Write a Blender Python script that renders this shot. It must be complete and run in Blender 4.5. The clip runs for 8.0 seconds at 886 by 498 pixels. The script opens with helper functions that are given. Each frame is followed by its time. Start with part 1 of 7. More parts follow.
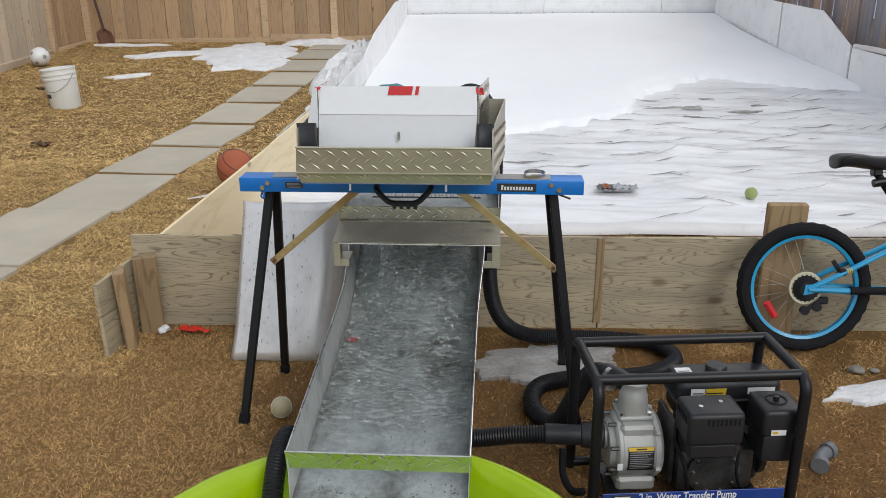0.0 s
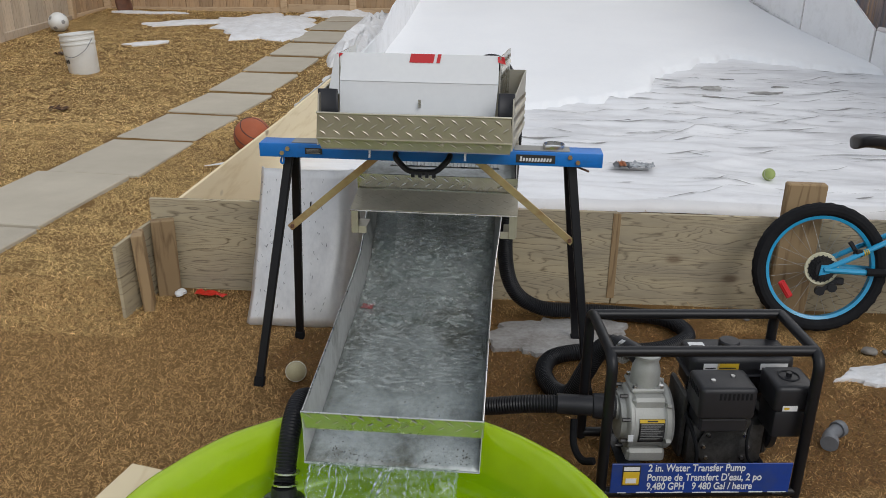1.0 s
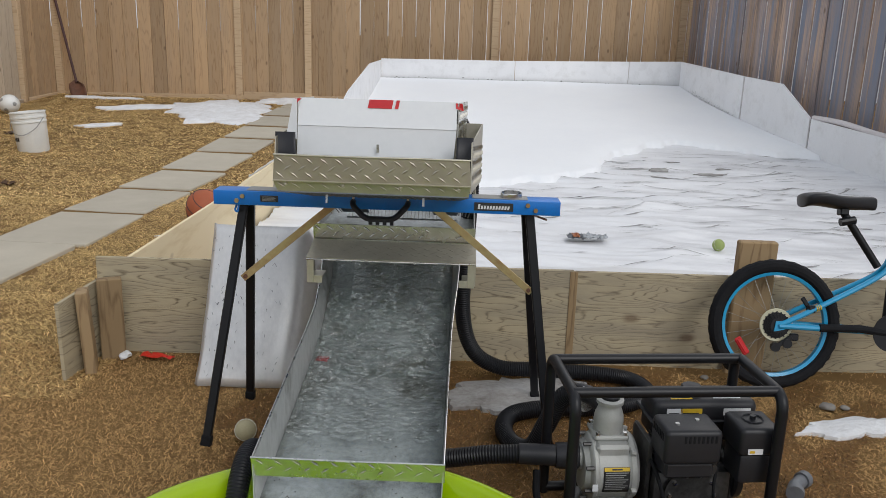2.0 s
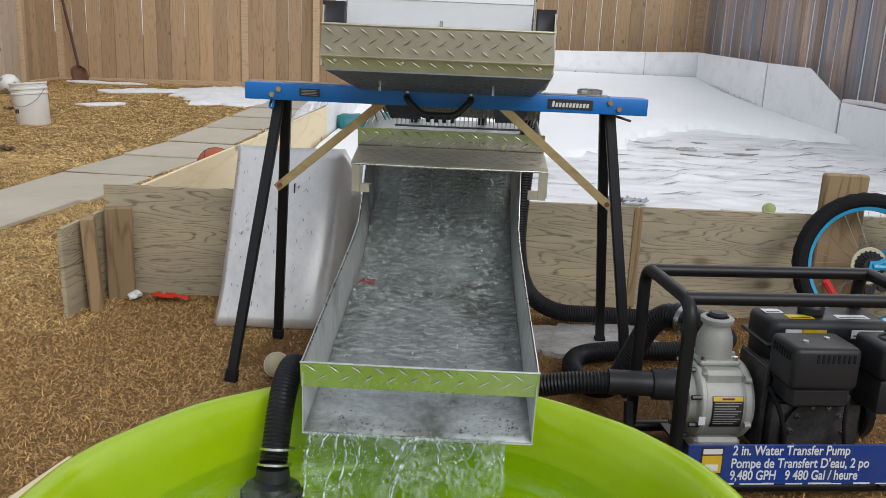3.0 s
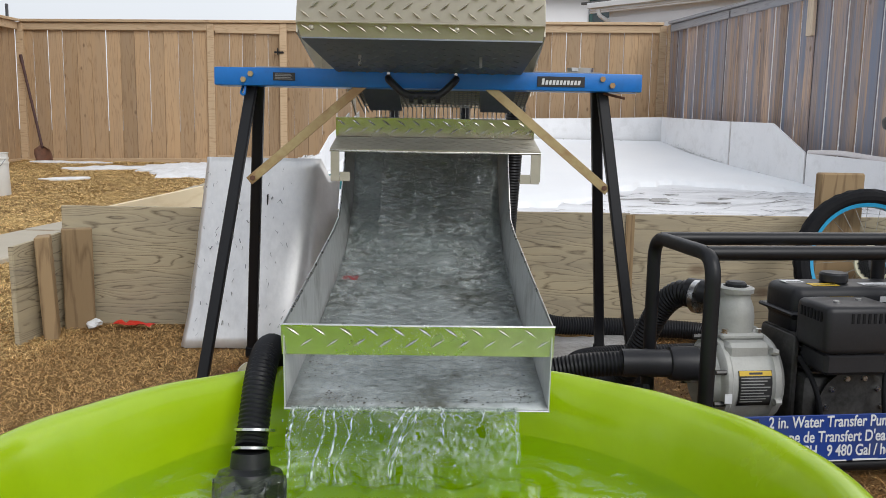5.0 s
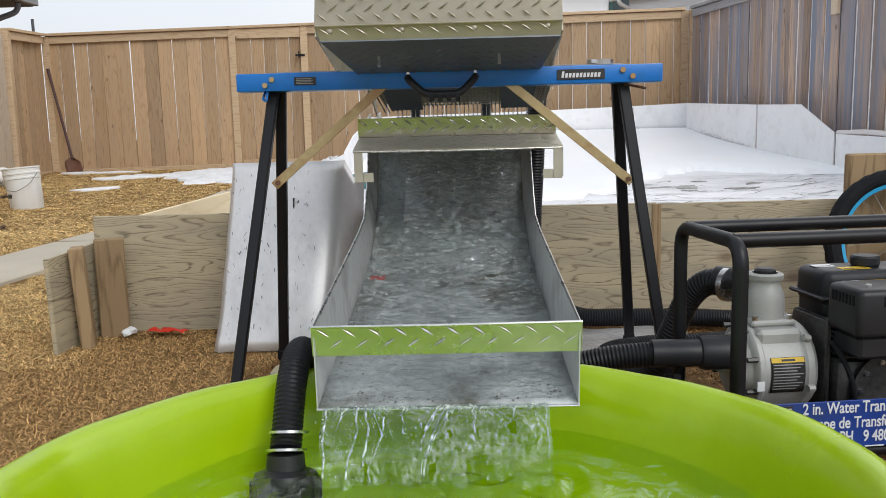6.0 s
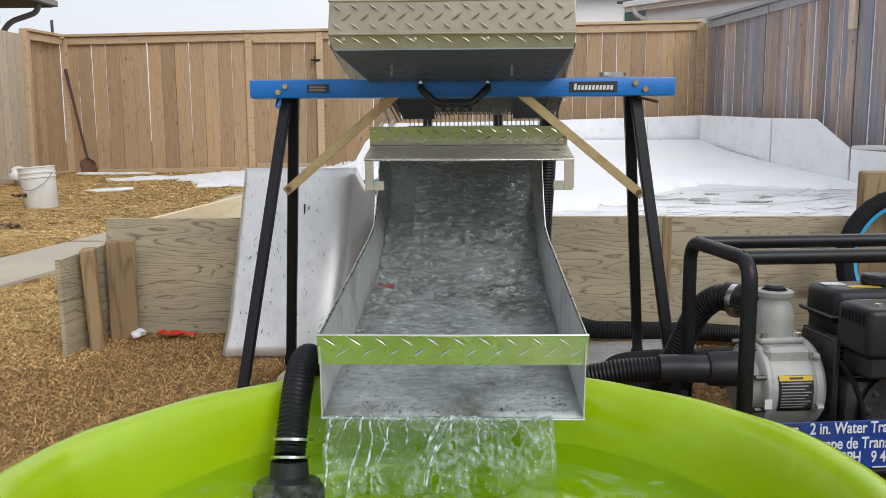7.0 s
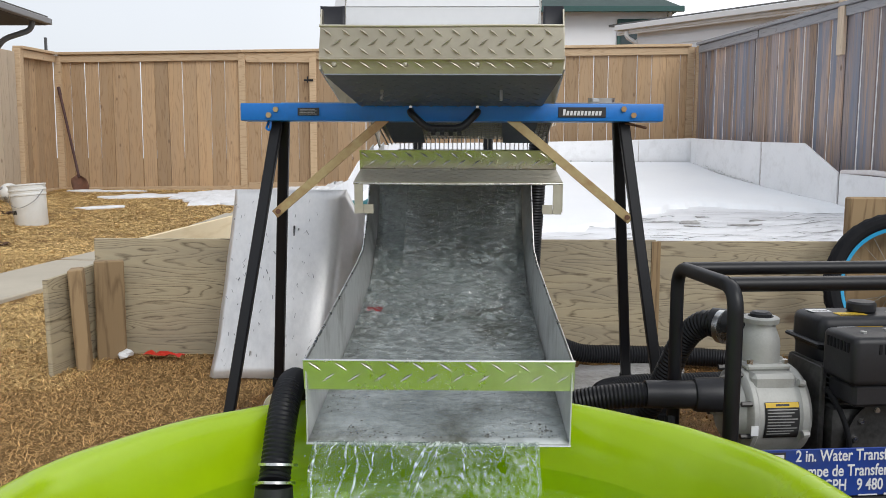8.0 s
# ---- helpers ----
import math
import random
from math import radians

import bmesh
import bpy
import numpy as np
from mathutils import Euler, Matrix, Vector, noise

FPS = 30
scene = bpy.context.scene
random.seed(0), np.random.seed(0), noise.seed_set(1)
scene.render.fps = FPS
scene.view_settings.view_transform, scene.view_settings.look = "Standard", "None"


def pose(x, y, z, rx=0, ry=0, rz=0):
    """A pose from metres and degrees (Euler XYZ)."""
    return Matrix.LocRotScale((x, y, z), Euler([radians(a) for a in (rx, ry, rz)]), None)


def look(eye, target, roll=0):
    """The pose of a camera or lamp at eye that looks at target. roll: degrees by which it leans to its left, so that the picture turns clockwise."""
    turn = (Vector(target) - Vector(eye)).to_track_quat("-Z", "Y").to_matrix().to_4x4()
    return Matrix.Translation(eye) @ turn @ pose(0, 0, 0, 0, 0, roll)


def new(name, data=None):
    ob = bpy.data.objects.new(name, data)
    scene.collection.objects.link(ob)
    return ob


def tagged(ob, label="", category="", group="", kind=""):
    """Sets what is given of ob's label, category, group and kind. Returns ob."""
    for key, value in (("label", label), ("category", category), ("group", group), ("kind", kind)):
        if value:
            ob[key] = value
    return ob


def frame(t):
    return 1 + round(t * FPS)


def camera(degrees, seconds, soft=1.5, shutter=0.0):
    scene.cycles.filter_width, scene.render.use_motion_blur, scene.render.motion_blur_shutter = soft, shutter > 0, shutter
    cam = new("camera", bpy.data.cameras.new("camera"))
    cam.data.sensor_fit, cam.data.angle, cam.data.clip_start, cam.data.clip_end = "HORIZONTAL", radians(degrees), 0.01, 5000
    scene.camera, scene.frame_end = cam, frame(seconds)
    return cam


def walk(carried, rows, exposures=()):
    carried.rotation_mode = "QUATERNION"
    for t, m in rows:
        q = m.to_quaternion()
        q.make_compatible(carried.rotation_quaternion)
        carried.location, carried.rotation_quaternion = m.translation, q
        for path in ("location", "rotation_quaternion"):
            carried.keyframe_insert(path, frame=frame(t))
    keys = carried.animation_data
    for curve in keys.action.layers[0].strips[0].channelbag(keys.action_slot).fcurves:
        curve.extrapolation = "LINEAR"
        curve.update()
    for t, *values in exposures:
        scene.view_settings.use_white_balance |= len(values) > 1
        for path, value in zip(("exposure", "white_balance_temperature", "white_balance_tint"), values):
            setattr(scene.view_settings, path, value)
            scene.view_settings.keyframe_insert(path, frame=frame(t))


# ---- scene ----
cam = camera(57.0, 8.0, soft=0.6)
PATH = [
    (0, (0.246, -0.068, 1.317), (0.122, 1.813, 0.649), -0.4),
    (0.5, (0.26, -0.099, 1.315), (0.108, 1.786, 0.665), 0.1),
    (1, (0.233, -0.087, 1.3), (0.082, 1.773, 0.579), 0.8),
    (1.5, (0.235, -0.103, 1.298), (0.061, 1.765, 0.605), 0.7),
    (1.7, (0.247, -0.116, 1.252), (0.148, 1.804, 0.699), 1.9),
    (2.8, (0.071, 0.096, 0.929), (0.061, 2.04, 0.458), 1.7),
    (3, (0.058, 0.146, 0.836), (0.018, 2.085, 0.358), 2.5),
    (3.5, (0.055, 0.2, 0.773), (0.004, 2.169, 0.429), 1.0),
    (4, (0.051, 0.215, 0.687), (0.024, 2.204, 0.477), -1.1),
    (4.5, (0.023, 0.252, 0.603), (0.089, 2.238, 0.376), 0.2),
    (4.7, (0.018, 0.254, 0.593), (0.053, 2.238, 0.336), 1.2),
    (5.8, (0.026, 0.242, 0.586), (-0.01, 2.222, 0.302), -0.8),
    (6, (0.024, 0.245, 0.594), (-0.017, 2.225, 0.31), -1.4),
    (6.5, (0.026, 0.245, 0.593), (-0.049, 2.225, 0.323), -0.5),
    (7, (0.029, 0.245, 0.6), (-0.039, 2.226, 0.333), -0.3),
    (7.5, (0.032, 0.245, 0.606), (-0.022, 2.231, 0.371), -0.0),
    (8, (0.036, 0.243, 0.609), (-0.012, 2.23, 0.39), 0.2),
]
walk(cam, [(t, look(eye, target, roll)) for t, eye, target, roll in PATH], [(0, 0.04), (0.5, -0.1), (1, -0.17), (1.5, -0.14), (3, 0.03), (3.5, 0.17), (4, 0.2), (4.5, 0.17), (6, 0.25), (8, 0.25)])

# ---- light ----
world = bpy.data.worlds.new("overcast_sky")
scene.world = world
world.use_nodes = True
wn, wl = world.node_tree.nodes, world.node_tree.links
sky = wn.new("ShaderNodeTexSky")
sky.sky_type = "NISHITA"
sky.sun_disc = False
sky.sun_elevation = radians(38)
sky.sun_rotation = radians(35)
sky.dust_density = 3.0
veil = wn.new("ShaderNodeHueSaturation")
veil.inputs["Saturation"].default_value = 0.42
cloud = wn.new("ShaderNodeTexNoise")
cloud.inputs["Scale"].default_value = 2.2
cloud.inputs["Detail"].default_value = 5
cover = wn.new("ShaderNodeMix")
cover.data_type = "RGBA"
cover.inputs[0].default_value = 0.6
cgrey = wn.new("ShaderNodeValToRGB")
cgrey.color_ramp.elements[0].color = (7.0, 7.45, 8.2, 1)
cgrey.color_ramp.elements[1].color = (9.0, 9.4, 10.0, 1)
wl.new(sky.outputs[0], veil.inputs["Color"])
wl.new(cloud.outputs[0], cgrey.inputs[0])
wl.new(veil.outputs[0], cover.inputs[6])
wl.new(cgrey.outputs[0], cover.inputs[7])
wl.new(cover.outputs[2], wn["Background"].inputs["Color"])
wn["Background"].inputs["Strength"].default_value = 0.105

sun = bpy.data.lights.new("sun", "SUN")
sun.energy, sun.angle, sun.color = 1.4, radians(32), (1.0, 0.975, 0.95)
sun_ob = new("sun", sun)
sun_ob.matrix_world = look((4.0, -3.5, 6.0), (0, 3.0, 0))

# ---- materials ----


def mat(name, base, other=None, rough=0.6, metal=0.0, scale=8.0, fine=90.0, bump=0.1, stretch=(1, 1, 1),
        spread=0.5, rand=0.0, island=False, rough_var=0.1, stain=None, stain_amt=0.0, stain_scale=3.0,
        coat=0.0, bump_dist=0.004, spec=0.5):
    """A surface with colour variation at two scales, fine relief and uneven gloss."""
    m = bpy.data.materials.new(name)
    m.use_nodes = True
    n, l = m.node_tree.nodes, m.node_tree.links
    b = n["Principled BSDF"]
    geo = n.new("ShaderNodeNewGeometry")
    mp = n.new("ShaderNodeMapping")
    mp.inputs["Scale"].default_value = stretch
    l.new(geo.outputs["Position"], mp.inputs["Vector"])
    vec = mp.outputs[0]
    if rand:
        oi = n.new("ShaderNodeObjectInfo")
        add = n.new("ShaderNodeVectorMath")
        add.operation = "ADD"
        sc = n.new("ShaderNodeVectorMath")
        sc.operation = "SCALE"
        sc.inputs["Scale"].default_value = 17.0
        cx = n.new("ShaderNodeCombineXYZ")
        src = geo.outputs["Random Per Island"] if island else oi.outputs["Random"]
        for k in range(3):
            l.new(src, cx.inputs[k])
        l.new(cx.outputs[0], sc.inputs[0])
        l.new(mp.outputs[0], add.inputs[0])
        l.new(sc.outputs[0], add.inputs[1])
        vec = add.outputs[0]
    n1 = n.new("ShaderNodeTexNoise")
    n1.inputs["Scale"].default_value = scale
    n1.inputs["Detail"].default_value = 6
    n1.inputs["Roughness"].default_value = 0.62
    n2 = n.new("ShaderNodeTexNoise")
    n2.inputs["Scale"].default_value = fine
    n2.inputs["Detail"].default_value = 3
    l.new(vec, n1.inputs["Vector"])
    l.new(vec, n2.inputs["Vector"])
    other = other or tuple(c * 0.7 for c in base)
    ramp = n.new("ShaderNodeValToRGB")
    e = ramp.color_ramp.elements
    e[0].position, e[1].position = 0.5 - spread / 2, 0.5 + spread / 2
    e[0].color, e[1].color = (*other, 1), (*base, 1)
    mixf = n.new("ShaderNodeMath")
    mixf.operation = "MULTIPLY_ADD"
    l.new(n2.outputs[0], mixf.inputs[0])
    mixf.inputs[1].default_value = 0.35
    off = n.new("ShaderNodeMath")
    off.operation = "MULTIPLY_ADD"
    l.new(n1.outputs[0], off.inputs[0])
    off.inputs[1].default_value = 0.9
    off.inputs[2].default_value = -0.125
    l.new(off.outputs[0], mixf.inputs[2])
    l.new(mixf.outputs[0], ramp.inputs[0])
    col = ramp.outputs[0]
    if rand:
        hsv = n.new("ShaderNodeHueSaturation")
        mr = n.new("ShaderNodeMapRange")
        mr.inputs["To Min"].default_value, mr.inputs["To Max"].default_value = 1 - rand, 1 + rand
        l.new(src, mr.inputs[0])
        l.new(mr.outputs[0], hsv.inputs["Value"])
        l.new(col, hsv.inputs["Color"])
        col = hsv.outputs[0]
    if stain:
        n3 = n.new("ShaderNodeTexNoise")
        n3.inputs["Scale"].default_value = stain_scale
        n3.inputs["Detail"].default_value = 8
        n3.inputs["Roughness"].default_value = 0.7
        l.new(vec, n3.inputs["Vector"])
        r3 = n.new("ShaderNodeMapRange")
        r3.inputs["From Min"].default_value, r3.inputs["From Max"].default_value = 0.5, 0.68
        r3.inputs["To Max"].default_value = stain_amt
        l.new(n3.outputs[0], r3.inputs[0])
        mx = n.new("ShaderNodeMix")
        mx.data_type = "RGBA"
        l.new(r3.outputs[0], mx.inputs[0])
        l.new(col, mx.inputs[6])
        mx.inputs[7].default_value = (*stain, 1)
        col = mx.outputs[2]
    l.new(col, b.inputs["Base Color"])
    b.inputs["Metallic"].default_value = metal
    b.inputs["Specular IOR Level"].default_value = spec
    b.inputs["Coat Weight"].default_value = coat
    rr = n.new("ShaderNodeMapRange")
    rr.inputs["To Min"].default_value, rr.inputs["To Max"].default_value = max(0.02, rough - rough_var), min(1, rough + rough_var)
    l.new(n1.outputs[0], rr.inputs[0])
    l.new(rr.outputs[0], b.inputs["Roughness"])
    if bump:
        bp = n.new("ShaderNodeBump")
        bp.inputs["Strength"].default_value = bump
        bp.inputs["Distance"].default_value = bump_dist
        l.new(mixf.outputs[0], bp.inputs["Height"])
        l.new(bp.outputs[0], b.inputs["Normal"])
    return m


def grain_mat(name, light, dark, along=(1.1, 1.1, 9.0), lines=16.0, rough=0.75, rand=0.0, weather=None, weather_amt=0.0, knot=(0.13, 0.08, 0.05), fibre=0.45, cut=(0.16, 0.40)):
    """Sawn or peeled wood: contour grain, dark latewood lines, knots, grey weathering."""
    m = bpy.data.materials.new(name)
    m.use_nodes = True
    n, l = m.node_tree.nodes, m.node_tree.links
    b = n["Principled BSDF"]
    geo = n.new("ShaderNodeNewGeometry")
    oi = n.new("ShaderNodeObjectInfo")
    sh = n.new("ShaderNodeVectorMath")
    sh.operation = "SCALE"
    sh.inputs["Scale"].default_value = 23.0
    cx = n.new("ShaderNodeCombineXYZ")
    for k in range(3):
        l.new(oi.outputs["Random"], cx.inputs[k])
    l.new(cx.outputs[0], sh.inputs[0])
    ad = n.new("ShaderNodeVectorMath")
    ad.operation = "ADD"
    l.new(geo.outputs["Position"], ad.inputs[0])
    l.new(sh.outputs[0], ad.inputs[1])
    mp = n.new("ShaderNodeMapping")
    mp.inputs["Scale"].default_value = along
    l.new(ad.outputs[0], mp.inputs["Vector"])
    big = n.new("ShaderNodeTexNoise")
    big.inputs["Scale"].default_value = 1.0
    big.inputs["Detail"].default_value = 2.0
    big.inputs["Roughness"].default_value = 0.4
    l.new(mp.outputs[0], big.inputs["Vector"])
    mul = n.new("ShaderNodeMath")
    mul.operation = "MULTIPLY"
    mul.inputs[1].default_value = lines
    l.new(big.outputs[0], mul.inputs[0])
    pp = n.new("ShaderNodeMath")
    pp.operation = "PINGPONG"
    pp.inputs[1].default_value = 0.5
    l.new(mul.outputs[0], pp.inputs[0])
    fib = n.new("ShaderNodeTexNoise")
    fib.inputs["Scale"].default_value = 16.0
    fib.inputs["Detail"].default_value = 4
    l.new(mp.outputs[0], fib.inputs["Vector"])
    comb = n.new("ShaderNodeMath")
    comb.operation = "MULTIPLY_ADD"
    l.new(fib.outputs[0], comb.inputs[0])
    comb.inputs[1].default_value = fibre
    l.new(pp.outputs[0], comb.inputs[2])
    ramp = n.new("ShaderNodeValToRGB")
    e = ramp.color_ramp.elements
    e[0].position, e[1].position = cut
    e[0].color, e[1].color = (*dark, 1), (*light, 1)
    l.new(comb.outputs[0], ramp.inputs[0])
    col = ramp.outputs[0]
    if rand:
        hsv = n.new("ShaderNodeHueSaturation")
        mr = n.new("ShaderNodeMapRange")
        mr.inputs["To Min"].default_value, mr.inputs["To Max"].default_value = 1 - rand, 1 + rand
        l.new(oi.outputs["Random"], mr.inputs[0])
        l.new(mr.outputs[0], hsv.inputs["Value"])
        l.new(col, hsv.inputs["Color"])
        col = hsv.outputs[0]
    if weather:
        wz = n.new("ShaderNodeTexNoise")
        wz.inputs["Scale"].default_value = 0.8
        wz.inputs["Detail"].default_value = 7
        wz.inputs["Roughness"].default_value = 0.65
        l.new(mp.outputs[0], wz.inputs["Vector"])
        wr = n.new("ShaderNodeMapRange")
        wr.inputs["From Min"].default_value, wr.inputs["From Max"].default_value = 0.38, 0.62
        wr.inputs["To Max"].default_value = weather_amt
        l.new(wz.outputs[0], wr.inputs[0])
        mx = n.new("ShaderNodeMix")
        mx.data_type = "RGBA"
        l.new(wr.outputs[0], mx.inputs[0])
        l.new(col, mx.inputs[6])
        mx.inputs[7].default_value = (*weather, 1)
        col = mx.outputs[2]
    vor = n.new("ShaderNodeTexVoronoi")
    vor.inputs["Scale"].default_value = 4.5
    mk = n.new("ShaderNodeMapping")
    mk.inputs["Scale"].default_value = tuple(0.55 + 0.45 * (1 if a > 3 else 0) for a in along)
    l.new(ad.outputs[0], mk.inputs["Vector"])
    l.new(mk.outputs[0], vor.inputs["Vector"])
    kr = n.new("ShaderNodeMapRange")
    kr.inputs["From Min"].default_value, kr.inputs["From Max"].default_value = 0.1, 0.04
    kr.inputs["To Max"].default_value = 0.65
    l.new(vor.outputs["Distance"], kr.inputs[0])
    km = n.new("ShaderNodeMix")
    km.data_type = "RGBA"
    l.new(kr.outputs[0], km.inputs[0])
    l.new(col, km.inputs[6])
    km.inputs[7].default_value = (*knot, 1)
    l.new(km.outputs[2], b.inputs["Base Color"])
    b.inputs["Roughness"].default_value = rough
    b.inputs["Specular IOR Level"].default_value = 0.25
    bp = n.new("ShaderNodeBump")
    bp.inputs["Strength"].default_value = 0.25
    bp.inputs["Distance"].default_value = 0.003
    l.new(comb.outputs[0], bp.inputs["Height"])
    l.new(bp.outputs[0], b.inputs["Normal"])
    return m


def water_mat(name, tint, gloss_rough=0.03, ripple=30.0, strength=0.5, milky=0.0, ior=1.33, stretch=(1, 1, 1), patchy=0.0, swell=0.01, froth=(0.42, 0.75)):
    """Clear shallow water: see-through with a rippled, Fresnel-weighted gloss; milky adds froth and painted glints."""
    m = bpy.data.materials.new(name)
    m.use_nodes = True
    n, l = m.node_tree.nodes, m.node_tree.links
    n.remove(n["Principled BSDF"])
    tr = n.new("ShaderNodeBsdfTransparent")
    tr.inputs[0].default_value = (*tint, 1)
    gl = n.new("ShaderNodeBsdfGlossy")
    gl.inputs["Roughness"].default_value = gloss_rough
    lw = n.new("ShaderNodeLayerWeight")
    lw.inputs["Blend"].default_value = 0.5
    pw = n.new("ShaderNodeMath")
    pw.operation = "POWER"
    pw.inputs[1].default_value = 3.0
    fr = n.new("ShaderNodeMath")
    fr.operation = "MULTIPLY_ADD"
    fr.inputs[1].default_value = 0.8
    fr.inputs[2].default_value = (ior - 1) ** 2 / (ior + 1) ** 2 + 0.01
    l.new(lw.outputs["Facing"], pw.inputs[0])
    l.new(pw.outputs[0], fr.inputs[0])
    geo = n.new("ShaderNodeNewGeometry")
    mp = n.new("ShaderNodeMapping")
    mp.inputs["Scale"].default_value = stretch
    l.new(geo.outputs["Position"], mp.inputs[0])
    nz = n.new("ShaderNodeTexNoise")
    nz.inputs["Scale"].default_value = ripple
    nz.inputs["Detail"].default_value = 4
    nz.inputs["Distortion"].default_value = 0.6
    l.new(mp.outputs[0], nz.inputs["Vector"])
    bp = n.new("ShaderNodeBump")
    bp.inputs["Strength"].default_value = strength
    bp.inputs["Distance"].default_value = swell
    l.new(nz.outputs[0], bp.inputs["Height"])
    l.new(bp.outputs[0], gl.inputs["Normal"])
    l.new(bp.outputs[0], lw.inputs["Normal"])
    mx = n.new("ShaderNodeMixShader")
    l.new(fr.outputs[0], mx.inputs[0])
    l.new(tr.outputs[0], mx.inputs[1])
    l.new(gl.outputs[0], mx.inputs[2])
    last = mx.outputs[0]
    if milky:
        df = n.new("ShaderNodeBsdfDiffuse")
        df.inputs[0].default_value = (0.85, 0.9, 0.88, 1)
        ft = n.new("ShaderNodeTexNoise")
        ft.inputs["Scale"].default_value = ripple * 1.3
        ft.inputs["Detail"].default_value = 6
        l.new(mp.outputs[0], ft.inputs["Vector"])
        fm = n.new("ShaderNodeMapRange")
        fm.inputs["From Min"].default_value, fm.inputs["From Max"].default_value = froth
        fm.inputs["To Max"].default_value = milky
        l.new(ft.outputs[0], fm.inputs[0])
        if patchy:
            pn = n.new("ShaderNodeTexNoise")
            pn.inputs["Scale"].default_value = patchy
            pn.inputs["Detail"].default_value = 3
            l.new(geo.outputs["Position"], pn.inputs["Vector"])
            pm = n.new("ShaderNodeMapRange")
            pm.inputs["From Min"].default_value, pm.inputs["From Max"].default_value = 0.42, 0.62
            l.new(pn.outputs[0], pm.inputs[0])
            pk = n.new("ShaderNodeMath")
            pk.operation = "MULTIPLY"
            l.new(fm.outputs[0], pk.inputs[0])
            l.new(pm.outputs[0], pk.inputs[1])
            fm = pk
        m2 = n.new("ShaderNodeMixShader")
        l.new(fm.outputs[0], m2.inputs[0])
        l.new(last, m2.inputs[1])
        l.new(df.outputs[0], m2.inputs[2])
        last = m2.outputs[0]
    l.new(last, n["Material Output"].inputs[0])
    return m


M_LAWN = mat("dormant_lawn", (0.30, 0.182, 0.075), (0.12, 0.067, 0.027), rough=0.95, scale=1.1, fine=260, bump=0.9, spread=0.55, bump_dist=0.02, stain=(0.24, 0.17, 0.07), stain_amt=0.6, stain_scale=0.9, spec=0.1)
M_BLADE = mat("straw_blades", (0.62, 0.395, 0.175), (0.30, 0.172, 0.066), rough=0.85, scale=1.4, fine=40, bump=0, spread=0.5, rand=0.65, island=True, stain=(0.50, 0.345, 0.13), stain_amt=0.5, stain_scale=0.7, spec=0.15)
M_BLADEWET = mat("damp_straw_blades", (0.34, 0.172, 0.056), (0.11, 0.054, 0.018), rough=0.6, scale=2.5, fine=40, bump=0, spread=0.5, rand=0.6, island=True, spec=0.3)
M_BLADEFAR = mat("golden_straw_blades", (0.88, 0.635, 0.29), (0.47, 0.305, 0.125), rough=0.85, scale=1.2, fine=40, bump=0, spread=0.5, rand=0.5, island=True, stain=(0.34, 0.26, 0.10), stain_amt=0.6, stain_scale=0.9, spec=0.15)
M_SLAB = mat("concrete_slab", (0.51, 0.465, 0.38), (0.41, 0.37, 0.30), rough=0.9, scale=3, fine=160, bump=0.2, rand=0.07, spec=0.2)
M_PLYOLD = grain_mat("weathered_plywood", (0.47, 0.40, 0.27), (0.10, 0.075, 0.045), along=(2.0, 2.0, 13.0), lines=19, weather=(0.27, 0.24, 0.19), weather_amt=0.55, fibre=0.42, cut=(0.12, 0.36))
M_PLYNEW = grain_mat("pale_plywood", (0.80, 0.68, 0.46), (0.72, 0.59, 0.37), along=(9.0, 0.8, 5.0), lines=6)
M_CEDAR = grain_mat("cedar_boards", (0.42, 0.285, 0.165), (0.285, 0.18, 0.10), along=(9.0, 9.0, 0.9), lines=9, rand=0.26, weather=(0.38, 0.285, 0.195), weather_amt=0.4)
M_CEDARTRIM = grain_mat("cedar_rails", (0.53, 0.39, 0.25), (0.40, 0.275, 0.165), along=(0.9, 9.0, 9.0), lines=9, rand=0.12)
M_CEDARPALE = grain_mat("pale_cedar_boards", (0.54, 0.44, 0.33), (0.38, 0.30, 0.215), along=(9.0, 9.0, 0.9), lines=9, rand=0.2, weather=(0.46, 0.39, 0.31), weather_amt=0.5)
M_GREYFENCE = grain_mat("weathered_fence_boards", (0.47, 0.33, 0.235), (0.22, 0.18, 0.16), along=(9.0, 9.0, 0.4), lines=9, rand=0.35, weather=(0.225, 0.25, 0.315), weather_amt=1.0)
M_GREYRAIL = grain_mat("weathered_rails", (0.36, 0.35, 0.36), (0.22, 0.21, 0.21), along=(2.0, 0.9, 9.0), lines=8, weather=(0.30, 0.315, 0.345), weather_amt=0.8)
M_STUD = grain_mat("brown_lumber", (0.32, 0.225, 0.125), (0.19, 0.125, 0.068), along=(8.0, 8.0, 1.0), lines=9, rand=0.2)
M_WHITEBOARD = mat("white_painted_plywood", (0.87, 0.875, 0.885), (0.78, 0.785, 0.80), rough=0.55, scale=2.0, fine=60, bump=0.08, stain=(0.45, 0.44, 0.42), stain_amt=0.25, stain_scale=5, rand=0.03)
M_TARP = mat("white_tarp", (0.86, 0.87, 0.885), (0.68, 0.69, 0.72), rough=0.42, scale=1.3, fine=12, bump=0.25, spread=0.6, stain=(0.42, 0.42, 0.44), stain_amt=0.55, stain_scale=1.6, stretch=(0.6, 1.6, 1), bump_dist=0.01)
M_TARPDARK = mat("fold_shade_dirt", (0.36, 0.355, 0.35), (0.20, 0.20, 0.20), rough=0.5, scale=9, fine=60, bump=0.2)
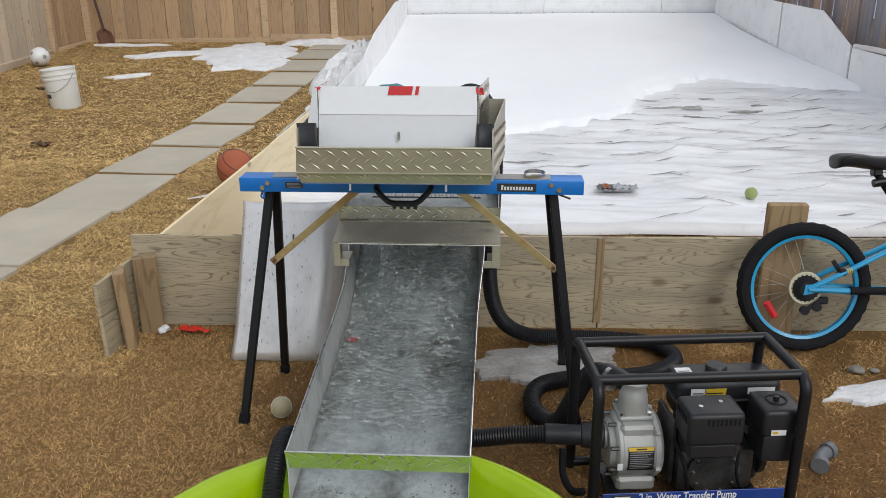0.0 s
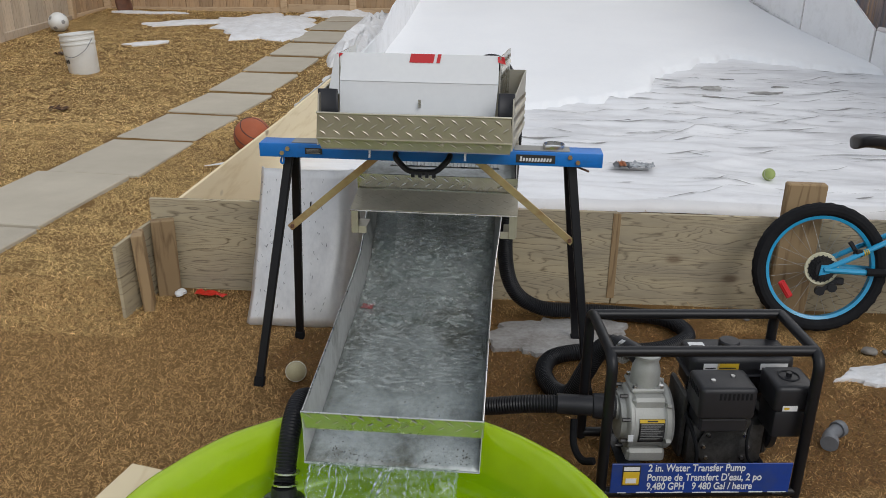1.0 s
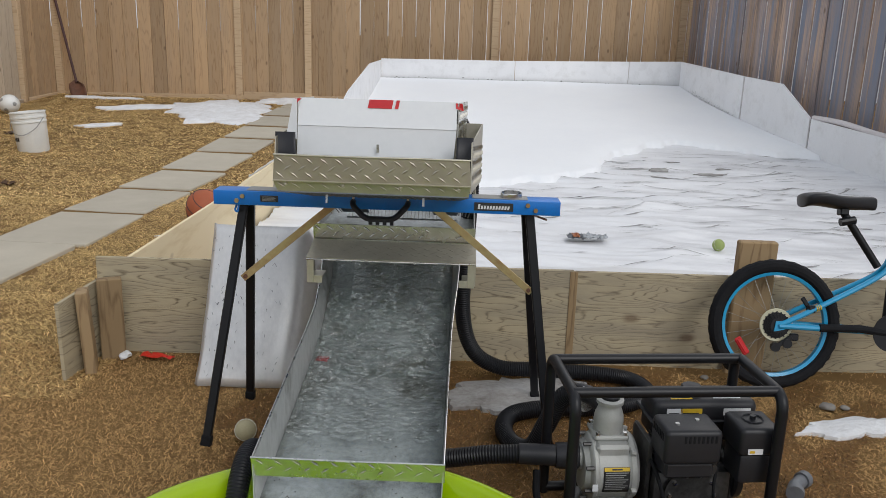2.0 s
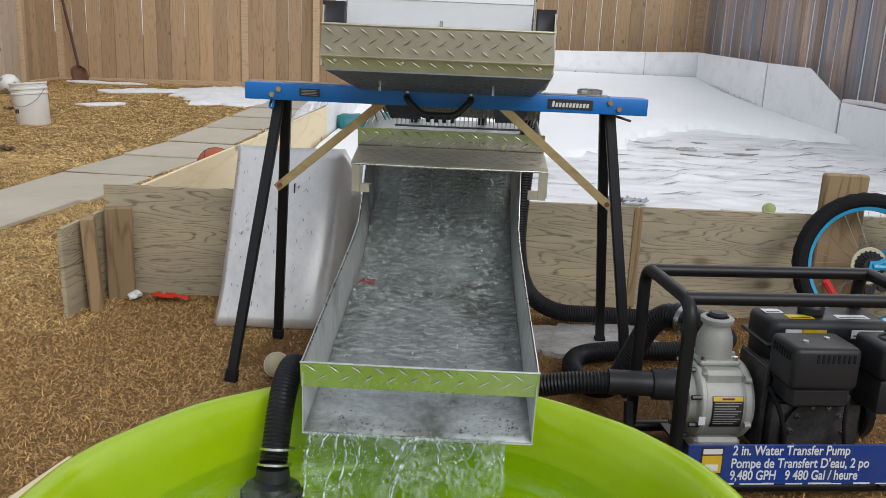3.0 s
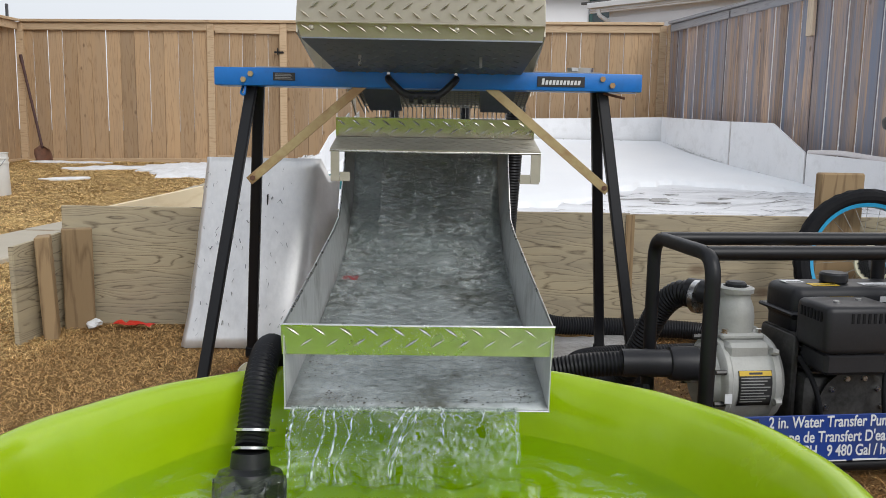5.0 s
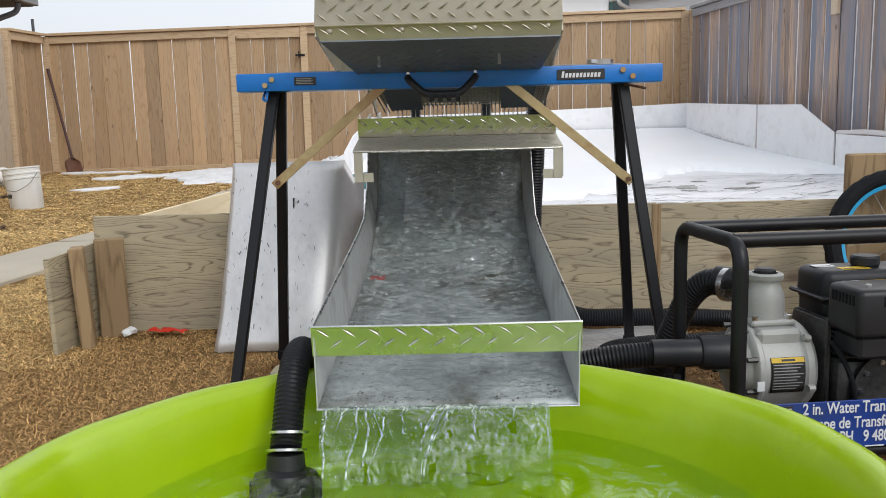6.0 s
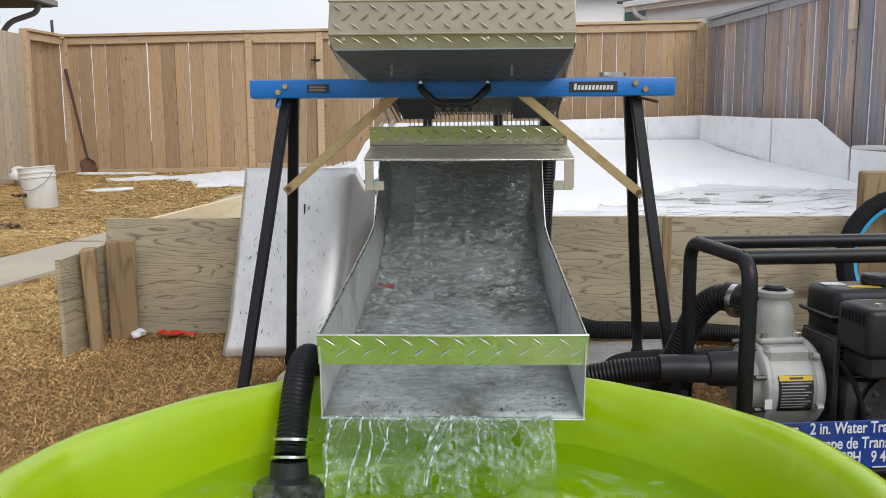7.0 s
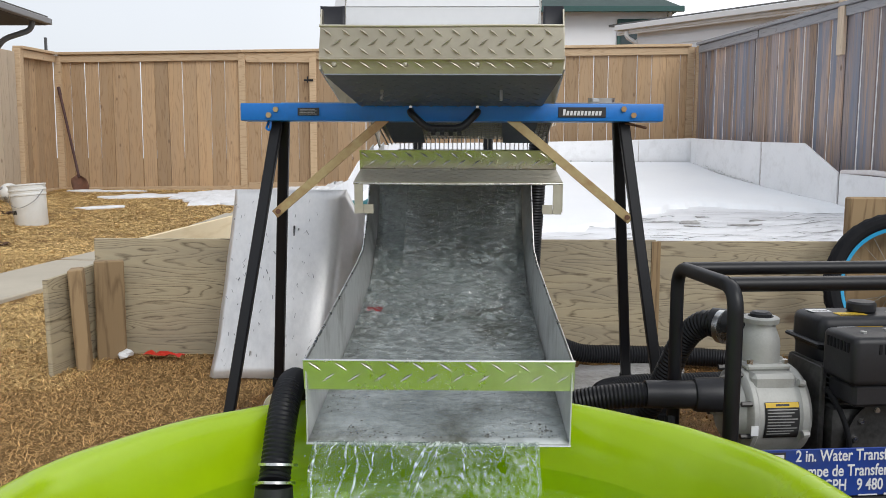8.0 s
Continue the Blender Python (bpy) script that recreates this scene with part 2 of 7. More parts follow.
M_ICE = mat("slushy_ice", (0.93, 0.945, 0.96), (0.87, 0.89, 0.92), rough=0.5, scale=1.2, fine=30, bump=0.25, bump_dist=0.01)
M_SNOW = mat("old_snow", (0.86, 0.87, 0.89), (0.62, 0.61, 0.60), rough=0.8, scale=7, fine=60, bump=0.8, bump_dist=0.02)
M_GREYSNOW = mat("icy_melting_snow", (0.50, 0.50, 0.50), (0.20, 0.18, 0.16), rough=0.4, scale=9, fine=70, bump=0.8, bump_dist=0.015)
M_BLUE = mat("blue_enamelled_steel", (0.006, 0.185, 0.62), (0.005, 0.155, 0.53), rough=0.38, scale=6, fine=120, bump=0.04, stain=(0.03, 0.1, 0.25), stain_amt=0.4, stain_scale=9)
M_BLACKSTEEL = mat("black_painted_steel", (0.008, 0.0085, 0.011), (0.005, 0.0056, 0.008), rough=0.42, scale=14, fine=120, bump=0.06, spec=0.38)
M_BRACE = mat("yellow_zinc_steel", (0.60, 0.50, 0.27), (0.44, 0.31, 0.16), rough=0.42, metal=0.6, scale=7, fine=60, bump=0.05, stain=(0.34, 0.16, 0.07), stain_amt=0.8, stain_scale=5)
M_GALV = mat("dirty_galvanised_sheet", (0.53, 0.56, 0.56), (0.24, 0.26, 0.25), rough=0.45, metal=0.35, scale=6.5, fine=70, bump=0.12, spread=0.36, stain=(0.085, 0.085, 0.06), stain_amt=0.9, stain_scale=5, stretch=(1.2, 0.9, 1.2))
M_GALVSIDE = mat("galvanised_side_sheet", (0.66, 0.67, 0.66), (0.40, 0.41, 0.40), rough=0.42, metal=0.4, scale=9, fine=60, bump=0.1, stain=(0.15, 0.15, 0.13), stain_amt=0.75, stain_scale=9, stretch=(1, 1, 0.5))
M_PLATE = mat("aluminium_tread_plate", (0.70, 0.69, 0.63), (0.54, 0.53, 0.48), rough=0.27, metal=1.0, scale=6, fine=80, bump=0.04, stain=(0.36, 0.33, 0.26), stain_amt=0.5, stain_scale=5)
M_PLATEDULL = mat("dull_tread_plate", (0.60, 0.565, 0.47), (0.46, 0.43, 0.35), rough=0.46, metal=0.75, scale=6, fine=80, bump=0.05, stain=(0.32, 0.30, 0.23), stain_amt=0.5, stain_scale=5)
# Dark for the throat flaps; on the hopper underside it paints in the shade.
M_PLATEDARK = mat("dark_and_shaded_tread_plate", (0.22, 0.245, 0.28), (0.15, 0.165, 0.19), rough=0.5, metal=0.6, scale=6, fine=80, bump=0.05)
M_ALU = mat("dull_aluminium_sheet", (0.88, 0.87, 0.86), (0.70, 0.70, 0.70), rough=0.36, metal=0.45, scale=3.5, fine=70, bump=0.04, stain=(0.42, 0.42, 0.43), stain_amt=0.35, stain_scale=5, stretch=(1.4, 1, 0.8))
M_BRIGHT = mat("bright_zinc", (0.72, 0.72, 0.71), (0.55, 0.55, 0.55), rough=0.28, metal=1.0, scale=20, fine=90, bump=0.05)
M_POOL = mat("lime_plastic", (0.37, 0.54, 0.003), (0.31, 0.47, 0.002), rough=0.24, scale=2.5, fine=22, bump=0.10, spec=0.5, coat=0.2)
M_HOSE = mat("black_ribbed_hose", (0.006, 0.0066, 0.009), (0.010, 0.0105, 0.013), spec=0.3, rough=0.45, scale=25, fine=90, bump=0.1)
M_RUBBER = mat("black_rubber", (0.006, 0.0065, 0.009), (0.010, 0.0105, 0.012), spec=0.25, rough=0.8, scale=25, fine=140, bump=0.15)
M_NAVY = mat("dark_rubber_mat", (0.020, 0.021, 0.027), (0.012, 0.012, 0.016), rough=0.5, scale=12, fine=90, bump=0.1)
M_WHITEPL = mat("white_coated_sheet", (0.80, 0.82, 0.83), (0.73, 0.75, 0.77), rough=0.42, scale=3, fine=60, bump=0.04)
M_RED = mat("red_tape", (0.62, 0.018, 0.022), (0.5, 0.015, 0.02), rough=0.5, scale=9, fine=60, bump=0.1)
M_CAST = mat("cast_aluminium", (0.46, 0.465, 0.44), (0.36, 0.365, 0.35), rough=0.58, metal=0.3, scale=12, fine=240, bump=0.25, stain=(0.25, 0.24, 0.21), stain_amt=0.4, stain_scale=8)
M_ENGINE = mat("engine_grime_metal", (0.13, 0.128, 0.125), (0.035, 0.034, 0.033), rough=0.5, metal=0.7, scale=16, fine=120, bump=0.3)
M_BLACKPL = mat("black_engine_plastic", (0.016, 0.0165, 0.020), (0.024, 0.0245, 0.028), rough=0.42, scale=18, fine=260, bump=0.10, spec=0.36)
M_SIGNBLUE = mat("blue_sign_face", (0.010, 0.050, 0.29), (0.007, 0.036, 0.21), rough=0.4, scale=5, fine=60, bump=0.03, stain=(0.05, 0.07, 0.14), stain_amt=0.6, stain_scale=7)
M_WHITE = mat("white_print", (0.78, 0.79, 0.80), (0.70, 0.71, 0.73), rough=0.5, bump=0)
M_YELLOW = mat("yellow_print", (0.72, 0.48, 0.03), (0.6, 0.4, 0.03), rough=0.5, bump=0)
M_DARKPRINT = mat("dark_print", (0.02, 0.02, 0.022), (0.035, 0.035, 0.035), rough=0.5, bump=0)
M_GREYPRINT = mat("grey_print", (0.34, 0.34, 0.33), (0.26, 0.26, 0.25), rough=0.5, bump=0)
M_CYAN = mat("cyan_enamel", (0.015, 0.33, 0.60), (0.012, 0.27, 0.5), rough=0.3, scale=9, fine=90, bump=0.03, coat=0.3)
M_TEAL = mat("teal_plastic", (0.02, 0.20, 0.22), (0.015, 0.13, 0.15), rough=0.5, bump=0.05)
M_BALL = mat("dirty_felt", (0.47, 0.43, 0.28), (0.35, 0.31, 0.19), rough=0.95, scale=25, fine=300, bump=0.6)
M_GREENBALL = mat("green_felt", (0.36, 0.44, 0.16), (0.26, 0.32, 0.11), rough=0.95, scale=25, fine=300, bump=0.6)
M_ORANGE = mat("orange_leather", (0.42, 0.11, 0.045), (0.33, 0.085, 0.035), rough=0.65, scale=14, fine=400, bump=0.4)
M_BUCKET = mat("white_bucket_plastic", (0.78, 0.79, 0.77), (0.70, 0.70, 0.67), rough=0.4, scale=6, fine=60, bump=0.03)
M_RUST = mat("rusty_steel", (0.19, 0.085, 0.05), (0.09, 0.045, 0.03), rough=0.75, scale=12, fine=90, bump=0.3)
M_SIDING = mat("white_vinyl_siding", (0.90, 0.91, 0.93), (0.86, 0.87, 0.89), rough=0.6, scale=2, fine=50, bump=0.04)
M_GREYSIDING = mat("greige_vinyl_siding", (0.86, 0.88, 0.92), (0.81, 0.83, 0.87), rough=0.6, scale=2, fine=50, bump=0.04)
M_SHINGLE = mat("green_grey_shingles", (0.075, 0.11, 0.105), (0.05, 0.075, 0.073), rough=0.9, scale=3, fine=40, bump=0.4)
M_GUTTER = mat("grey_white_metal", (0.84, 0.85, 0.86), (0.78, 0.79, 0.8), rough=0.4, scale=4, fine=50, bump=0.02)
M_TEALTRIM = mat("dark_green_trim", (0.03, 0.10, 0.09), (0.025, 0.08, 0.075), rough=0.5, bump=0.02)
M_GLASS = mat("dark_window_glass", (0.05, 0.07, 0.075), (0.04, 0.055, 0.06), rough=0.08, bump=0, rough_var=0.03)
M_PVC = mat("grey_pvc", (0.17, 0.18, 0.195), (0.11, 0.115, 0.125), rough=0.45, scale=12, fine=90, bump=0.06)
M_STONE = mat("grey_stone", (0.30, 0.28, 0.25), (0.2, 0.185, 0.165), rough=0.9, scale=12, fine=120, bump=0.5)
M_MESHWIRE = mat("steel_screen_wire", (0.46, 0.46, 0.43), (0.28, 0.28, 0.26), rough=0.4, metal=0.9, scale=14, fine=90, bump=0.05)
M_POOLWATER = water_mat("pool_water", (0.93, 0.99, 0.90), ripple=22, strength=0.55)
M_TRAYWATER = water_mat("running_water", (0.95, 0.97, 0.97), ripple=55, strength=0.45, milky=0.14, stretch=(0.7, 1.2, 1.0), patchy=7.0)
# Milky streaks here paint sky glints on the ripple crests.
M_CHURN = water_mat("churned_water", (0.93, 0.95, 0.95), ripple=62, strength=1.0, milky=0.24, stretch=(0.7, 1.5, 1.0), swell=0.05, ior=1.5, froth=(0.46, 0.68))
M_FOAM = water_mat("foaming_water", (0.92, 0.95, 0.94), ripple=48, strength=1.0, milky=0.6, stretch=(0.9, 1.0, 0.6), patchy=6.0, froth=(0.40, 0.74))
M_FALL = water_mat("falling_water", (0.90, 0.96, 0.92), ripple=75, strength=1.0, milky=0.42, stretch=(1.5, 1.5, 0.35), ior=1.6, patchy=16.0)
M_FROTH = water_mat("froth", (0.85, 0.9, 0.88), ripple=60, strength=1.0, milky=0.9, ior=1.6)

# ---- building helpers ----
PLACE = {}
YARD_EYE = Vector((0.036, 0.243, 0.609))


def yard_gain(y):
    """How much deeper the yard lies than its plan, growing from the rink's middle to the back fence."""
    return 1 + 0.19 * min(1.0, max(0.0, (y - 4.5) / 6.0)) ** 1.6


def yard(v):
    """From the plan of the yard to its place on the ground."""
    v = Vector(v)
    return YARD_EYE + (v - YARD_EYE) * yard_gain(v.y)


def thing(name, at, label, category, group="", kind=""):
    ob = new(name)
    ob.empty_display_size = 0.1
    ob.matrix_basis = Matrix.Translation(at)
    PLACE[ob] = Matrix.Translation(at)
    return tagged(ob, label, category, group, kind)


def to_mesh(name, bm, material, sharp=35):
    me = bpy.data.meshes.new(name)
    bmesh.ops.recalc_face_normals(bm, faces=bm.faces)
    for v in bm.verts:
        if v.co.y > 4.5:
            v.co = yard(v.co)
    bm.to_mesh(me)
    bm.free()
    me.materials.append(material)
    for p in me.polygons:
        p.use_smooth = True
    me.set_sharp_from_angle(angle=radians(sharp))
    return me


def part(name, bm, material, parent=None, label="", sharp=35):
    """Links a bmesh, built in world metres, as one mesh object under a thing or a part."""
    ob = new(name, to_mesh(name, bm, material, sharp))
    if parent:
        ob.parent = parent
        ob.matrix_parent_inverse = PLACE.get(parent, Matrix()).inverted()
    return tagged(ob, label)


def piece(name, me, parent, m):
    ob = new(name, me)
    ob.parent = parent
    ob.matrix_parent_inverse = PLACE.get(parent, Matrix()).inverted()
    g = yard_gain(m.translation.y)
    ob.matrix_basis = Matrix.Translation(yard(m.translation)) @ m.to_3x3().to_4x4() @ Matrix.Diagonal((g, g, g, 1))
    return ob


def raw_mesh(name, verts, faces, material, smooth=True):
    me = bpy.data.meshes.new(name)
    me.from_pydata([yard(v) for v in verts], [], faces)
    me.materials.append(material)
    if smooth:
        for p in me.polygons:
            p.use_smooth = True
    me.update()
    return me


def box(bm, lo, hi, bevel=0.0, m=None, seg=1):
    c = [(a + b) / 2 for a, b in zip(lo, hi)]
    s = [abs(b - a) for a, b in zip(lo, hi)]
    mm = Matrix.Translation(c) @ Matrix.Diagonal((*s, 1))
    got = bmesh.ops.create_cube(bm, size=1.0, matrix=mm)["verts"]
    if bevel:
        edges = list({e for v in got for e in v.link_edges})
        res = bmesh.ops.bevel(bm, geom=edges, offset=bevel, segments=seg, profile=0.5, affect="EDGES")
        got = list({v for f in res["faces"] for v in f.verts} | {v for v in got if v.is_valid})
    if m is not None:
        bmesh.ops.transform(bm, matrix=m, verts=got)
    return got


def boxed(lo, hi, bevel=0.0, m=None, seg=1):
    bm = bmesh.new()
    box(bm, lo, hi, bevel, m, seg)
    return bm


def beam(bm, a, b, w, h, up=(0, 0, 1), bevel=0.0):
    """A bar of section w x h from a to b."""
    a, b = Vector(a), Vector(b)
    d = (b - a).normalized()
    x = d.cross(Vector(up)).normalized()
    z = x.cross(d)
    m = Matrix((x, d, z)).transposed().to_4x4()
    m.translation = a
    box(bm, (-w / 2, 0, -h / 2), (w / 2, (b - a).length, h / 2), bevel, m)


def lathe(bm, prof, seg=24, m=None, cap=True):
    rings = []
    for r, z in prof:
        rings.append([bm.verts.new((r * math.cos(2 * math.pi * k / seg), r * math.sin(2 * math.pi * k / seg), z)) for k in range(seg)])
    for a, b in zip(rings, rings[1:]):
        for k in range(seg):
            bm.faces.new((a[k], a[(k + 1) % seg], b[(k + 1) % seg], b[k]))
    if cap:
        for ring, (r, z) in ((rings[0], prof[0]), (rings[-1], prof[-1])):
            if r > 1e-5:
                bm.faces.new(ring)
    if m is not None:
        bmesh.ops.transform(bm, matrix=m, verts=[v for r in rings for v in r])


AX_X = Matrix.Rotation(radians(90), 4, "Y")
AX_Y = Matrix.Rotation(radians(-90), 4, "X")


def rod(bm, a, b, r, seg=12, r2=None):
    a, b = Vector(a), Vector(b)
    q = (b - a).to_track_quat("Z", "Y").to_matrix().to_4x4()
    q.translation = a
    lathe(bm, [(r, 0), (r if r2 is None else r2, (b - a).length)], seg, q)


def curve_points(pts, step):
    """Even points along a smooth curve through pts."""
    p = [Vector(q) for q in pts]
    p = [p[0] * 2 - p[1]] + p + [p[-1] * 2 - p[-2]]
    dense = []
    for i in range(1, len(p) - 2):
        for k in range(40):
            t = k / 40
            a, b, c, d = p[i - 1], p[i], p[i + 1], p[i + 2]
            dense.append(0.5 * ((2 * b) + (c - a) * t + (2 * a - 5 * b + 4 * c - d) * t * t + (3 * b - a - 3 * c + d) * t ** 3))
    dense.append(p[-2])
    out, left = [dense[0]], step
    for a, b in zip(dense, dense[1:]):
        seg = (b - a).length
        pos = 0.0
        while seg - pos >= left:
            pos += left
            out.append(a.lerp(b, pos / seg))
            left = step
        left -= seg - pos
    out.append(dense[-1])
    return out


def rounded(pts, r, n=6):
    """A polyline with its corners rounded."""
    p = [Vector(q) for q in pts]
    out = [p[0]]
    for a, b, c in zip(p, p[1:], p[2:]):
        u, v = (a - b).normalized(), (c - b).normalized()
        s, e = b + u * r, b + v * r
        for k in range(n + 1):
            t = k / n
            out.append(s * (1 - t) ** 2 + b * 2 * t * (1 - t) + e * t * t)
    return out + [p[-1]]


def sweep(bm, pts, radius, seg=12, rib=0.0):
    """A tube along pts; rib: every second ring stands out by this much."""
    p = [Vector(q) for q in pts]
    tang = [(p[min(i + 1, len(p) - 1)] - p[max(i - 1, 0)]).normalized() for i in range(len(p))]
    nrm = tang[0].orthogonal().normalized()
    rings = []
    for i, (q, t) in enumerate(zip(p, tang)):
        nrm = (nrm - t * nrm.dot(t)).normalized()
        bi = t.cross(nrm)
        r = radius + (rib if i % 2 else 0)
        rings.append([bm.verts.new(q + (nrm * math.cos(2 * math.pi * k / seg) + bi * math.sin(2 * math.pi * k / seg)) * r) for k in range(seg)])
    for a, b in zip(rings, rings[1:]):
        for k in range(seg):
            bm.faces.new((a[k], a[(k + 1) % seg], b[(k + 1) % seg], b[k]))
    bm.faces.new(rings[0])
    bm.faces.new(rings[-1])


def sheet(bm, a, b, c, d, thick):
    """A flat plate with corners a b c d, thickened along its normal."""
    a, b, c, d = map(Vector, (a, b, c, d))
    nn = (b - a).cross(d - a).normalized() * thick
    lo = [bm.verts.new(v) for v in (a, b, c, d)]
    hi = [bm.verts.new(v + nn) for v in (a, b, c, d)]
    bm.faces.new(lo)
    bm.faces.new(hi)
    for k in range(4):
        bm.faces.new((lo[k], lo[(k + 1) % 4], hi[(k + 1) % 4], hi[k]))


def treads(bm, a, b, d, out, pitch=0.036, size=0.026, proud=0.0017, wide=0.0030):
    """Raised lozenges, turned this way and that, over the plate a-b by a-d, standing out along out."""
    a, b, d, out = Vector(a), Vector(b), Vector(d), Vector(out).normalized()
    w, h = (b - a).length, (d - a).length
    u, v = (b - a).normalized(), (d - a).normalized()
    nu = int(w / pitch)
    rows = [h - 0.010 - k * 0.0185 for k in range(int((h - 0.012) / 0.0185) + 1)]
    for j, hh in enumerate(rows):
        for i in range(nu):
            c = a + u * (w * (i + 0.5 + (0.25 if j % 2 else -0.25)) / nu) + v * hh
            ang = radians(35 if j % 2 else -35)
            p = u * math.cos(ang) + v * math.sin(ang)
            q = out.cross(p)
            L, W, T = size / 2, wide, proud
            L = min(L, max(0.004, min(hh, h - hh) / abs(math.sin(ang))))
            base = [bm.verts.new(c + p * L), bm.verts.new(c + q * W), bm.verts.new(c - p * L), bm.verts.new(c - q * W)]
            r1, r2 = bm.verts.new(c + p * L * 0.55 + out * T), bm.verts.new(c - p * L * 0.55 + out * T)
            bm.faces.new((base[0], base[1], r1))
            bm.faces.new((base[1], base[2], r2, r1))
            bm.faces.new((base[2], base[3], r2))
            bm.faces.new((base[3], base[0], r1, r2))


def label_text(words, height, at, parent, material, name="lettering", width=None, bold=0.0):
    """Upright lettering that faces the -y side, its lower left corner at at."""
    cu = bpy.data.curves.new(name, "FONT")
    cu.body = words
    cu.size = height * 1.38
    cu.extrude = 0.0006
    cu.offset = bold
    tmp = bpy.data.objects.new(name, cu)
    me = bpy.data.meshes.new_from_object(tmp)
    bpy.data.objects.remove(tmp)
    xs = [v.co.x for v in me.vertices]
    k = (width / (max(xs) - min(xs))) if width else 1.0
    me.transform(Matrix.Translation(at) @ Matrix.Rotation(radians(90), 4, "X") @ Matrix.Diagonal((k, 1, 1, 1)) @ Matrix.Translation((-min(xs), 0, 0)))
    me.materials.append(material)
    ob = new(name, me)
    ob.parent = parent
    ob.matrix_parent_inverse = PLACE.get(parent, Matrix()).inverted()
    return ob


# ---- ground ----
def ground_z(x, y):
    z = min(max(0.0, y - 6.5), 4.6) * 0.045
    z += 0.012 * noise.noise(Vector((x * 1.3, y * 1.3, 0))) + 0.006 * noise.noise(Vector((x * 6, y * 6, 3)))
    if -1.0 < x < 4.6 and 3.98 < y < 10.6:
        z -= 0.06
    if y < 3 and abs(x) < 1.6:
        z *= 0.4
    return z - 0.004


def spread(lo, hi, fine_lo, fine_hi, step):
    out = list(np.arange(fine_lo, fine_hi, step))
    v, d = fine_hi, step
    while v < hi:
        out.append(v)
        d *= 1.35
        v += d
    out.append(hi)
    v, d = fine_lo, step
    while v > lo:
        d *= 1.35
        v -= d
        out.insert(0, max(v, lo))
    return out


gx, gy = spread(-400, 400, -6, 5.5, 0.11), spread(-60, 900, -0.6, 11.5, 0.11)
verts = [(x, y, ground_z(x, y)) for y in gy for x in gx]
nx = len(gx)
faces = [(j * nx + i, j * nx + i + 1, (j + 1) * nx + i + 1, (j + 1) * nx + i) for j in range(len(gy) - 1) for i in range(nx - 1)]
ground = new("ground", raw_mesh("ground", verts, faces, M_LAWN))
tagged(ground, "dormant straw-brown lawn with bare damp patches", "ground", kind="structure")


def ice_z(y):
    return 0.05 + 0.0016 * max(0.0, y - 3.85) ** 3


def right_x(y):
    return 2.85 + 0.234 * (10.45 - y)


# ---- rink surface ----
def tarp_z(x, y):
    z = ice_z(y)
    fade = min(1.0, max(0.0, (8.4 - y) / 1.5))
    w = noise.noise(Vector((x * 0.7, y * 3.2, 1.0)))
    z += fade * (0.022 * max(0.0, 1 - abs(w) * 5) + 0.012 * noise.noise(Vector((x * 1.6, y * 4.0, 5.0))))
    w2 = noise.noise(Vector((x * 0.9 + 4, y * 6.0 + 0.8 * x, 9.0)))
    z += fade * 0.012 * max(0.0, 1 - abs(w2) * 6)
    return z


NX, NY = 170, 190
verts, faces = [], []
for j in range(NY + 1):
    for i in range(NX + 1):
        u, v = i / NX, j / NY
        y0 = 3.86 + 0.03 * noise.noise(Vector((u * 9, 0, 2))) + 0.1 * u
        y = y0 + (10.44 - y0) * v ** 1.25
        x = -0.985 + (right_x(y) + 0.985) * u
        z = tarp_z(x, y) if j > 0 else 0.0
        verts.append((x, y, z))
for j in range(NY):
    for i in range(NX):
        a = j * (NX + 1) + i
        faces.append((a, a + 1, a + NX + 2, a + NX + 1))
tarp = new("rink_liner", raw_mesh("rink_liner", verts, faces, M_TARP))
tagged(tarp, "wrinkled white plastic rink liner with wet grey dirt", "liner", kind="structure")


def ice_edge(x):
    """How near the ice still lies over the liner."""
    pts = [(-1.2, 5.3), (0.34, 5.97), (0.79, 6.25), (1.28, 6.68), (1.4, 7.13), (2.05, 7.84), (2.54, 8.02), (2.93, 7.75), (3.3, 7.6), (4.2, 7.5)]
    for (a, b), (c, d) in zip(pts, pts[1:]):
        if a <= x <= c:
            y = b + (d - b) * (x - a) / (c - a)
            return y + 0.12 * noise.noise(Vector((x * 4, 0, 7))) + 0.05 * noise.noise(Vector((x * 13, 0, 1)))
    return 7.6


verts, faces = [], []
NX, NY = 150, 60
for j in range(NY + 1):
    for i in range(NX + 1):
        u, v = i / NX, j / NY
        xe = -0.98 + 4.55 * u
        y = ice_edge(xe) + (10.43 - ice_edge(xe)) * v
        x = -0.98 + (min(right_x(y), 3.9) - 0.01 + 0.98) * u
        lift = 0.03 * min(1, v * 9) + 0.02 * noise.noise(Vector((x * 0.8, y * 0.8, 4))) * min(1, v * 4)
        verts.append((x, y, ice_z(y) + 0.012 + lift + (0.025 if v > 0 else -0.03)))
for j in range(NY):
    for i in range(NX):
        a = j * (NX + 1) + i
        faces.append((a, a + 1, a + NX + 2, a + NX + 1))
ice = new("rink_ice", raw_mesh("rink_ice", verts, faces, M_ICE))
tagged(ice, "smooth white melting backyard rink ice", "ice", kind="structure")


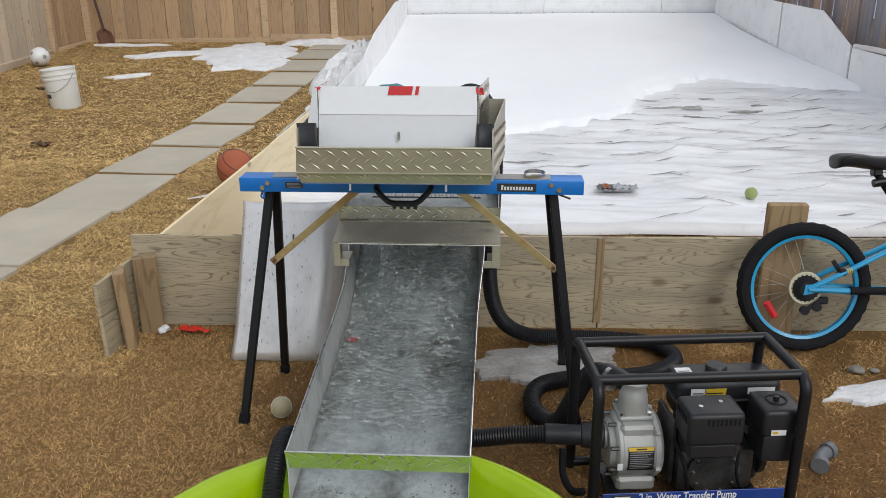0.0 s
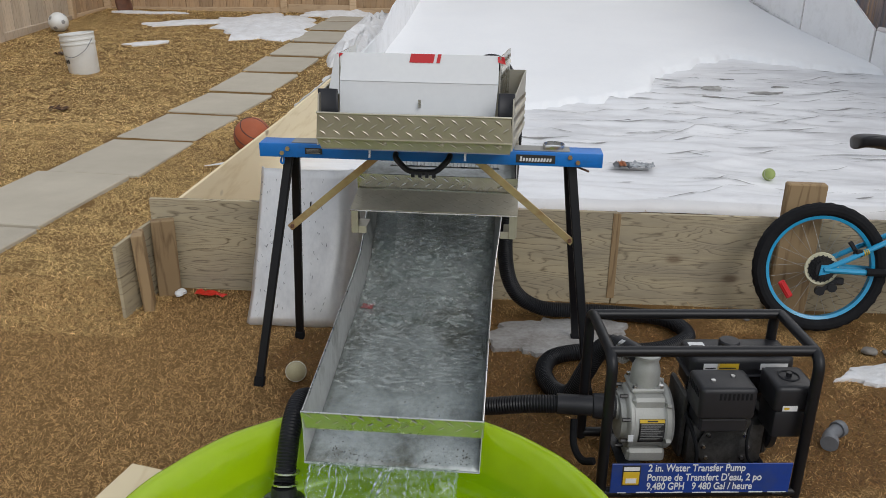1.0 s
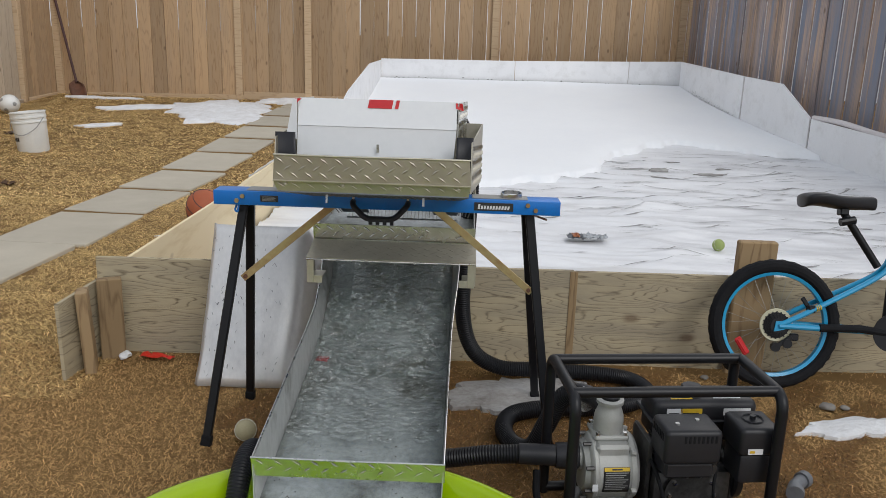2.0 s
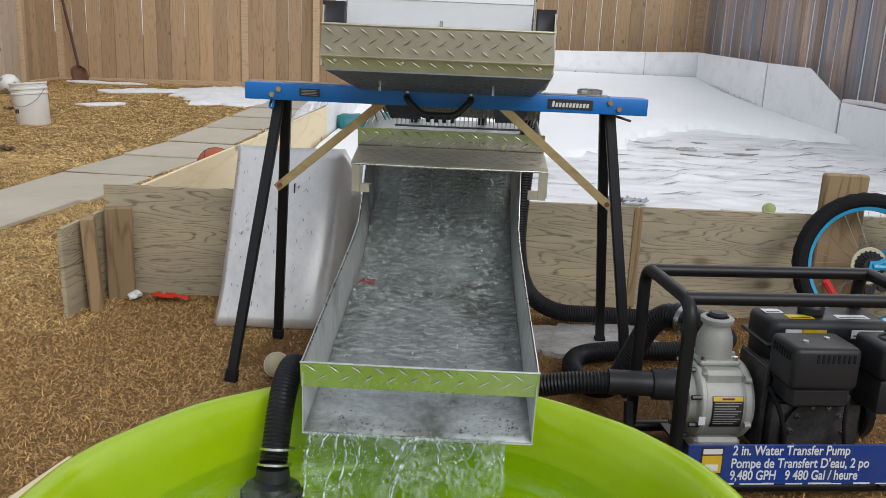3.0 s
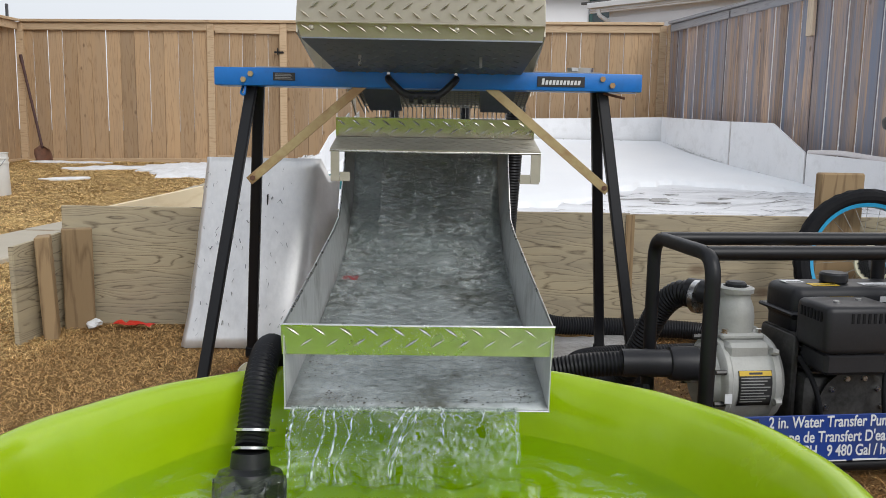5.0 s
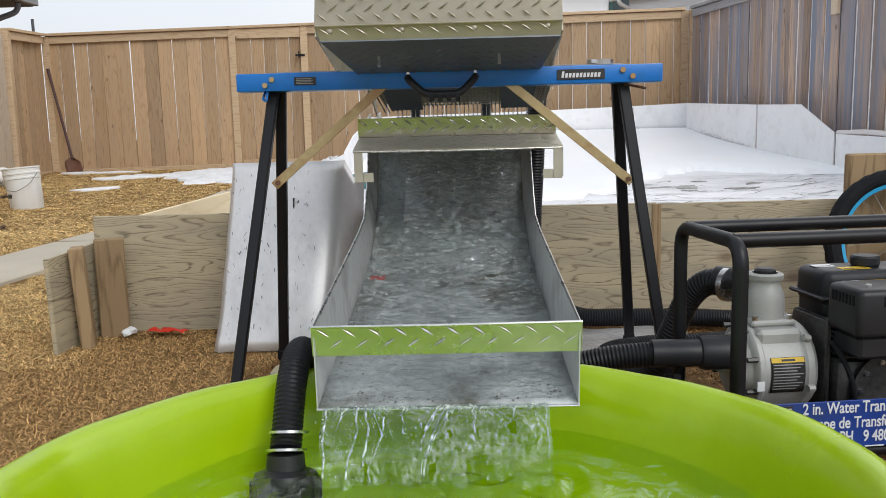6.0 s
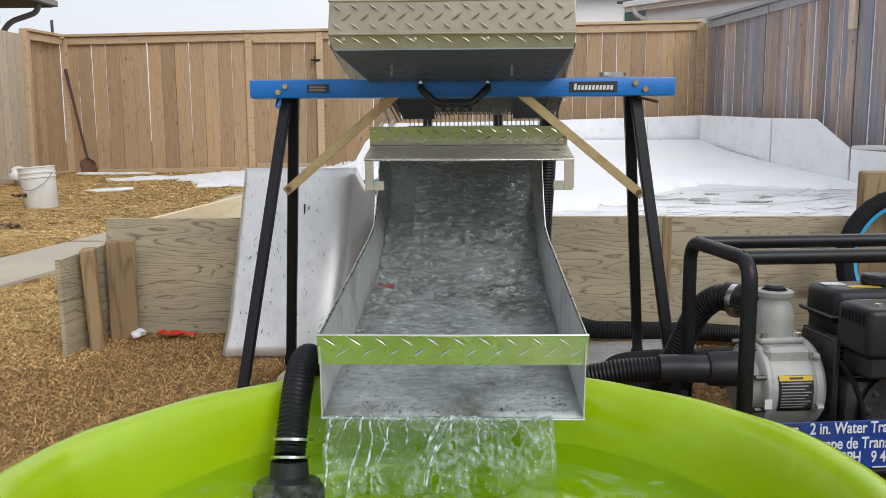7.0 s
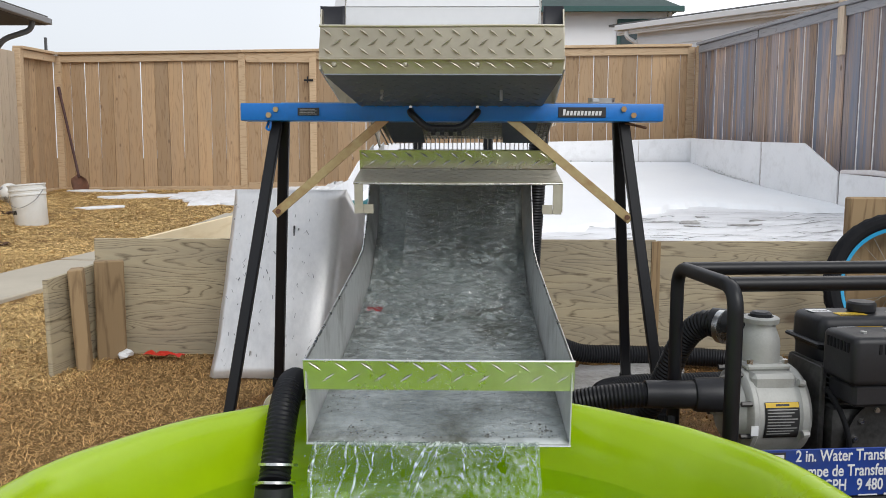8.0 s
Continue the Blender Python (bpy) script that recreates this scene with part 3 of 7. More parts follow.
def patch(name, cx, cy, rx, ry, height, material, label, category, seed=0, turn=0.0, base=None, kind="stuff"):
    """A melting heap with an uneven rim."""
    bm = bmesh.new()
    rings, seg = 12, 56
    rows = []
    for r in range(rings + 1):
        f = r / rings
        row = []
        for k in range(seg):
            a = 2 * math.pi * k / seg
            edge = 1 + 0.5 * noise.noise(Vector((math.cos(a) * 1.7, math.sin(a) * 1.7, seed))) + 0.32 * noise.noise(Vector((math.cos(a) * 5, math.sin(a) * 5, seed + 4)))
            px, py = rx * f * edge * math.cos(a), ry * f * edge * math.sin(a)
            x, y = cx + px * math.cos(turn) - py * math.sin(turn), cy + px * math.sin(turn) + py * math.cos(turn)
            z = (base(x, y) if base else ground_z(x, y)) + height * (1 - f ** 2.2) * (0.75 + 0.6 * noise.noise(Vector((x * 6, y * 6, seed)))) + 0.012 - 0.05 * (f > 0.97)
            row.append(bm.verts.new((x, y, z)))
        rows.append(row)
    for a, b in zip(rows, rows[1:]):
        for k in range(seg):
            if a is rows[0]:
                continue
            bm.faces.new((a[k], a[(k + 1) % seg], b[(k + 1) % seg], b[k]))
    bm.faces.new(rows[1])
    bmesh.ops.delete(bm, geom=rows[0], context="VERTS")
    ob = part(name, bm, material)
    return tagged(ob, label, category, kind=kind)


# ---- rink boards ----
front = thing("rink_front_board", (0.5, 2.735, 0), "weathered grey plywood boards on edge across the rink front", "rink board")
part("board", boxed((-1.105, 2.728, -0.02), (0.638, 2.744, 0.361), 0.0015), M_PLYOLD, front)
part("board", boxed((0.642, 2.728, -0.02), (3.08, 2.744, 0.358), 0.0015), M_PLYOLD, front)
part("board", boxed((3.084, 2.728, -0.02), (4.75, 2.744, 0.357), 0.0015), M_PLYOLD, front)
part("cleat", boxed((0.60, 2.746, 0.0), (0.69, 2.784, 0.345), 0.002), M_STUD, front)
part("seam_strip", boxed((0.624, 2.7245, 0.02), (0.652, 2.7275, 0.357), 0.0008), M_STUD, front, "raw brown strip over the joint")

front.matrix_basis = Matrix.Translation((-1.105, 2.735, 0)) @ Matrix.Rotation(radians(1.7), 4, "Z") @ Matrix.Translation((1.605, 0, 0))

left = thing("rink_side_board", (-1.0, 4.3, 0), "pale bare plywood board on edge along the rink side", "rink board")
part("board", boxed((-1.012, 2.746, -0.02), (-0.998, 4.35, 0.352), 0.0015), M_PLYNEW, left)
part("board", boxed((-1.013, 4.352, -0.02), (-0.999, 6.4, 0.356), 0.0015), M_PLYNEW, left)


def profile_board(name, pts, a, b, thick, parent, material, label=""):
    """A board in the upright plane from a to b, its outline given as (distance, height)."""
    a, b = Vector((*a, 0)), Vector((*b, 0))
    d = (b - a).normalized()
    nn = Vector((-d.y, d.x, 0)) * thick
    bm = bmesh.new()
    lo = [bm.verts.new(a + d * s + Vector((0, 0, h))) for s, h in pts]
    hi = [bm.verts.new(a + d * s + nn + Vector((0, 0, h))) for s, h in pts]
    bm.faces.new(lo)
    bm.faces.new(hi)
    for k in range(len(pts)):
        bm.faces.new((lo[k], lo[(k + 1) % len(pts)], hi[(k + 1) % len(pts)], hi[k]))
    return part(name, bm, material, parent, label)


lw = thing("rink_side_board", (-0.99, 8.4, 0.1), "white painted plywood rink side stepping down towards the front", "rink board")
profile_board("board", [(0, 0), (1.2, 0.05), (1.2, 0.42), (0, 0.36)], (-1.0, 6.403), (-0.985, 7.6), 0.014, lw, M_WHITEBOARD)
profile_board("board", [(0, 0), (2.83, 0.3), (2.83, 0.78), (1.95, 0.78), (0.55, 0.58), (0, 0.43)], (-0.985, 7.61), (-0.9, 10.44), 0.014, lw, M_WHITEBOARD)
rb = thing("rink_back_board", (1.0, 10.46, 0.3), "white painted plywood boards across the rink back", "rink board")
for x0, x1, h0, h1 in ((-0.90, 0.78, 0.80, 0.82), (0.785, 2.2, 0.82, 0.855), (2.205, 2.86, 0.855, 0.875)):
    profile_board("board", [(0, 0.25), (x1 - x0, 0.25), (x1 - x0, h1), (0, h0)], (x0, 10.455), (x1, 10.455), 0.014, rb, M_WHITEBOARD)
rw = thing("rink_side_board", (3.3, 8.5, 0.1), "white painted plywood rink side sloping down to a low rail", "rink board")


def on_right(y):
    return (right_x(y), y)


k = math.hypot(1, 0.234)
profile_board("board", [(0, 0.25), (1.43 * k, 0.2), (1.43 * k, 0.80), (0, 0.875)], on_right(10.44), on_right(9.0), -0.014, rw, M_WHITEBOARD)
profile_board("board", [(0.005, 0.2), (1.18 * k, 0.05), (1.18 * k, 0.50), (0.69 * k, 0.775), (0.005, 0.80)], on_right(8.99), on_right(7.8), -0.014, rw, M_WHITEBOARD)
profile_board("board", [(0.005, 0.0), (1.98 * k, 0.0), (1.98 * k, 0.40), (0.005, 0.49)], on_right(7.79), on_right(5.8), -0.014, rw, M_WHITEBOARD)
profile_board("board", [(0.005, -0.02), (3.2, -0.02), (3.2, 0.33), (0.005, 0.40)], on_right(5.79), on_right(2.76), -0.014, rw, M_WHITEBOARD)
bm = bmesh.new()
sweep(bm, curve_points([(right_x(y) + 0.02, y, 0.51 - (7.8 - y) * 0.045 + 0.01 * math.sin(y * 7)) for y in (7.8, 7.4, 6.9, 6.2, 5.6, 4.9)], 0.05), 0.024, 10)
part("rail_wrap", bm, mat("pinkish_wrap", (0.74, 0.70, 0.70), (0.62, 0.58, 0.58), rough=0.5, bump=0.2, scale=20), rw, "pinkish plastic wrap over the rail")

# ---- fences ----
def picket_mesh(name, w, h, material, seed):
    rnd = random.Random(seed)
    bm = bmesh.new()
    box(bm, (-w / 2, -0.009, 0), (w / 2, 0.009, h), 0.0025)
    bm.verts.ensure_lookup_table()
    for v in bm.verts:
        v.co.x += rnd.uniform(-0.001, 0.001)
    return to_mesh(name, bm, material)


def fence_run(name, a, b, base_a, base_b, top_a, top_b, label, pick_mat, rail_mat, posts, pitch=0.142, face=1, skip=(), width=0.135, post_h=0.0, step=0.0, post_off=0.012, capped=True):
    """Boards side by side from a to b, with posts, a cap and rails on the yard side."""
    a, b = Vector(a), Vector(b)
    L = (b - a).length
    d = (b - a).normalized()
    ang = math.atan2(d.y, d.x)
    inn = Vector((d.y, -d.x)) * face
    t = thing(name, (*((a + b) / 2), base_a), label, "fence")
    at = lambda s, off, z: (*(a + d * s + inn * off), z)
    bz = lambda s: base_a + (base_b - base_a) * s / L
    tz = lambda s: top_a + (top_b - top_a) * s / L
    meshes = [picket_mesh("fence_board", width, 1.0, pick_mat, s) for s in range(4)]
    rnd = random.Random(len(name) + int(L * 10))
    n = int(L / pitch)
    for i in range(n):
        s = (i + 0.5) * L / n
        if any(lo < s < hi for lo, hi in skip):
            continue
        h = tz(s) - bz(s) - 0.02
        m = Matrix.Translation(at(s, rnd.uniform(-0.004, 0.004) + (step if i % 2 else 0), bz(s) - 0.03)) @ Matrix.Rotation(ang + rnd.uniform(-0.02, 0.02), 4, "Z") @ Matrix.Rotation(rnd.uniform(-0.003, 0.003), 4, "Y") @ Matrix.Diagonal((rnd.uniform(0.975, 1.01), 1, h, 1))
        piece("fence_board", meshes[i % 4], t, m)
    edges = [0.0] + list(posts) + [L]
    for s0, s1 in zip(edges, edges[1:]):
        if s1 - s0 < 0.3:
            continue
        for off0, za, zb, hh, th, nm in ((0.03, -0.06, -0.06, 0.09, 0.036, "top_rail"), (0.03, None, None, 0.10, 0.036, "bottom_rail"))[0 if capped else 1:]:
            bm = bmesh.new()
            z0 = tz(s0) + za if za is not None else bz(s0) + 0.05
            z1 = tz(s1) + zb if zb is not None else bz(s1) + 0.05
            beam(bm, at(s0 + 0.01, off0, z0), at(s1 - 0.01, off0, z1), th, hh, bevel=0.004)
            part(nm, bm, rail_mat, t)
        if not capped:
            continue
        bm = bmesh.new()
        beam(bm, at(s0, 0.015, tz(s0) + 0.008), at(s1, 0.015, tz(s1) + 0.008), 0.13, 0.034, bevel=0.004)
        part("cap", bm, rail_mat, t)
    for s in posts:
        bm = bmesh.new()
        box(bm, (-0.045, -0.045, -0.1), (0.045, 0.045, tz(s) - bz(s) - 0.012 + post_h), 0.004, Matrix.Translation(at(s, post_off, bz(s))) @ Matrix.Rotation(ang, 4, "Z"))
        part("post", bm, rail_mat, t)
    return t


back_fence = fence_run("cedar_fence", (-5.27, 10.95), (2.99, 10.95), 0.12, 0.24, 1.94, 2.05, "new brown cedar board fence with flat cap", M_CEDAR, M_CEDARTRIM, (0.03, 2.44, 3.36, 5.8, 8.2), pitch=0.183, width=0.178, skip=((2.49, 3.31),))
gate = thing("fence_gate", (-2.37, 10.93, 0.2), "cedar board gate with black latch in the fence", "gate")
gm = [picket_mesh("gate_board", 0.159, 1.0, M_CEDAR, s + 9) for s in range(3)]
for i in range(5):
    piece("gate_board", gm[i % 3], gate, Matrix.Translation((-2.765 + 0.164 * (i + 0.5), 10.945, 0.20)) @ Matrix.Diagonal((1, 1, 1.7, 1)))
bm = bmesh.new()
box(bm, (-2.77, 10.90, 1.84), (-1.95, 10.934, 1.93), 0.004)
part("top_rail", bm, M_CEDARTRIM, gate)
bm = bmesh.new()
box(bm, (-2.77, 10.90, 0.20), (-1.95, 10.934, 0.30), 0.004)
part("bottom_rail", bm, M_CEDARTRIM, gate)
bm = bmesh.new()
box(bm, (-2.02, 10.875, 1.60), (-1.90, 10.90, 1.625), 0.004)
rod(bm, (-1.97, 10.86, 1.58), (-1.97, 10.86, 1.66), 0.008)
part("latch", bm, M_BLACKSTEEL, gate, "black steel latch")
left_fence = fence_run("cedar_fence", (-5.32, 3.6), (-5.30, 9.99), 0.0, 0.10, 1.80, 1.91, "pale greying cedar board fence without a cap", M_CEDARPALE, M_CEDARPALE, (0.05, 2.44, 4.88), pitch=0.165, width=0.16, capped=False)
corner_fence = fence_run("cedar_fence", (-5.30, 10.00), (-5.29, 10.88), 0.10, 0.12, 1.91, 1.94, "short brown cedar fence run with flat cap by the corner", M_CEDAR, M_CEDARTRIM, (0.05,))
right_fence = fence_run("weathered_fence", (3.02, 10.86), (5.05, 2.2), 0.24, 0.0, 2.05, 2.08, "old grey-brown streaked board fence with pale rails", M_GREYFENCE, M_GREYRAIL, (0.05, 1.35, 2.72, 5.1, 7.5), pitch=0.105, width=0.1045, post_h=0.06, step=0.02, post_off=-0.06)
bm = bmesh.new()
box(bm, (-0.045, -0.019, 1.60), (0.045, 0.019, 2.5), 0.003, Matrix.Translation((3.595, 8.20, 0)) @ Matrix.Rotation(radians(103), 4, "Z"))
part("nailed_board", bm, M_CEDARPALE, right_fence, "pale board nailed upright to the fence top")
bm = bmesh.new()
box(bm, (2.985, 10.84, 0.15), (3.075, 10.93, 2.04), 0.004)
part("corner_post", bm, M_CEDARTRIM, back_fence)

# ---- sawhorse ----
horse = thing("sawhorse", (0, 2.18, 0), "blue steel folding sawhorse with black legs standing on the lawn", "sawhorse")
bm = bmesh.new()
box(bm, (-0.5, 2.138, 0.690), (0.498, 2.208, 0.7305), 0.0025, seg=2)
part("beam", bm, M_BLUE, horse)
for x0, x1 in ((-0.405, -0.255), (0.245, 0.405)):
    part("grip_strip", boxed((x0, 2.146, 0.7305), (x1, 2.200, 0.7335), 0.001), M_GREYPRINT, horse, "worn grey grip strip on the beam top")
bm = bmesh.new()
sweep(bm, rounded([(-0.095, 2.136, 0.712), (-0.095, 2.110, 0.708), (-0.055, 2.098, 0.672), (0.025, 2.098, 0.672), (0.062, 2.110, 0.708), (0.062, 2.136, 0.712)], 0.018), 0.0085, 10)
for k in range(4):
    rod(bm, (-0.045 + k * 0.02, 2.096, 0.665), (-0.035 + k * 0.02, 2.096, 0.665), 0.009, 8)
part("handle", bm, M_BLACKPL, horse, "black plastic carry handle")
for x in (-0.095, 0.062):
    for z in (0.703, 0.722):
        bm = bmesh.new()
        rod(bm, (x, 2.139, z), (x, 2.1335, z), 0.0038, 10)
        part("screw", bm, M_BRIGHT, horse)
for x, z in ((-0.432, 0.703), (-0.415, 0.716), (0.405, 0.718), (0.428, 0.704)):
    bm = bmesh.new()
    rod(bm, (x, 2.139, z), (x, 2.133, z), 0.0068, 6)
    part("bolt", bm, M_BRACE, horse)
LEGS = (((-0.420, 2.192, 0.71), (-0.520, 2.045, 0.0)), ((-0.408, 2.205, 0.71), (-0.474, 2.372, 0.0)), ((0.412, 2.192, 0.71), (0.505, 2.078, 0.0)), ((0.402, 2.205, 0.71), (0.492, 2.45, 0.0)))
for a, b in LEGS:
    bm = bmesh.new()
    a, b = Vector(a), Vector(b)
    beam(bm, a, b, 0.026, 0.018, up=(0, -1, 0.3), bevel=0.003)
    leg = part("leg", bm, M_BLACKSTEEL, horse)
    bm = bmesh.new()
    d = (a - b).normalized()
    beam(bm, b - d * 0.003, b + d * 0.03, 0.031, 0.023, up=(0, -1, 0.3), bevel=0.003)
    part("rubber_foot", bm, M_RUBBER, leg)
for a, b in (((-0.424, 2.146, 0.472), (-0.145, 2.150, 0.705)), ((0.430, 2.146, 0.462), (0.13, 2.150, 0.705))):
    bm = bmesh.new()
    beam(bm, a, b, 0.004, 0.021, up=(0.3, 0, 1), bevel=0.001)
    br = part("brace", bm, M_BRACE, horse, "yellow zinc-plated flat brace")
    bm = bmesh.new()
    p = Vector(a) + (Vector(b) - Vector(a)).normalized() * 0.012
    rod(bm, p, p + Vector((0, -0.008, 0)), 0.006, 8)
    part("rivet", bm, M_RUST, br)
bm = bmesh.new()
box(bm, (-0.363, 2.1358, 0.702), (-0.312, 2.1378, 0.720), 0.0004)
plate = part("label_plate", bm, M_DARKPRINT, horse, "small dark maker plate with grey bars")
for i in range(4):
    part("print_bar", boxed((-0.358, 2.1352, 0.7045 + i * 0.0036), (-0.318 - 0.004 * (i % 2), 2.1356, 0.7062 + i * 0.0036)), M_GREYPRINT, plate)
plate = part("brand_plate", boxed((0.252, 2.1358, 0.699), (0.363, 2.1378, 0.722), 0.0004), M_DARKPRINT, horse, "black name plate with a white slanted shape")
bm = bmesh.new()
for i in range(11):
    x = 0.262 + i * 0.0084
    sheet(bm, (x, 2.1352, 0.7035), (x + 0.0058, 2.1352, 0.7035), (x + 0.0074, 2.1352, 0.7135 + (0.004 if i == 0 else 0)), (x + 0.0016, 2.1352, 0.7135 + (0.004 if i == 0 else 0)), 0.0005)
part("print_bar", bm, M_WHITE, plate)
bm = bmesh.new()
sweep(bm, rounded([(-0.44, 2.17, 0.69), (-0.442, 2.15, 0.672), (-0.432, 2.145, 0.668), (-0.43, 2.15, 0.69)], 0.005, 3), 0.003, 6)
part("hook", bm, M_BLUE, horse)
bm = bmesh.new()
rod(bm, (0.415, 2.17, 0.688), (0.462, 2.15, 0.676), 0.003, 8)
part("lock_pin", bm, M_RUST, horse)

for o in horse.children_recursive:
    leg_part = o.name.startswith(("leg", "rubber_foot"))
    o.data.transform(Matrix(((0.977, 0, 0, 0.0075), (0, 1, 0, 0 if leg_part else 0.007), (0, 0, 1, 0 if leg_part else 0.006), (0, 0, 0, 1))))

clamp = thing("hose_clamp", (0.358, 2.185, 0.7395), "loose steel hose clamp lying on the sawhorse", "hose clamp")
bm = bmesh.new()
lathe(bm, [(0.029, 0.0), (0.0305, 0.0), (0.0305, 0.011), (0.029, 0.011), (0.029, 0.0)], 28, Matrix.Translation((0.358, 2.185, 0.7405)) @ Matrix.Rotation(radians(3), 4, "X"), cap=False)
band = part("band", bm, M_BRIGHT, clamp)
part("screw_housing", boxed((0.332, 2.156, 0.740), (0.350, 2.167, 0.750), 0.002), M_BRIGHT, clamp)

# ---- wash tray ----
tray = thing("wash_tray", (0, 1.45, 0.18), "long dirty galvanised wash tray with tread plate lip over the pool", "sluice tray")
XL, XR = -0.195, 0.197
FLOOR = [(1.428, 0.184), (1.75, 0.223), (2.05, 0.258), (2.20, 0.278), (2.32, 0.33), (2.44, 0.41), (2.52, 0.56)]
TOP = [(1.442, 0.307), (1.75, 0.341), (2.05, 0.374), (2.20, 0.390), (2.32, 0.43), (2.44, 0.50), (2.52, 0.60)]


def floor_z(y):
    for (a, b), (c, d) in zip(FLOOR, FLOOR[1:]):
        if a <= y <= c:
            return b + (d - b) * (y - a) / (c - a)
    return FLOOR[-1][1]


bm = bmesh.new()
rows = []
for j in range(50):
    y = 1.428 + (2.52 - 1.428) * j / 49
    rows.append([bm.verts.new((XL + (XR - XL) * i / 20, y, floor_z(y) + 0.003 * noise.noise(Vector((i * 0.3, y * 5, 2))))) for i in range(21)])
for a, b in zip(rows, rows[1:]):
    for i in range(20):
        bm.faces.new((a[i], a[i + 1], b[i + 1], b[i]))
tfloor = part("floor", bm, M_GALV, tray, "stained galvanised floor", sharp=60)
md = tfloor.modifiers.new("gauge", "SOLIDIFY")
md.thickness = 0.002
for x, s in ((XL, -1), (XR, 1)):
    bm = bmesh.new()
    lo = [bm.verts.new((x, y, z - 0.002)) for y, z in FLOOR]
    flare = (0, 0, 0.001, 0.005, 0.012, 0.018, 0.020)
    hi = [bm.verts.new((x + s * (0.004 + e), y, z)) for (y, z), e in zip(TOP, flare)]
    lo2 = [bm.verts.new((x + s * 0.002, y, z - 0.002)) for y, z in FLOOR]
    hi2 = [bm.verts.new((x + s * (0.006 + e), y, z)) for (y, z), e in zip(TOP, flare)]
    for a, b in ((lo, hi), (hi, hi2), (hi2, lo2), (lo2, lo)):
        for i in range(len(a) - 1):
            bm.faces.new((a[i], a[i + 1], b[i + 1], b[i]))
    for i in (0, -1):
        bm.faces.new((lo[i], hi[i], hi2[i], lo2[i]))
    side = part("side", bm, M_GALVSIDE, tray)
    bm = bmesh.new()
    sweep(bm, [(x + s * (0.005 + e), y, z) for (y, z), e in zip(TOP, flare)], 0.0026, 8)
    part("rolled_edge", bm, M_BRIGHT, side)
bm = bmesh.new()
sheet(bm, (XL - 0.008, 1.446, 0.261), (XR + 0.008, 1.446, 0.262), (XR + 0.008, 1.437, 0.309), (XL - 0.008, 1.437, 0.308), -0.002)
lip = part("lip_bar", bm, M_PLATE, tray, "shiny tread plate cross bar")
bm = bmesh.new()
treads(bm, (XL, 1.4442, 0.2615), (XR, 1.4442, 0.2625), (XL, 1.4350, 0.3085), (0, -1, -0.2), pitch=0.036, size=0.025, proud=0.0008, wide=0.0019)
part("tread", bm, M_PLATE, lip)
bm = bmesh.new()
sweep(bm, [(XL - 0.008, 1.437, 0.3085), (0, 1.437, 0.308), (XR + 0.008, 1.437, 0.3095)], 0.0022, 8)
part("edge", bm, M_BRIGHT, lip)
bm = bmesh.new()
sweep(bm, [(XL - 0.002, 1.427, 0.183), (0, 1.427, 0.1825), (XR + 0.002, 1.427, 0.183)], 0.0022, 8)
part("edge", bm, M_BRIGHT, tray)
tape = thing("red_tape_scrap", (-0.165, 2.085, 0.262), "small torn scrap of red tape in the tray", "tape")
bm = bmesh.new()
sheet(bm, (-0.185, 2.075, 0.2645), (-0.15, 2.07, 0.264), (-0.146, 2.098, 0.268), (-0.18, 2.095, 0.268), 0.0015)
part("scrap", bm, M_RED, tape)

rnd = random.Random(8)
bm = bmesh.new()
for k in range(380):
    q = rnd.random()
    if q < 0.4:
        x, y = rnd.uniform(XL + 0.01, XR - 0.01), 1.435 + abs(rnd.gauss(0, 0.035))
    elif q < 0.65:
        x, y = XL + 0.008 + abs(rnd.gauss(0, 0.02)), rnd.uniform(1.45, 2.1)
    else:
        x, y = rnd.uniform(XL + 0.02, XR - 0.02), rnd.uniform(1.44, 2.2)
    if noise.noise(Vector((x * 14, y * 9, 3))) < -0.05:
        continue
    r = rnd.uniform(0.0006, 0.0024)
    a0 = rnd.uniform(0, 6.3)
    bm.faces.new([bm.verts.new((x + r * math.cos(a0 + g * 1.257), y + 1.5 * r * math.sin(a0 + g * 1.257), floor_z(y + 1.5 * r * math.sin(a0 + g * 1.257)) + 0.0045)) for g in range(5)])
sed = part("sediment", bm, mat("dark_sediment", (0.13, 0.12, 0.10), (0.06, 0.055, 0.045), rough=0.8), sharp=180)
tagged(sed, "dark grit and sediment settled in the tray", "sediment", kind="stuff")

# ---- upper sluice ----
ups = thing("sluice_head", (0.02, 2.2, 0.48), "tread plate sluice head on aluminium legs above the tray", "sluice box")
bm = bmesh.new()
sheet(bm, (-0.216, 2.122, 0.548), (0.264, 2.122, 0.548), (0.262, 2.236, 0.575), (-0.214, 2.236, 0.575), 0.003)
led = part("ledge", bm, M_PLATEDULL, ups)
bm = bmesh.new()
treads(bm, (-0.21, 2.124, 0.5520), (0.258, 2.124, 0.5520), (-0.21, 2.234, 0.5783), (0, -0.2, 1), pitch=0.034, proud=0.0008)
part("tread", bm, M_PLATEDULL, led)
bm = bmesh.new()
sheet(bm, (-0.216, 2.2428, 0.572), (0.262, 2.2428, 0.572), (0.262, 2.2342, 0.624), (-0.216, 2.2342, 0.624), -0.003)
frt = part("end_plate", bm, M_PLATE, ups)
bm = bmesh.new()
treads(bm, (-0.212, 2.2392, 0.576), (0.258, 2.2392, 0.576), (-0.212, 2.2315, 0.622), (0, -1, -0.165), pitch=0.034, proud=0.0009, wide=0.0026)
part("tread", bm, M_PLATE, frt)
bm = bmesh.new()
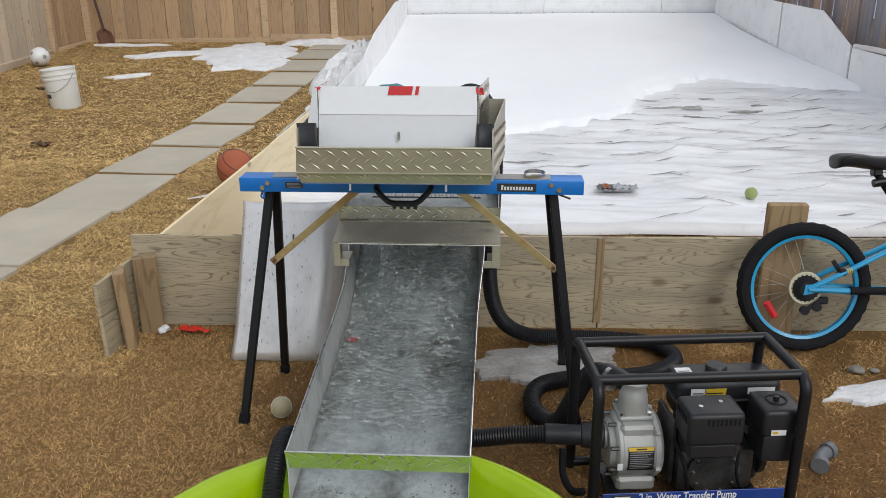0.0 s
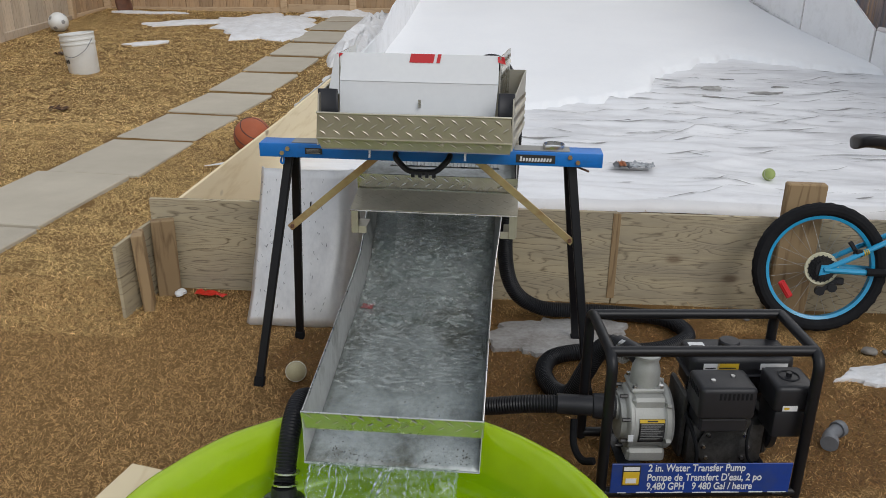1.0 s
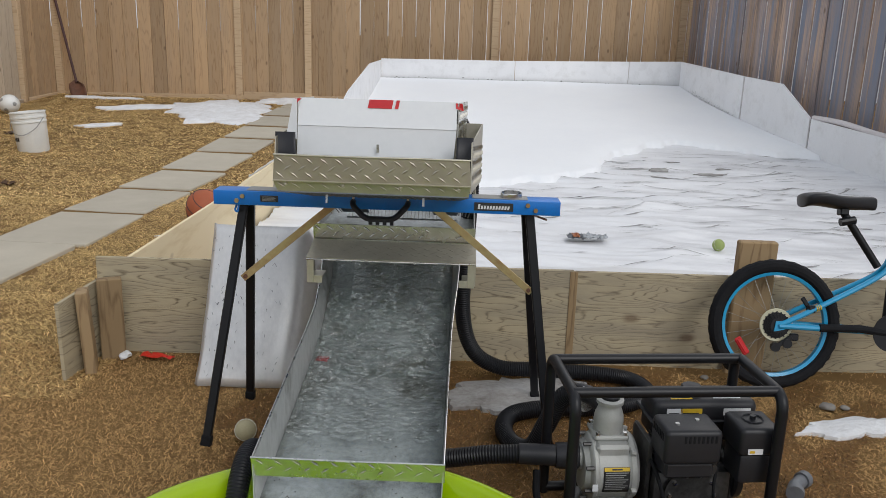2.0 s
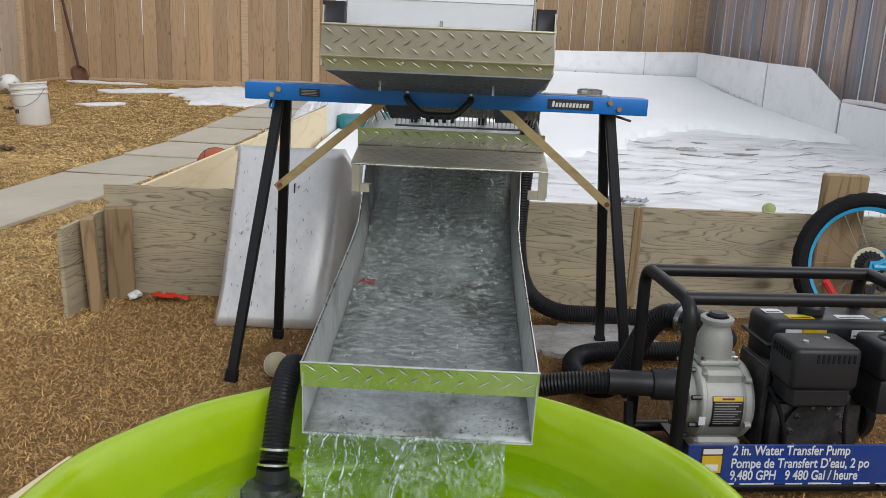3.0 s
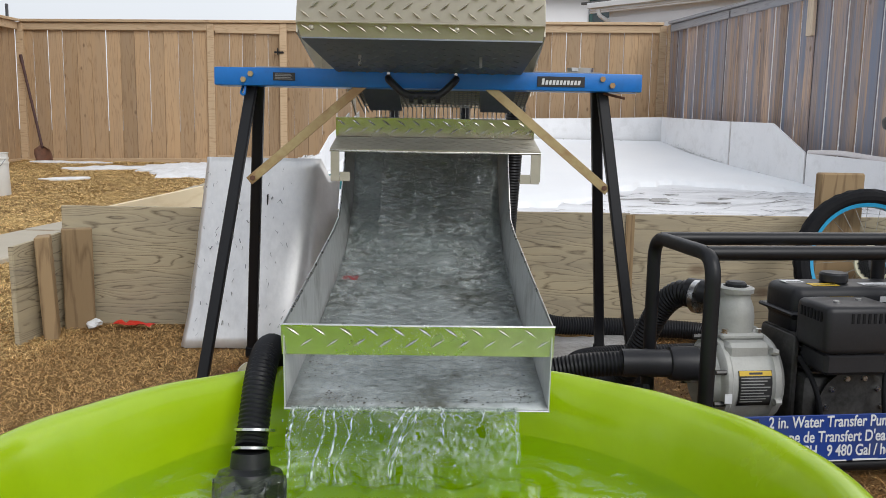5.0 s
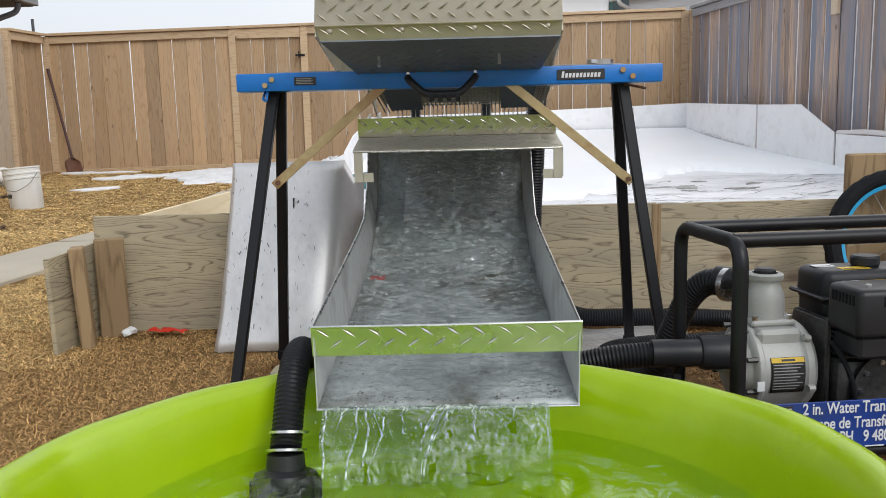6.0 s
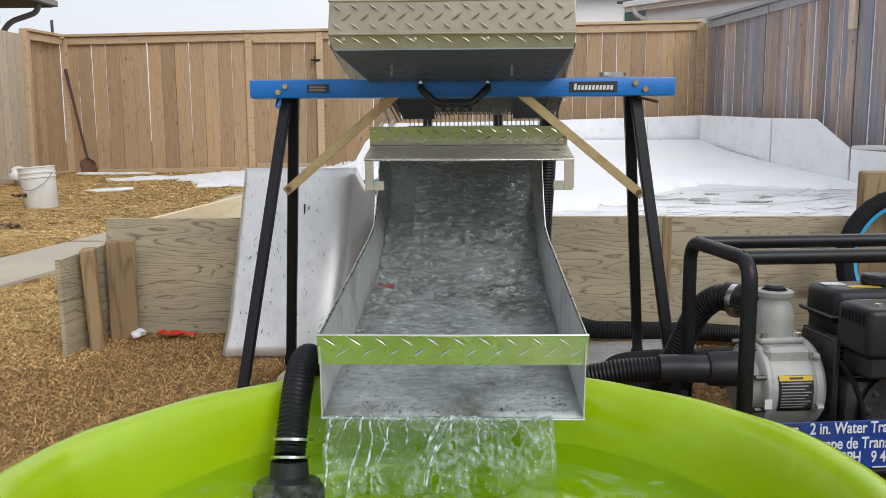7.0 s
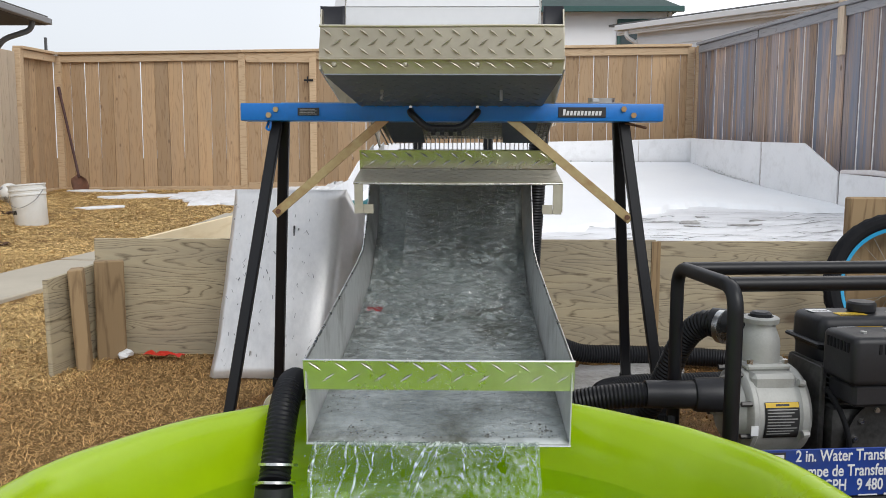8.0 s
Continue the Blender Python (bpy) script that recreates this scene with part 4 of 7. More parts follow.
sweep(bm, [(-0.216, 2.12, 0.547), (0.02, 2.121, 0.5455), (0.264, 2.12, 0.547)], 0.0025, 8)
part("edge", bm, M_PLATE, led)
for x, s in ((-0.214, 1), (0.262, -1)):
    bm = bmesh.new()
    sheet(bm, (x, 2.124, 0.482), (x, 2.236, 0.482), (x, 2.236, 0.572), (x, 2.124, 0.546), 0.003)
    box(bm, (min(x, x + s * 0.036), 2.124, 0.478), (max(x, x + s * 0.036), 2.236, 0.482), 0.0008)
    box(bm, (min(x, x + s * 0.020), 2.119, 0.4775), (max(x, x + s * 0.020), 2.1225, 0.546), 0.0008)
    box(bm, (min(x + s * 0.0205, x + s * 0.044), 2.119, 0.4775), (max(x + s * 0.0205, x + s * 0.044), 2.1225, 0.499), 0.0008)
    part("bracket", bm, M_PLATEDULL, ups)
UP = [(2.245, 0.580), (2.5, 0.592), (2.8, 0.604)]
bm = bmesh.new()
for (a, b), (c, d) in zip(UP, UP[1:]):
    sheet(bm, (-0.21, a, b), (0.255, a, b), (0.255, c, d), (-0.21, c, d), -0.003)
part("floor", bm, M_GALV, ups)
for x in (-0.213, 0.258):
    bm = bmesh.new()
    for (a, b), (c, d) in zip(UP, UP[1:]):
        sheet(bm, (x, a, b - 0.004), (x, c, d - 0.004), (x, c, d + 0.05), (x, a, b + 0.02), 0.003)
    part("side", bm, M_GALVSIDE, ups)
for x in (-0.10, 0.11):
    bm = bmesh.new()
    rod(bm, (x, 2.72, 0.0), (x, 2.72, 0.68), 0.014, 10)
    part("rear_leg", bm, M_BLACKSTEEL, ups)

ups.location.z += 0.006

# ---- hopper ----
hop = thing("feed_hopper", (0, 2.1, 0.73), "aluminium tread plate feed hopper resting on the sawhorse", "hopper")
F = [(1.922, 0.874, -0.254, 0.235), (1.926, 0.810, -0.259, 0.240), (1.934, 0.782, -0.249, 0.236)]
bm = bmesh.new()
for (y0, z0, a0, b0), (y1, z1, a1, b1) in zip(F, F[1:]):
    sheet(bm, (a0, y0, z0), (b0, y0, z0), (b1, y1, z1), (a1, y1, z1), 0.003)
fr = part("front_panel", bm, M_PLATEDULL, hop)
bm = bmesh.new()
treads(bm, (-0.25, 1.9218, 0.814), (0.232, 1.9218, 0.814), (-0.248, 1.9190, 0.872), (0, -1, 0), pitch=0.036)
treads(bm, (-0.246, 1.9303, 0.785), (0.233, 1.9303, 0.785), (-0.25, 1.9233, 0.808), (0, -1, -0.3), pitch=0.036, proud=0.0008, wide=0.0022)
part("tread", bm, M_PLATEDULL, fr)
bm = bmesh.new()
sweep(bm, [(-0.256, 1.922, 0.8755), (-0.1, 1.922, 0.8745), (0.1, 1.922, 0.876), (0.237, 1.922, 0.8755)], 0.0028, 8)
part("edge", bm, M_PLATEDULL, fr)
bm = bmesh.new()
sheet(bm, (-0.258, 1.926, 0.8115), (0.239, 1.926, 0.8115), (0.239, 1.919, 0.8100), (-0.258, 1.919, 0.8100), 0.002)
part("fold", bm, M_PLATEDULL, fr)
for x in (-0.228, -0.083, 0.063, 0.21):
    bm = bmesh.new()
    lathe(bm, [(0.0, -0.004), (0.0045, -0.003), (0.006, 0.0)], 12, Matrix.Translation((x, 1.929, 0.800)) @ Matrix.Rotation(radians(-90), 4, "X"))
    part("bolt", bm, M_PLATEDULL, fr)
# Shade beneath the hopper comes from the darker plate colour.
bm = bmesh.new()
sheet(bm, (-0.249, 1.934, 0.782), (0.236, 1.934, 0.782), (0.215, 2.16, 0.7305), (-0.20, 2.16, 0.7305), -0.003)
und = part("underside", bm, M_PLATEDARK, hop, "tread plate underside, coloured dark for shade")
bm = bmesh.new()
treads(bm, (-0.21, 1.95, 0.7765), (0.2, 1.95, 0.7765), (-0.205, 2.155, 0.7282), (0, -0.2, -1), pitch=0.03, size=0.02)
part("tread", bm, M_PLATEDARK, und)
for x in (-0.14, 0.117):
    bm = bmesh.new()
    rod(bm, (x, 2.03, 0.757), (x, 2.025, 0.735), 0.0035, 8)
    part("bolt", bm, M_BRIGHT, und)
for s, xf, xb in ((-1, -0.256, -0.277), (1, 0.238, 0.272)):
    bm = bmesh.new()
    sheet(bm, (xf, 1.93, 0.79), (xb, 2.45, 0.735), (xb, 2.45, 0.915), (xf, 1.96, 0.915), 0.003 * s)
    sp = part("side_panel", bm, M_PLATEDULL, hop)
    bm = bmesh.new()
    o = Vector((s * 0.0042, 0, 0))
    treads(bm, Vector((xf, 1.96, 0.80)) + o, Vector((xb, 2.44, 0.745)) + o, Vector((xf, 1.965, 0.91)) + o, (s, 0, 0), pitch=0.034)
    part("tread", bm, M_PLATEDULL, sp)
bm = bmesh.new()
sheet(bm, (-0.277, 2.45, 0.735), (0.272, 2.45, 0.735), (0.272, 2.45, 0.915), (-0.277, 2.45, 0.915), 0.003)
part("back_panel", bm, M_PLATEDULL, hop)
bm = bmesh.new()
sheet(bm, (-0.20, 2.16, 0.7305), (0.215, 2.16, 0.7305), (0.272, 2.45, 0.735), (-0.277, 2.45, 0.735), -0.003)
part("bottom", bm, M_PLATEDULL, hop)
# throat of expanded metal below the beam
bm = bmesh.new()
sheet(bm, (-0.19, 2.236, 0.725), (0.255, 2.236, 0.725), (0.245, 2.318, 0.668), (-0.155, 2.318, 0.668), -0.002)
part("throat_plate", bm, M_PLATEDULL, hop)
bm = bmesh.new()
for i in range(41):
    u = i / 40
    rod(bm, (-0.19 + 0.445 * u, 2.23, 0.725), (-0.155 + 0.395 * u, 2.315 + 0.02 * (2 * u - 1) ** 2, 0.662 - 0.018 * (2 * u - 1) ** 2), 0.0018, 5)
for j in range(15):
    v = j / 14
    rod(bm, (-0.19 + 0.035 * v, 2.23 + 0.085 * v, 0.725 - 0.063 * v), (0.255 - 0.015 * v, 2.23 + 0.085 * v, 0.725 - 0.063 * v), 0.0016, 5)
part("throat_screen", bm, M_MESHWIRE, hop, "expanded metal screen under the hopper")
for x, s in ((-0.192, 1), (0.260, 1)):
    bm = bmesh.new()
    sheet(bm, (x, 2.225, 0.728), (x, 2.44, 0.728), (x * 0.95, 2.42, 0.64), (x * 0.92, 2.345, 0.637), 0.003)
    pl = part("throat_side", bm, M_PLATEDULL, hop)
    bm = bmesh.new()
    treads(bm, (x - 0.001, 2.235, 0.69), (x - 0.001, 2.40, 0.69), (x - 0.001, 2.235, 0.724), (-1 if x < 0 else 1, 0, 0), pitch=0.03)
    part("tread", bm, M_PLATEDULL, pl)
bm = bmesh.new()
for i in range(30):
    x = -0.125 + 0.325 * i / 29
    rod(bm, (x, 2.34, 0.632), (x, 2.345, 0.662), 0.0014, 5)
rod(bm, (-0.13, 2.337, 0.631), (0.205, 2.337, 0.631), 0.003, 6)
rod(bm, (-0.13, 2.346, 0.663), (0.205, 2.346, 0.663), 0.002, 6)
part("bar_screen", bm, M_BRIGHT, hop, "row of bright screen bars")

chute = thing("feed_chute", (0, 2.2, 0.84), "white coated sheet chute standing in the hopper", "chute")
bm = bmesh.new()
sheet(bm, (-0.222, 2.035, 0.80), (0.188, 2.035, 0.80), (0.198, 2.050, 0.936), (-0.219, 2.050, 0.936), -0.002)
wf = part("front_sheet", bm, M_WHITEPL, chute)
bm = bmesh.new()
sheet(bm, (-0.219, 2.048, 0.9365), (0.198, 2.048, 0.9365), (0.197, 2.075, 1.006), (-0.217, 2.075, 1.006), -0.002)
part("top_flap", bm, M_WHITEPL, chute)
for a, b in ((-0.037, 0.026), (0.034, 0.043)):
    bm = bmesh.new()
    sheet(bm, (a, 2.0645, 0.985), (b, 2.0645, 0.985), (b + 0.004, 2.0730, 1.0065), (a + 0.004, 2.0730, 1.0065), -0.001)
    part("tape", bm, M_RED, chute, "red tape on the flap")
part("spout", boxed((-0.010, 2.032, 0.872), (-0.003, 2.0355, 0.894), 0.001), M_PLATE, chute)
for s, x, xb in ((-1, -0.222, -0.240), (1, 0.200, 0.222)):
    bm = bmesh.new()
    sheet(bm, (x, 2.055, 0.82), (xb, 2.40, 0.80), (xb, 2.40, 0.985), (x, 2.07, 1.004), s * 0.003)
    sd = part("side_sheet", bm, M_PLATE, chute)
    bm = bmesh.new()
    treads(bm, (x + s * 0.004, 2.07, 0.94), (xb + s * 0.004, 2.38, 0.925), (x + s * 0.004, 2.075, 0.995), (s, 0, 0), pitch=0.034)
    part("tread", bm, M_PLATE, sd)
bm = bmesh.new()
sheet(bm, (-0.252, 2.05, 0.90), (-0.222, 2.05, 0.90), (-0.222, 2.056, 1.004), (-0.232, 2.056, 1.004), -0.002)
part("ear", bm, M_WHITEPL, chute)
for x, s in ((-0.224, -1), (0.199, 1)):
    bm = bmesh.new()
    sheet(bm, (x - 0.006, 2.072, 1.004), (x + 0.012, 2.068, 1.004), (x + 0.016 * s, 2.066, 0.985), (x - 0.004, 2.066, 0.99), 0.001)
    part("tape", bm, M_RED, chute, "torn red tape at the corner")
for a, b in ((-0.264, -0.212), (0.200, 0.243)):
    bm = bmesh.new()
    rows = []
    for i in range(9):
        x = a + (b - a) * i / 8
        bow = 0.003 * math.sin(math.pi * i / 8)
        rows.append([bm.verts.new((x, 1.985 + bow, z)) for z in (0.80, 0.86, 0.925)])
    for p, q in zip(rows, rows[1:]):
        for k in range(2):
            bm.faces.new((p[k], q[k], q[k + 1], p[k + 1]))
    ob = part("rubber_flap", bm, M_NAVY, chute, "dark rubber side flap")
    ob.modifiers.new("gauge", "SOLIDIFY").thickness = 0.003

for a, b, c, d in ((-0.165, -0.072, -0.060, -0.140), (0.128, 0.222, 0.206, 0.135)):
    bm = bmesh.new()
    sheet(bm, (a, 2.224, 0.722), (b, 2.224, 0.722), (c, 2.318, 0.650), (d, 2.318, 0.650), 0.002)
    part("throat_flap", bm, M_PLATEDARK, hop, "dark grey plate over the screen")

# ---- pool ----
PX, PY = -0.014, 1.153
pool = thing("wading_pool", (PX, PY, 0), "lime green plastic wading pool half full of water", "pool")
prof = [(0.0, 0.016), (0.25, 0.018), (0.43, 0.02), (0.452, 0.035), (0.462, 0.065), (0.470, 0.10), (0.478, 0.132), (0.487, 0.157), (0.499, 0.175), (0.514, 0.187), (0.531, 0.190), (0.545, 0.183), (0.553, 0.168), (0.551, 0.150), (0.535, 0.135), (0.530, 0.08), (0.515, 0.0), (0.0, 0.0)]


def pool_part(name, rings, label=""):
    bm = bmesh.new()
    lathe(bm, rings, 128, Matrix.Translation((PX, PY, 0)), cap=False)
    for v in bm.verts:
        a = math.atan2(v.co.y - PY, v.co.x - PX)
        r = math.hypot(v.co.x - PX, v.co.y - PY)
        f = 0.955
        if r > 0.44 and v.co.z > 0.03:
            f += 0.014 * noise.noise(Vector((math.cos(a) * 2.2, math.sin(a) * 2.2, v.co.z * 3))) + 0.005 * noise.noise(Vector((math.cos(a) * 9, math.sin(a) * 9, v.co.z * 6)))
            v.co.z += 0.005 * noise.noise(Vector((math.cos(a) * 4, math.sin(a) * 4, 8))) * (v.co.z > 0.14)
        v.co.z += (0.026 - 0.022 * math.sin(a)) * max(0.0, v.co.z - 0.03) / 0.16
        v.co.x, v.co.y = PX + (v.co.x - PX) * f, PY + (v.co.y - PY) * f
    bmesh.ops.remove_doubles(bm, verts=bm.verts, dist=1e-5)
    ob = part(name, bm, M_POOL, pool, label, sharp=60)
    sub = ob.modifiers.new("smooth", "SUBSURF")
    sub.levels = sub.render_levels = 1


pool_part("bottom", prof[:5])
pool_part("rolled_wall", prof[4:15])
pool_part("outer_skirt", prof[14:])

WZ = 0.098
bm = bmesh.new()
rows = []
for j in range(46):
    r = 0.449 * (j + 0.02) / 45
    row = []
    for k in range(128):
        a = 2 * math.pi * k / 128
        x, y = PX + r * math.cos(a), PY + r * math.sin(a)
        d = math.hypot(max(0, abs(x + 0.02) - 0.16), y - 1.35)
        amp = 0.0025 + 0.011 * math.exp(-d * d / 0.006)
        z = WZ + amp * (noise.noise(Vector((x * 26, y * 26, 1))) + 0.5 * noise.noise(Vector((x * 60, y * 60, 2)))) + 0.0025 * math.sin(d * 110) * math.exp(-d * 5)
        row.append(bm.verts.new((x, y, z)))
    rows.append(row)
for a, b in zip(rows, rows[1:]):
    for k in range(128):
        bm.faces.new((a[k], a[(k + 1) % 128], b[(k + 1) % 128], b[k]))
bm.faces.new(rows[0])
wat = part("pool_water", bm, M_POOLWATER, sharp=180)
tagged(wat, "clear rippling water in the green pool", "water", kind="stuff")

# running water in the tray
bm = bmesh.new()
rows = []
for j in range(260):
    y = 1.43 + (2.51 - 1.43) * j / 259
    row = []
    for i in range(101):
        x = XL + 0.003 + (XR - XL - 0.006) * i / 100
        f = 0.22 + 0.78 * min(1, max(0, (y - 1.68) / 0.35)) ** 1.5 * (0.8 + 1.0 * min(1, abs(x) / 0.12))
        w = noise.noise(Vector((x * 45, y * 32, 4))) + 0.6 * noise.noise(Vector((x * 95, y * 70, 8))) + 0.8 * max(0, 1 - abs(noise.noise(Vector((x * 9, y * 15, 6)))) * 5)
        w += 0.7 * noise.noise(Vector((x * 70, y * 170, 3)))
        w += 1.6 * max(0, 1 - 8 * abs(y - 2.13 - 0.05 * math.cos(x * 9) - 0.02 * noise.noise(Vector((x * 20, 0, 1)))))
        row.append(bm.verts.new((x, y, floor_z(y) + 0.010 + 0.0056 * f * w)))
    rows.append(row)
for a, b in zip(rows, rows[1:]):
    for i in range(100):
        bm.faces.new((a[i], a[i + 1], b[i + 1], b[i]))
upper = bm.copy()
bmesh.ops.delete(bm, geom=[f for f in bm.faces if f.calc_center_median().y + 0.05 * noise.noise(f.calc_center_median() * 14) > 1.70], context="FACES")
bmesh.ops.delete(upper, geom=[f for f in upper.faces if f.calc_center_median().y + 0.05 * noise.noise(f.calc_center_median() * 14) <= 1.70], context="FACES")
tw = part("tray_water", bm, M_TRAYWATER, sharp=180)
tagged(tw, "thin smooth sheet of water running off the tray", "water", kind="stuff")
tw = part("churned_water", upper, M_CHURN, sharp=180)
tagged(tw, "rippling churned water running down the tray", "water", kind="stuff")

bm = bmesh.new()
rows = []
for j in range(90):
    y = 1.98 + 0.40 * j / 89
    rows.append([bm.verts.new((x, y, floor_z(y) + 0.013 + 0.004 * noise.noise(Vector((x * 50, y * 60, 14))) + 0.004 * noise.noise(Vector((x * 120, y * 140, 5))))) for x in [XL + 0.012 + (XR - XL - 0.024) * i / 80 for i in range(81)]])
for j, (a, b) in enumerate(zip(rows, rows[1:])):
    for i in range(80):
        if noise.noise(Vector((i * 0.07, j * 0.09, 2))) + 0.4 * noise.noise(Vector((i * 0.3, j * 0.3, 4))) > -0.02 + 0.5 * max(0, 0.35 - j / 89):
            bm.faces.new((a[i], a[i + 1], b[i + 1], b[i]))
foam = part("tray_foam", bm, M_FOAM, sharp=180)
tagged(foam, "churned foamy water where the spill lands", "water", kind="stuff")

# water falling from the lip
def fall_at(u, s):
    """Along the lip by u, down the fall by s."""
    x = -0.186 + 0.338 * u
    t = 0.135 * s
    fwd = 0.62 + 0.22 * noise.noise(Vector((u * 6, 0, 3))) + 0.12 * noise.noise(Vector((u * 19, s * 2, 5)))
    return Vector((x + 0.012 * s * noise.noise(Vector((u * 9, s * 3, 1))), 1.428 - fwd * t + 0.004 * noise.noise(Vector((u * 40, s * 6, 2))), 0.188 - 4.9 * t * t + 0.002 * noise.noise(Vector((u * 50, s * 8, 7)))))


bm = bmesh.new()
rows = [[bm.verts.new(fall_at(i / 110, j / 24)) for i in range(111)] for j in range(25)]
for j, (a, b) in enumerate(zip(rows, rows[1:])):
    for i in range(110):
        gap = noise.noise(Vector((i / 110 * 14, j * 0.12, 9)))
        if j > 9 and gap > 0.52:
            continue
        bm.faces.new((a[i], a[i + 1], b[i + 1], b[i]))
fall = part("falling_water", bm, M_FALL, sharp=180)
tagged(fall, "clear broken sheet of water falling into the pool", "water", kind="stuff")
rnd = random.Random(5)
bm = bmesh.new()
for k in range(19):
    u0 = (0.02, 0.16, 0.19, 0.30, 0.52, 0.535, 0.55, 0.56, 0.575, 0.98)[k] if k < 10 else rnd.uniform(0.05, 0.95)
    s0, s1 = (rnd.uniform(0.03, 0.12), rnd.uniform(0.75, 1.0)) if k < 10 else (rnd.uniform(0.05, 0.3), rnd.uniform(0.35, 0.6))
    drift = (0.0, -0.02, 0.02, -0.07, -0.10, -0.11, -0.10, -0.12, -0.10, 0.0)[k] if k < 10 else rnd.uniform(-0.04, 0.04)
    pts = [fall_at(u0 + drift * q + 0.012 * noise.noise(Vector((k, q * 5, 0))), s0 + (s1 - s0) * q) + Vector((0, -0.004, 0.002)) for q in [i / 11 for i in range(12)]]
    sweep(bm, pts, rnd.uniform(0.0008, 0.0017) if k < 10 else rnd.uniform(0.0006, 0.0012), 6, rib=0.0002)
for k in range(160):
    u0 = rnd.uniform(0, 1)
    p = fall_at(u0, 0.02 + abs(rnd.gauss(0, 0.10)))
    q = p + Vector((rnd.uniform(-0.006, 0.006), -0.002, -rnd.uniform(0.001, 0.008)))
    sweep(bm, [p, (p + q) / 2 + Vector((rnd.uniform(-0.002, 0.002), -0.001, 0)), q], rnd.uniform(0.0005, 0.0013), 5)
for k in range(40):
    u0 = rnd.uniform(-0.02, 1.02)
    c = fall_at(u0, rnd.uniform(0.2, 1.0)) + Vector((rnd.uniform(-0.008, 0.008), rnd.uniform(-0.02, 0.004), rnd.uniform(0, 0.012)))
    bmesh.ops.create_icosphere(bm, subdivisions=1, radius=rnd.uniform(0.0006, 0.0016), matrix=Matrix.Translation(c) @ Matrix.Diagonal((1, 1, rnd.uniform(1, 2.2), 1)))
fr_ = part("water_strands", bm, M_FROTH, sharp=180)
tagged(fr_, "white strands and drops of splashing water", "water", kind="stuff")

# water spilling from the sluice head down the back of the tray
def spill_at(u, s):
    z = 0.575 - 0.235 * s
    y = 2.455 - 0.16 * s ** 1.4 + 0.006 * noise.noise(Vector((u * 9, s * 3, 2)))
    return Vector((-0.115 + 0.29 * u + 0.014 * s * noise.noise(Vector((u * 7, s * 2, 4))), y, max(z, floor_z(y) + 0.012)))


bm = bmesh.new()
rows = [[bm.verts.new(spill_at(i / 50, j / 16)) for i in range(51)] for j in range(17)]
for a, b in zip(rows, rows[1:]):
    for i in range(50):
        bm.faces.new((a[i], a[i + 1], b[i + 1], b[i]))
spill = part("spilling_water", bm, M_CHURN, sharp=180)
tagged(spill, "thin clear water spilling down the back of the tray", "water", kind="stuff")
bm = bmesh.new()
for k in range(12):
    u0, s0 = (rnd.choice((0.1, 0.35, 0.42, 0.7, 0.9)) + rnd.gauss(0, 0.04)), rnd.uniform(0, 0.5)
    s1 = s0 + rnd.uniform(0.15, 0.5)
    sweep(bm, [spill_at(u0 + 0.03 * noise.noise(Vector((k, q * 2, 0))), s0 + (s1 - s0) * q) + Vector((0, -0.004, 0)) for q in [i / 7 for i in range(8)]], rnd.uniform(0.0005, 0.0012), 5)
sp_ = part("spill_froth", bm, M_FROTH, sharp=180)
tagged(sp_, "small white strands of water in the tray", "water", kind="stuff")

# ---- suction hose ----
suck = thing("suction_hose", (-0.24, 1.43, 0.05), "black ribbed suction hose from the pump into the pool", "hose")
bm = bmesh.new()
sweep(bm, curve_points([(0.41, 1.765, 0.166), (0.31, 1.770, 0.157), (0.20, 1.79, 0.13), (0.08, 1.82, 0.105), (-0.06, 1.85, 0.095), (-0.18, 1.80, 0.125), (-0.246, 1.69, 0.19), (-0.252, 1.60, 0.228), (-0.250, 1.51, 0.205), (-0.248, 1.43, 0.12)], 0.0036), 0.0228, 16, rib=0.0019)
part("hose", bm, M_HOSE, suck)
bm = bmesh.new()
lathe(bm, [(0.0265, 0), (0.0265, 0.09), (0.031, 0.092), (0.033, 0.1), (0.033, 0.145), (0.029, 0.15)], 20, Matrix.Translation((0.385, 1.765, 0.166)) @ AX_X)
part("coupling", bm, M_BLACKPL, suck, "black plastic coupling")
bm = bmesh.new()
lathe(bm, [(0.05, 0.0), (0.052, 0.008), (0.052, 0.05), (0.046, 0.062), (0.03, 0.068), (0.028, 0.09), (0.0, 0.09)], 24, Matrix.Translation((-0.247, 1.405, 0.028)) @ Matrix.Rotation(radians(-12), 4, "X"))
strn = part("strainer", bm, M_BLACKPL, suck, "black slotted strainer in the water")
for k in range(14):
    bm = bmesh.new()
    box(bm, (-0.002, -0.002, 0.008), (0.002, 0.002, 0.05), 0, Matrix.Translation((-0.247, 1.405, 0.028)) @ Matrix.Rotation(radians(-12), 4, "X") @ Matrix.Rotation(2 * math.pi * k / 14, 4, "Z") @ Matrix.Translation((0.053, 0, 0)))
    part("rib", bm, M_BLACKPL, strn)
for z in (0.118, 0.142):
    bm = bmesh.new()
    lathe(bm, [(0.0295, 0), (0.0305, 0), (0.0305, 0.004), (0.0295, 0.004)], 24, Matrix.Translation((-0.2465 + (z - 0.118) * 0.1, 1.428 + (z - 0.118) * 0.45, z)) @ Matrix.Rotation(radians(-22), 4, "X"))
    part("clamp_band", bm, M_BRIGHT, suck, "bright steel clamp band")

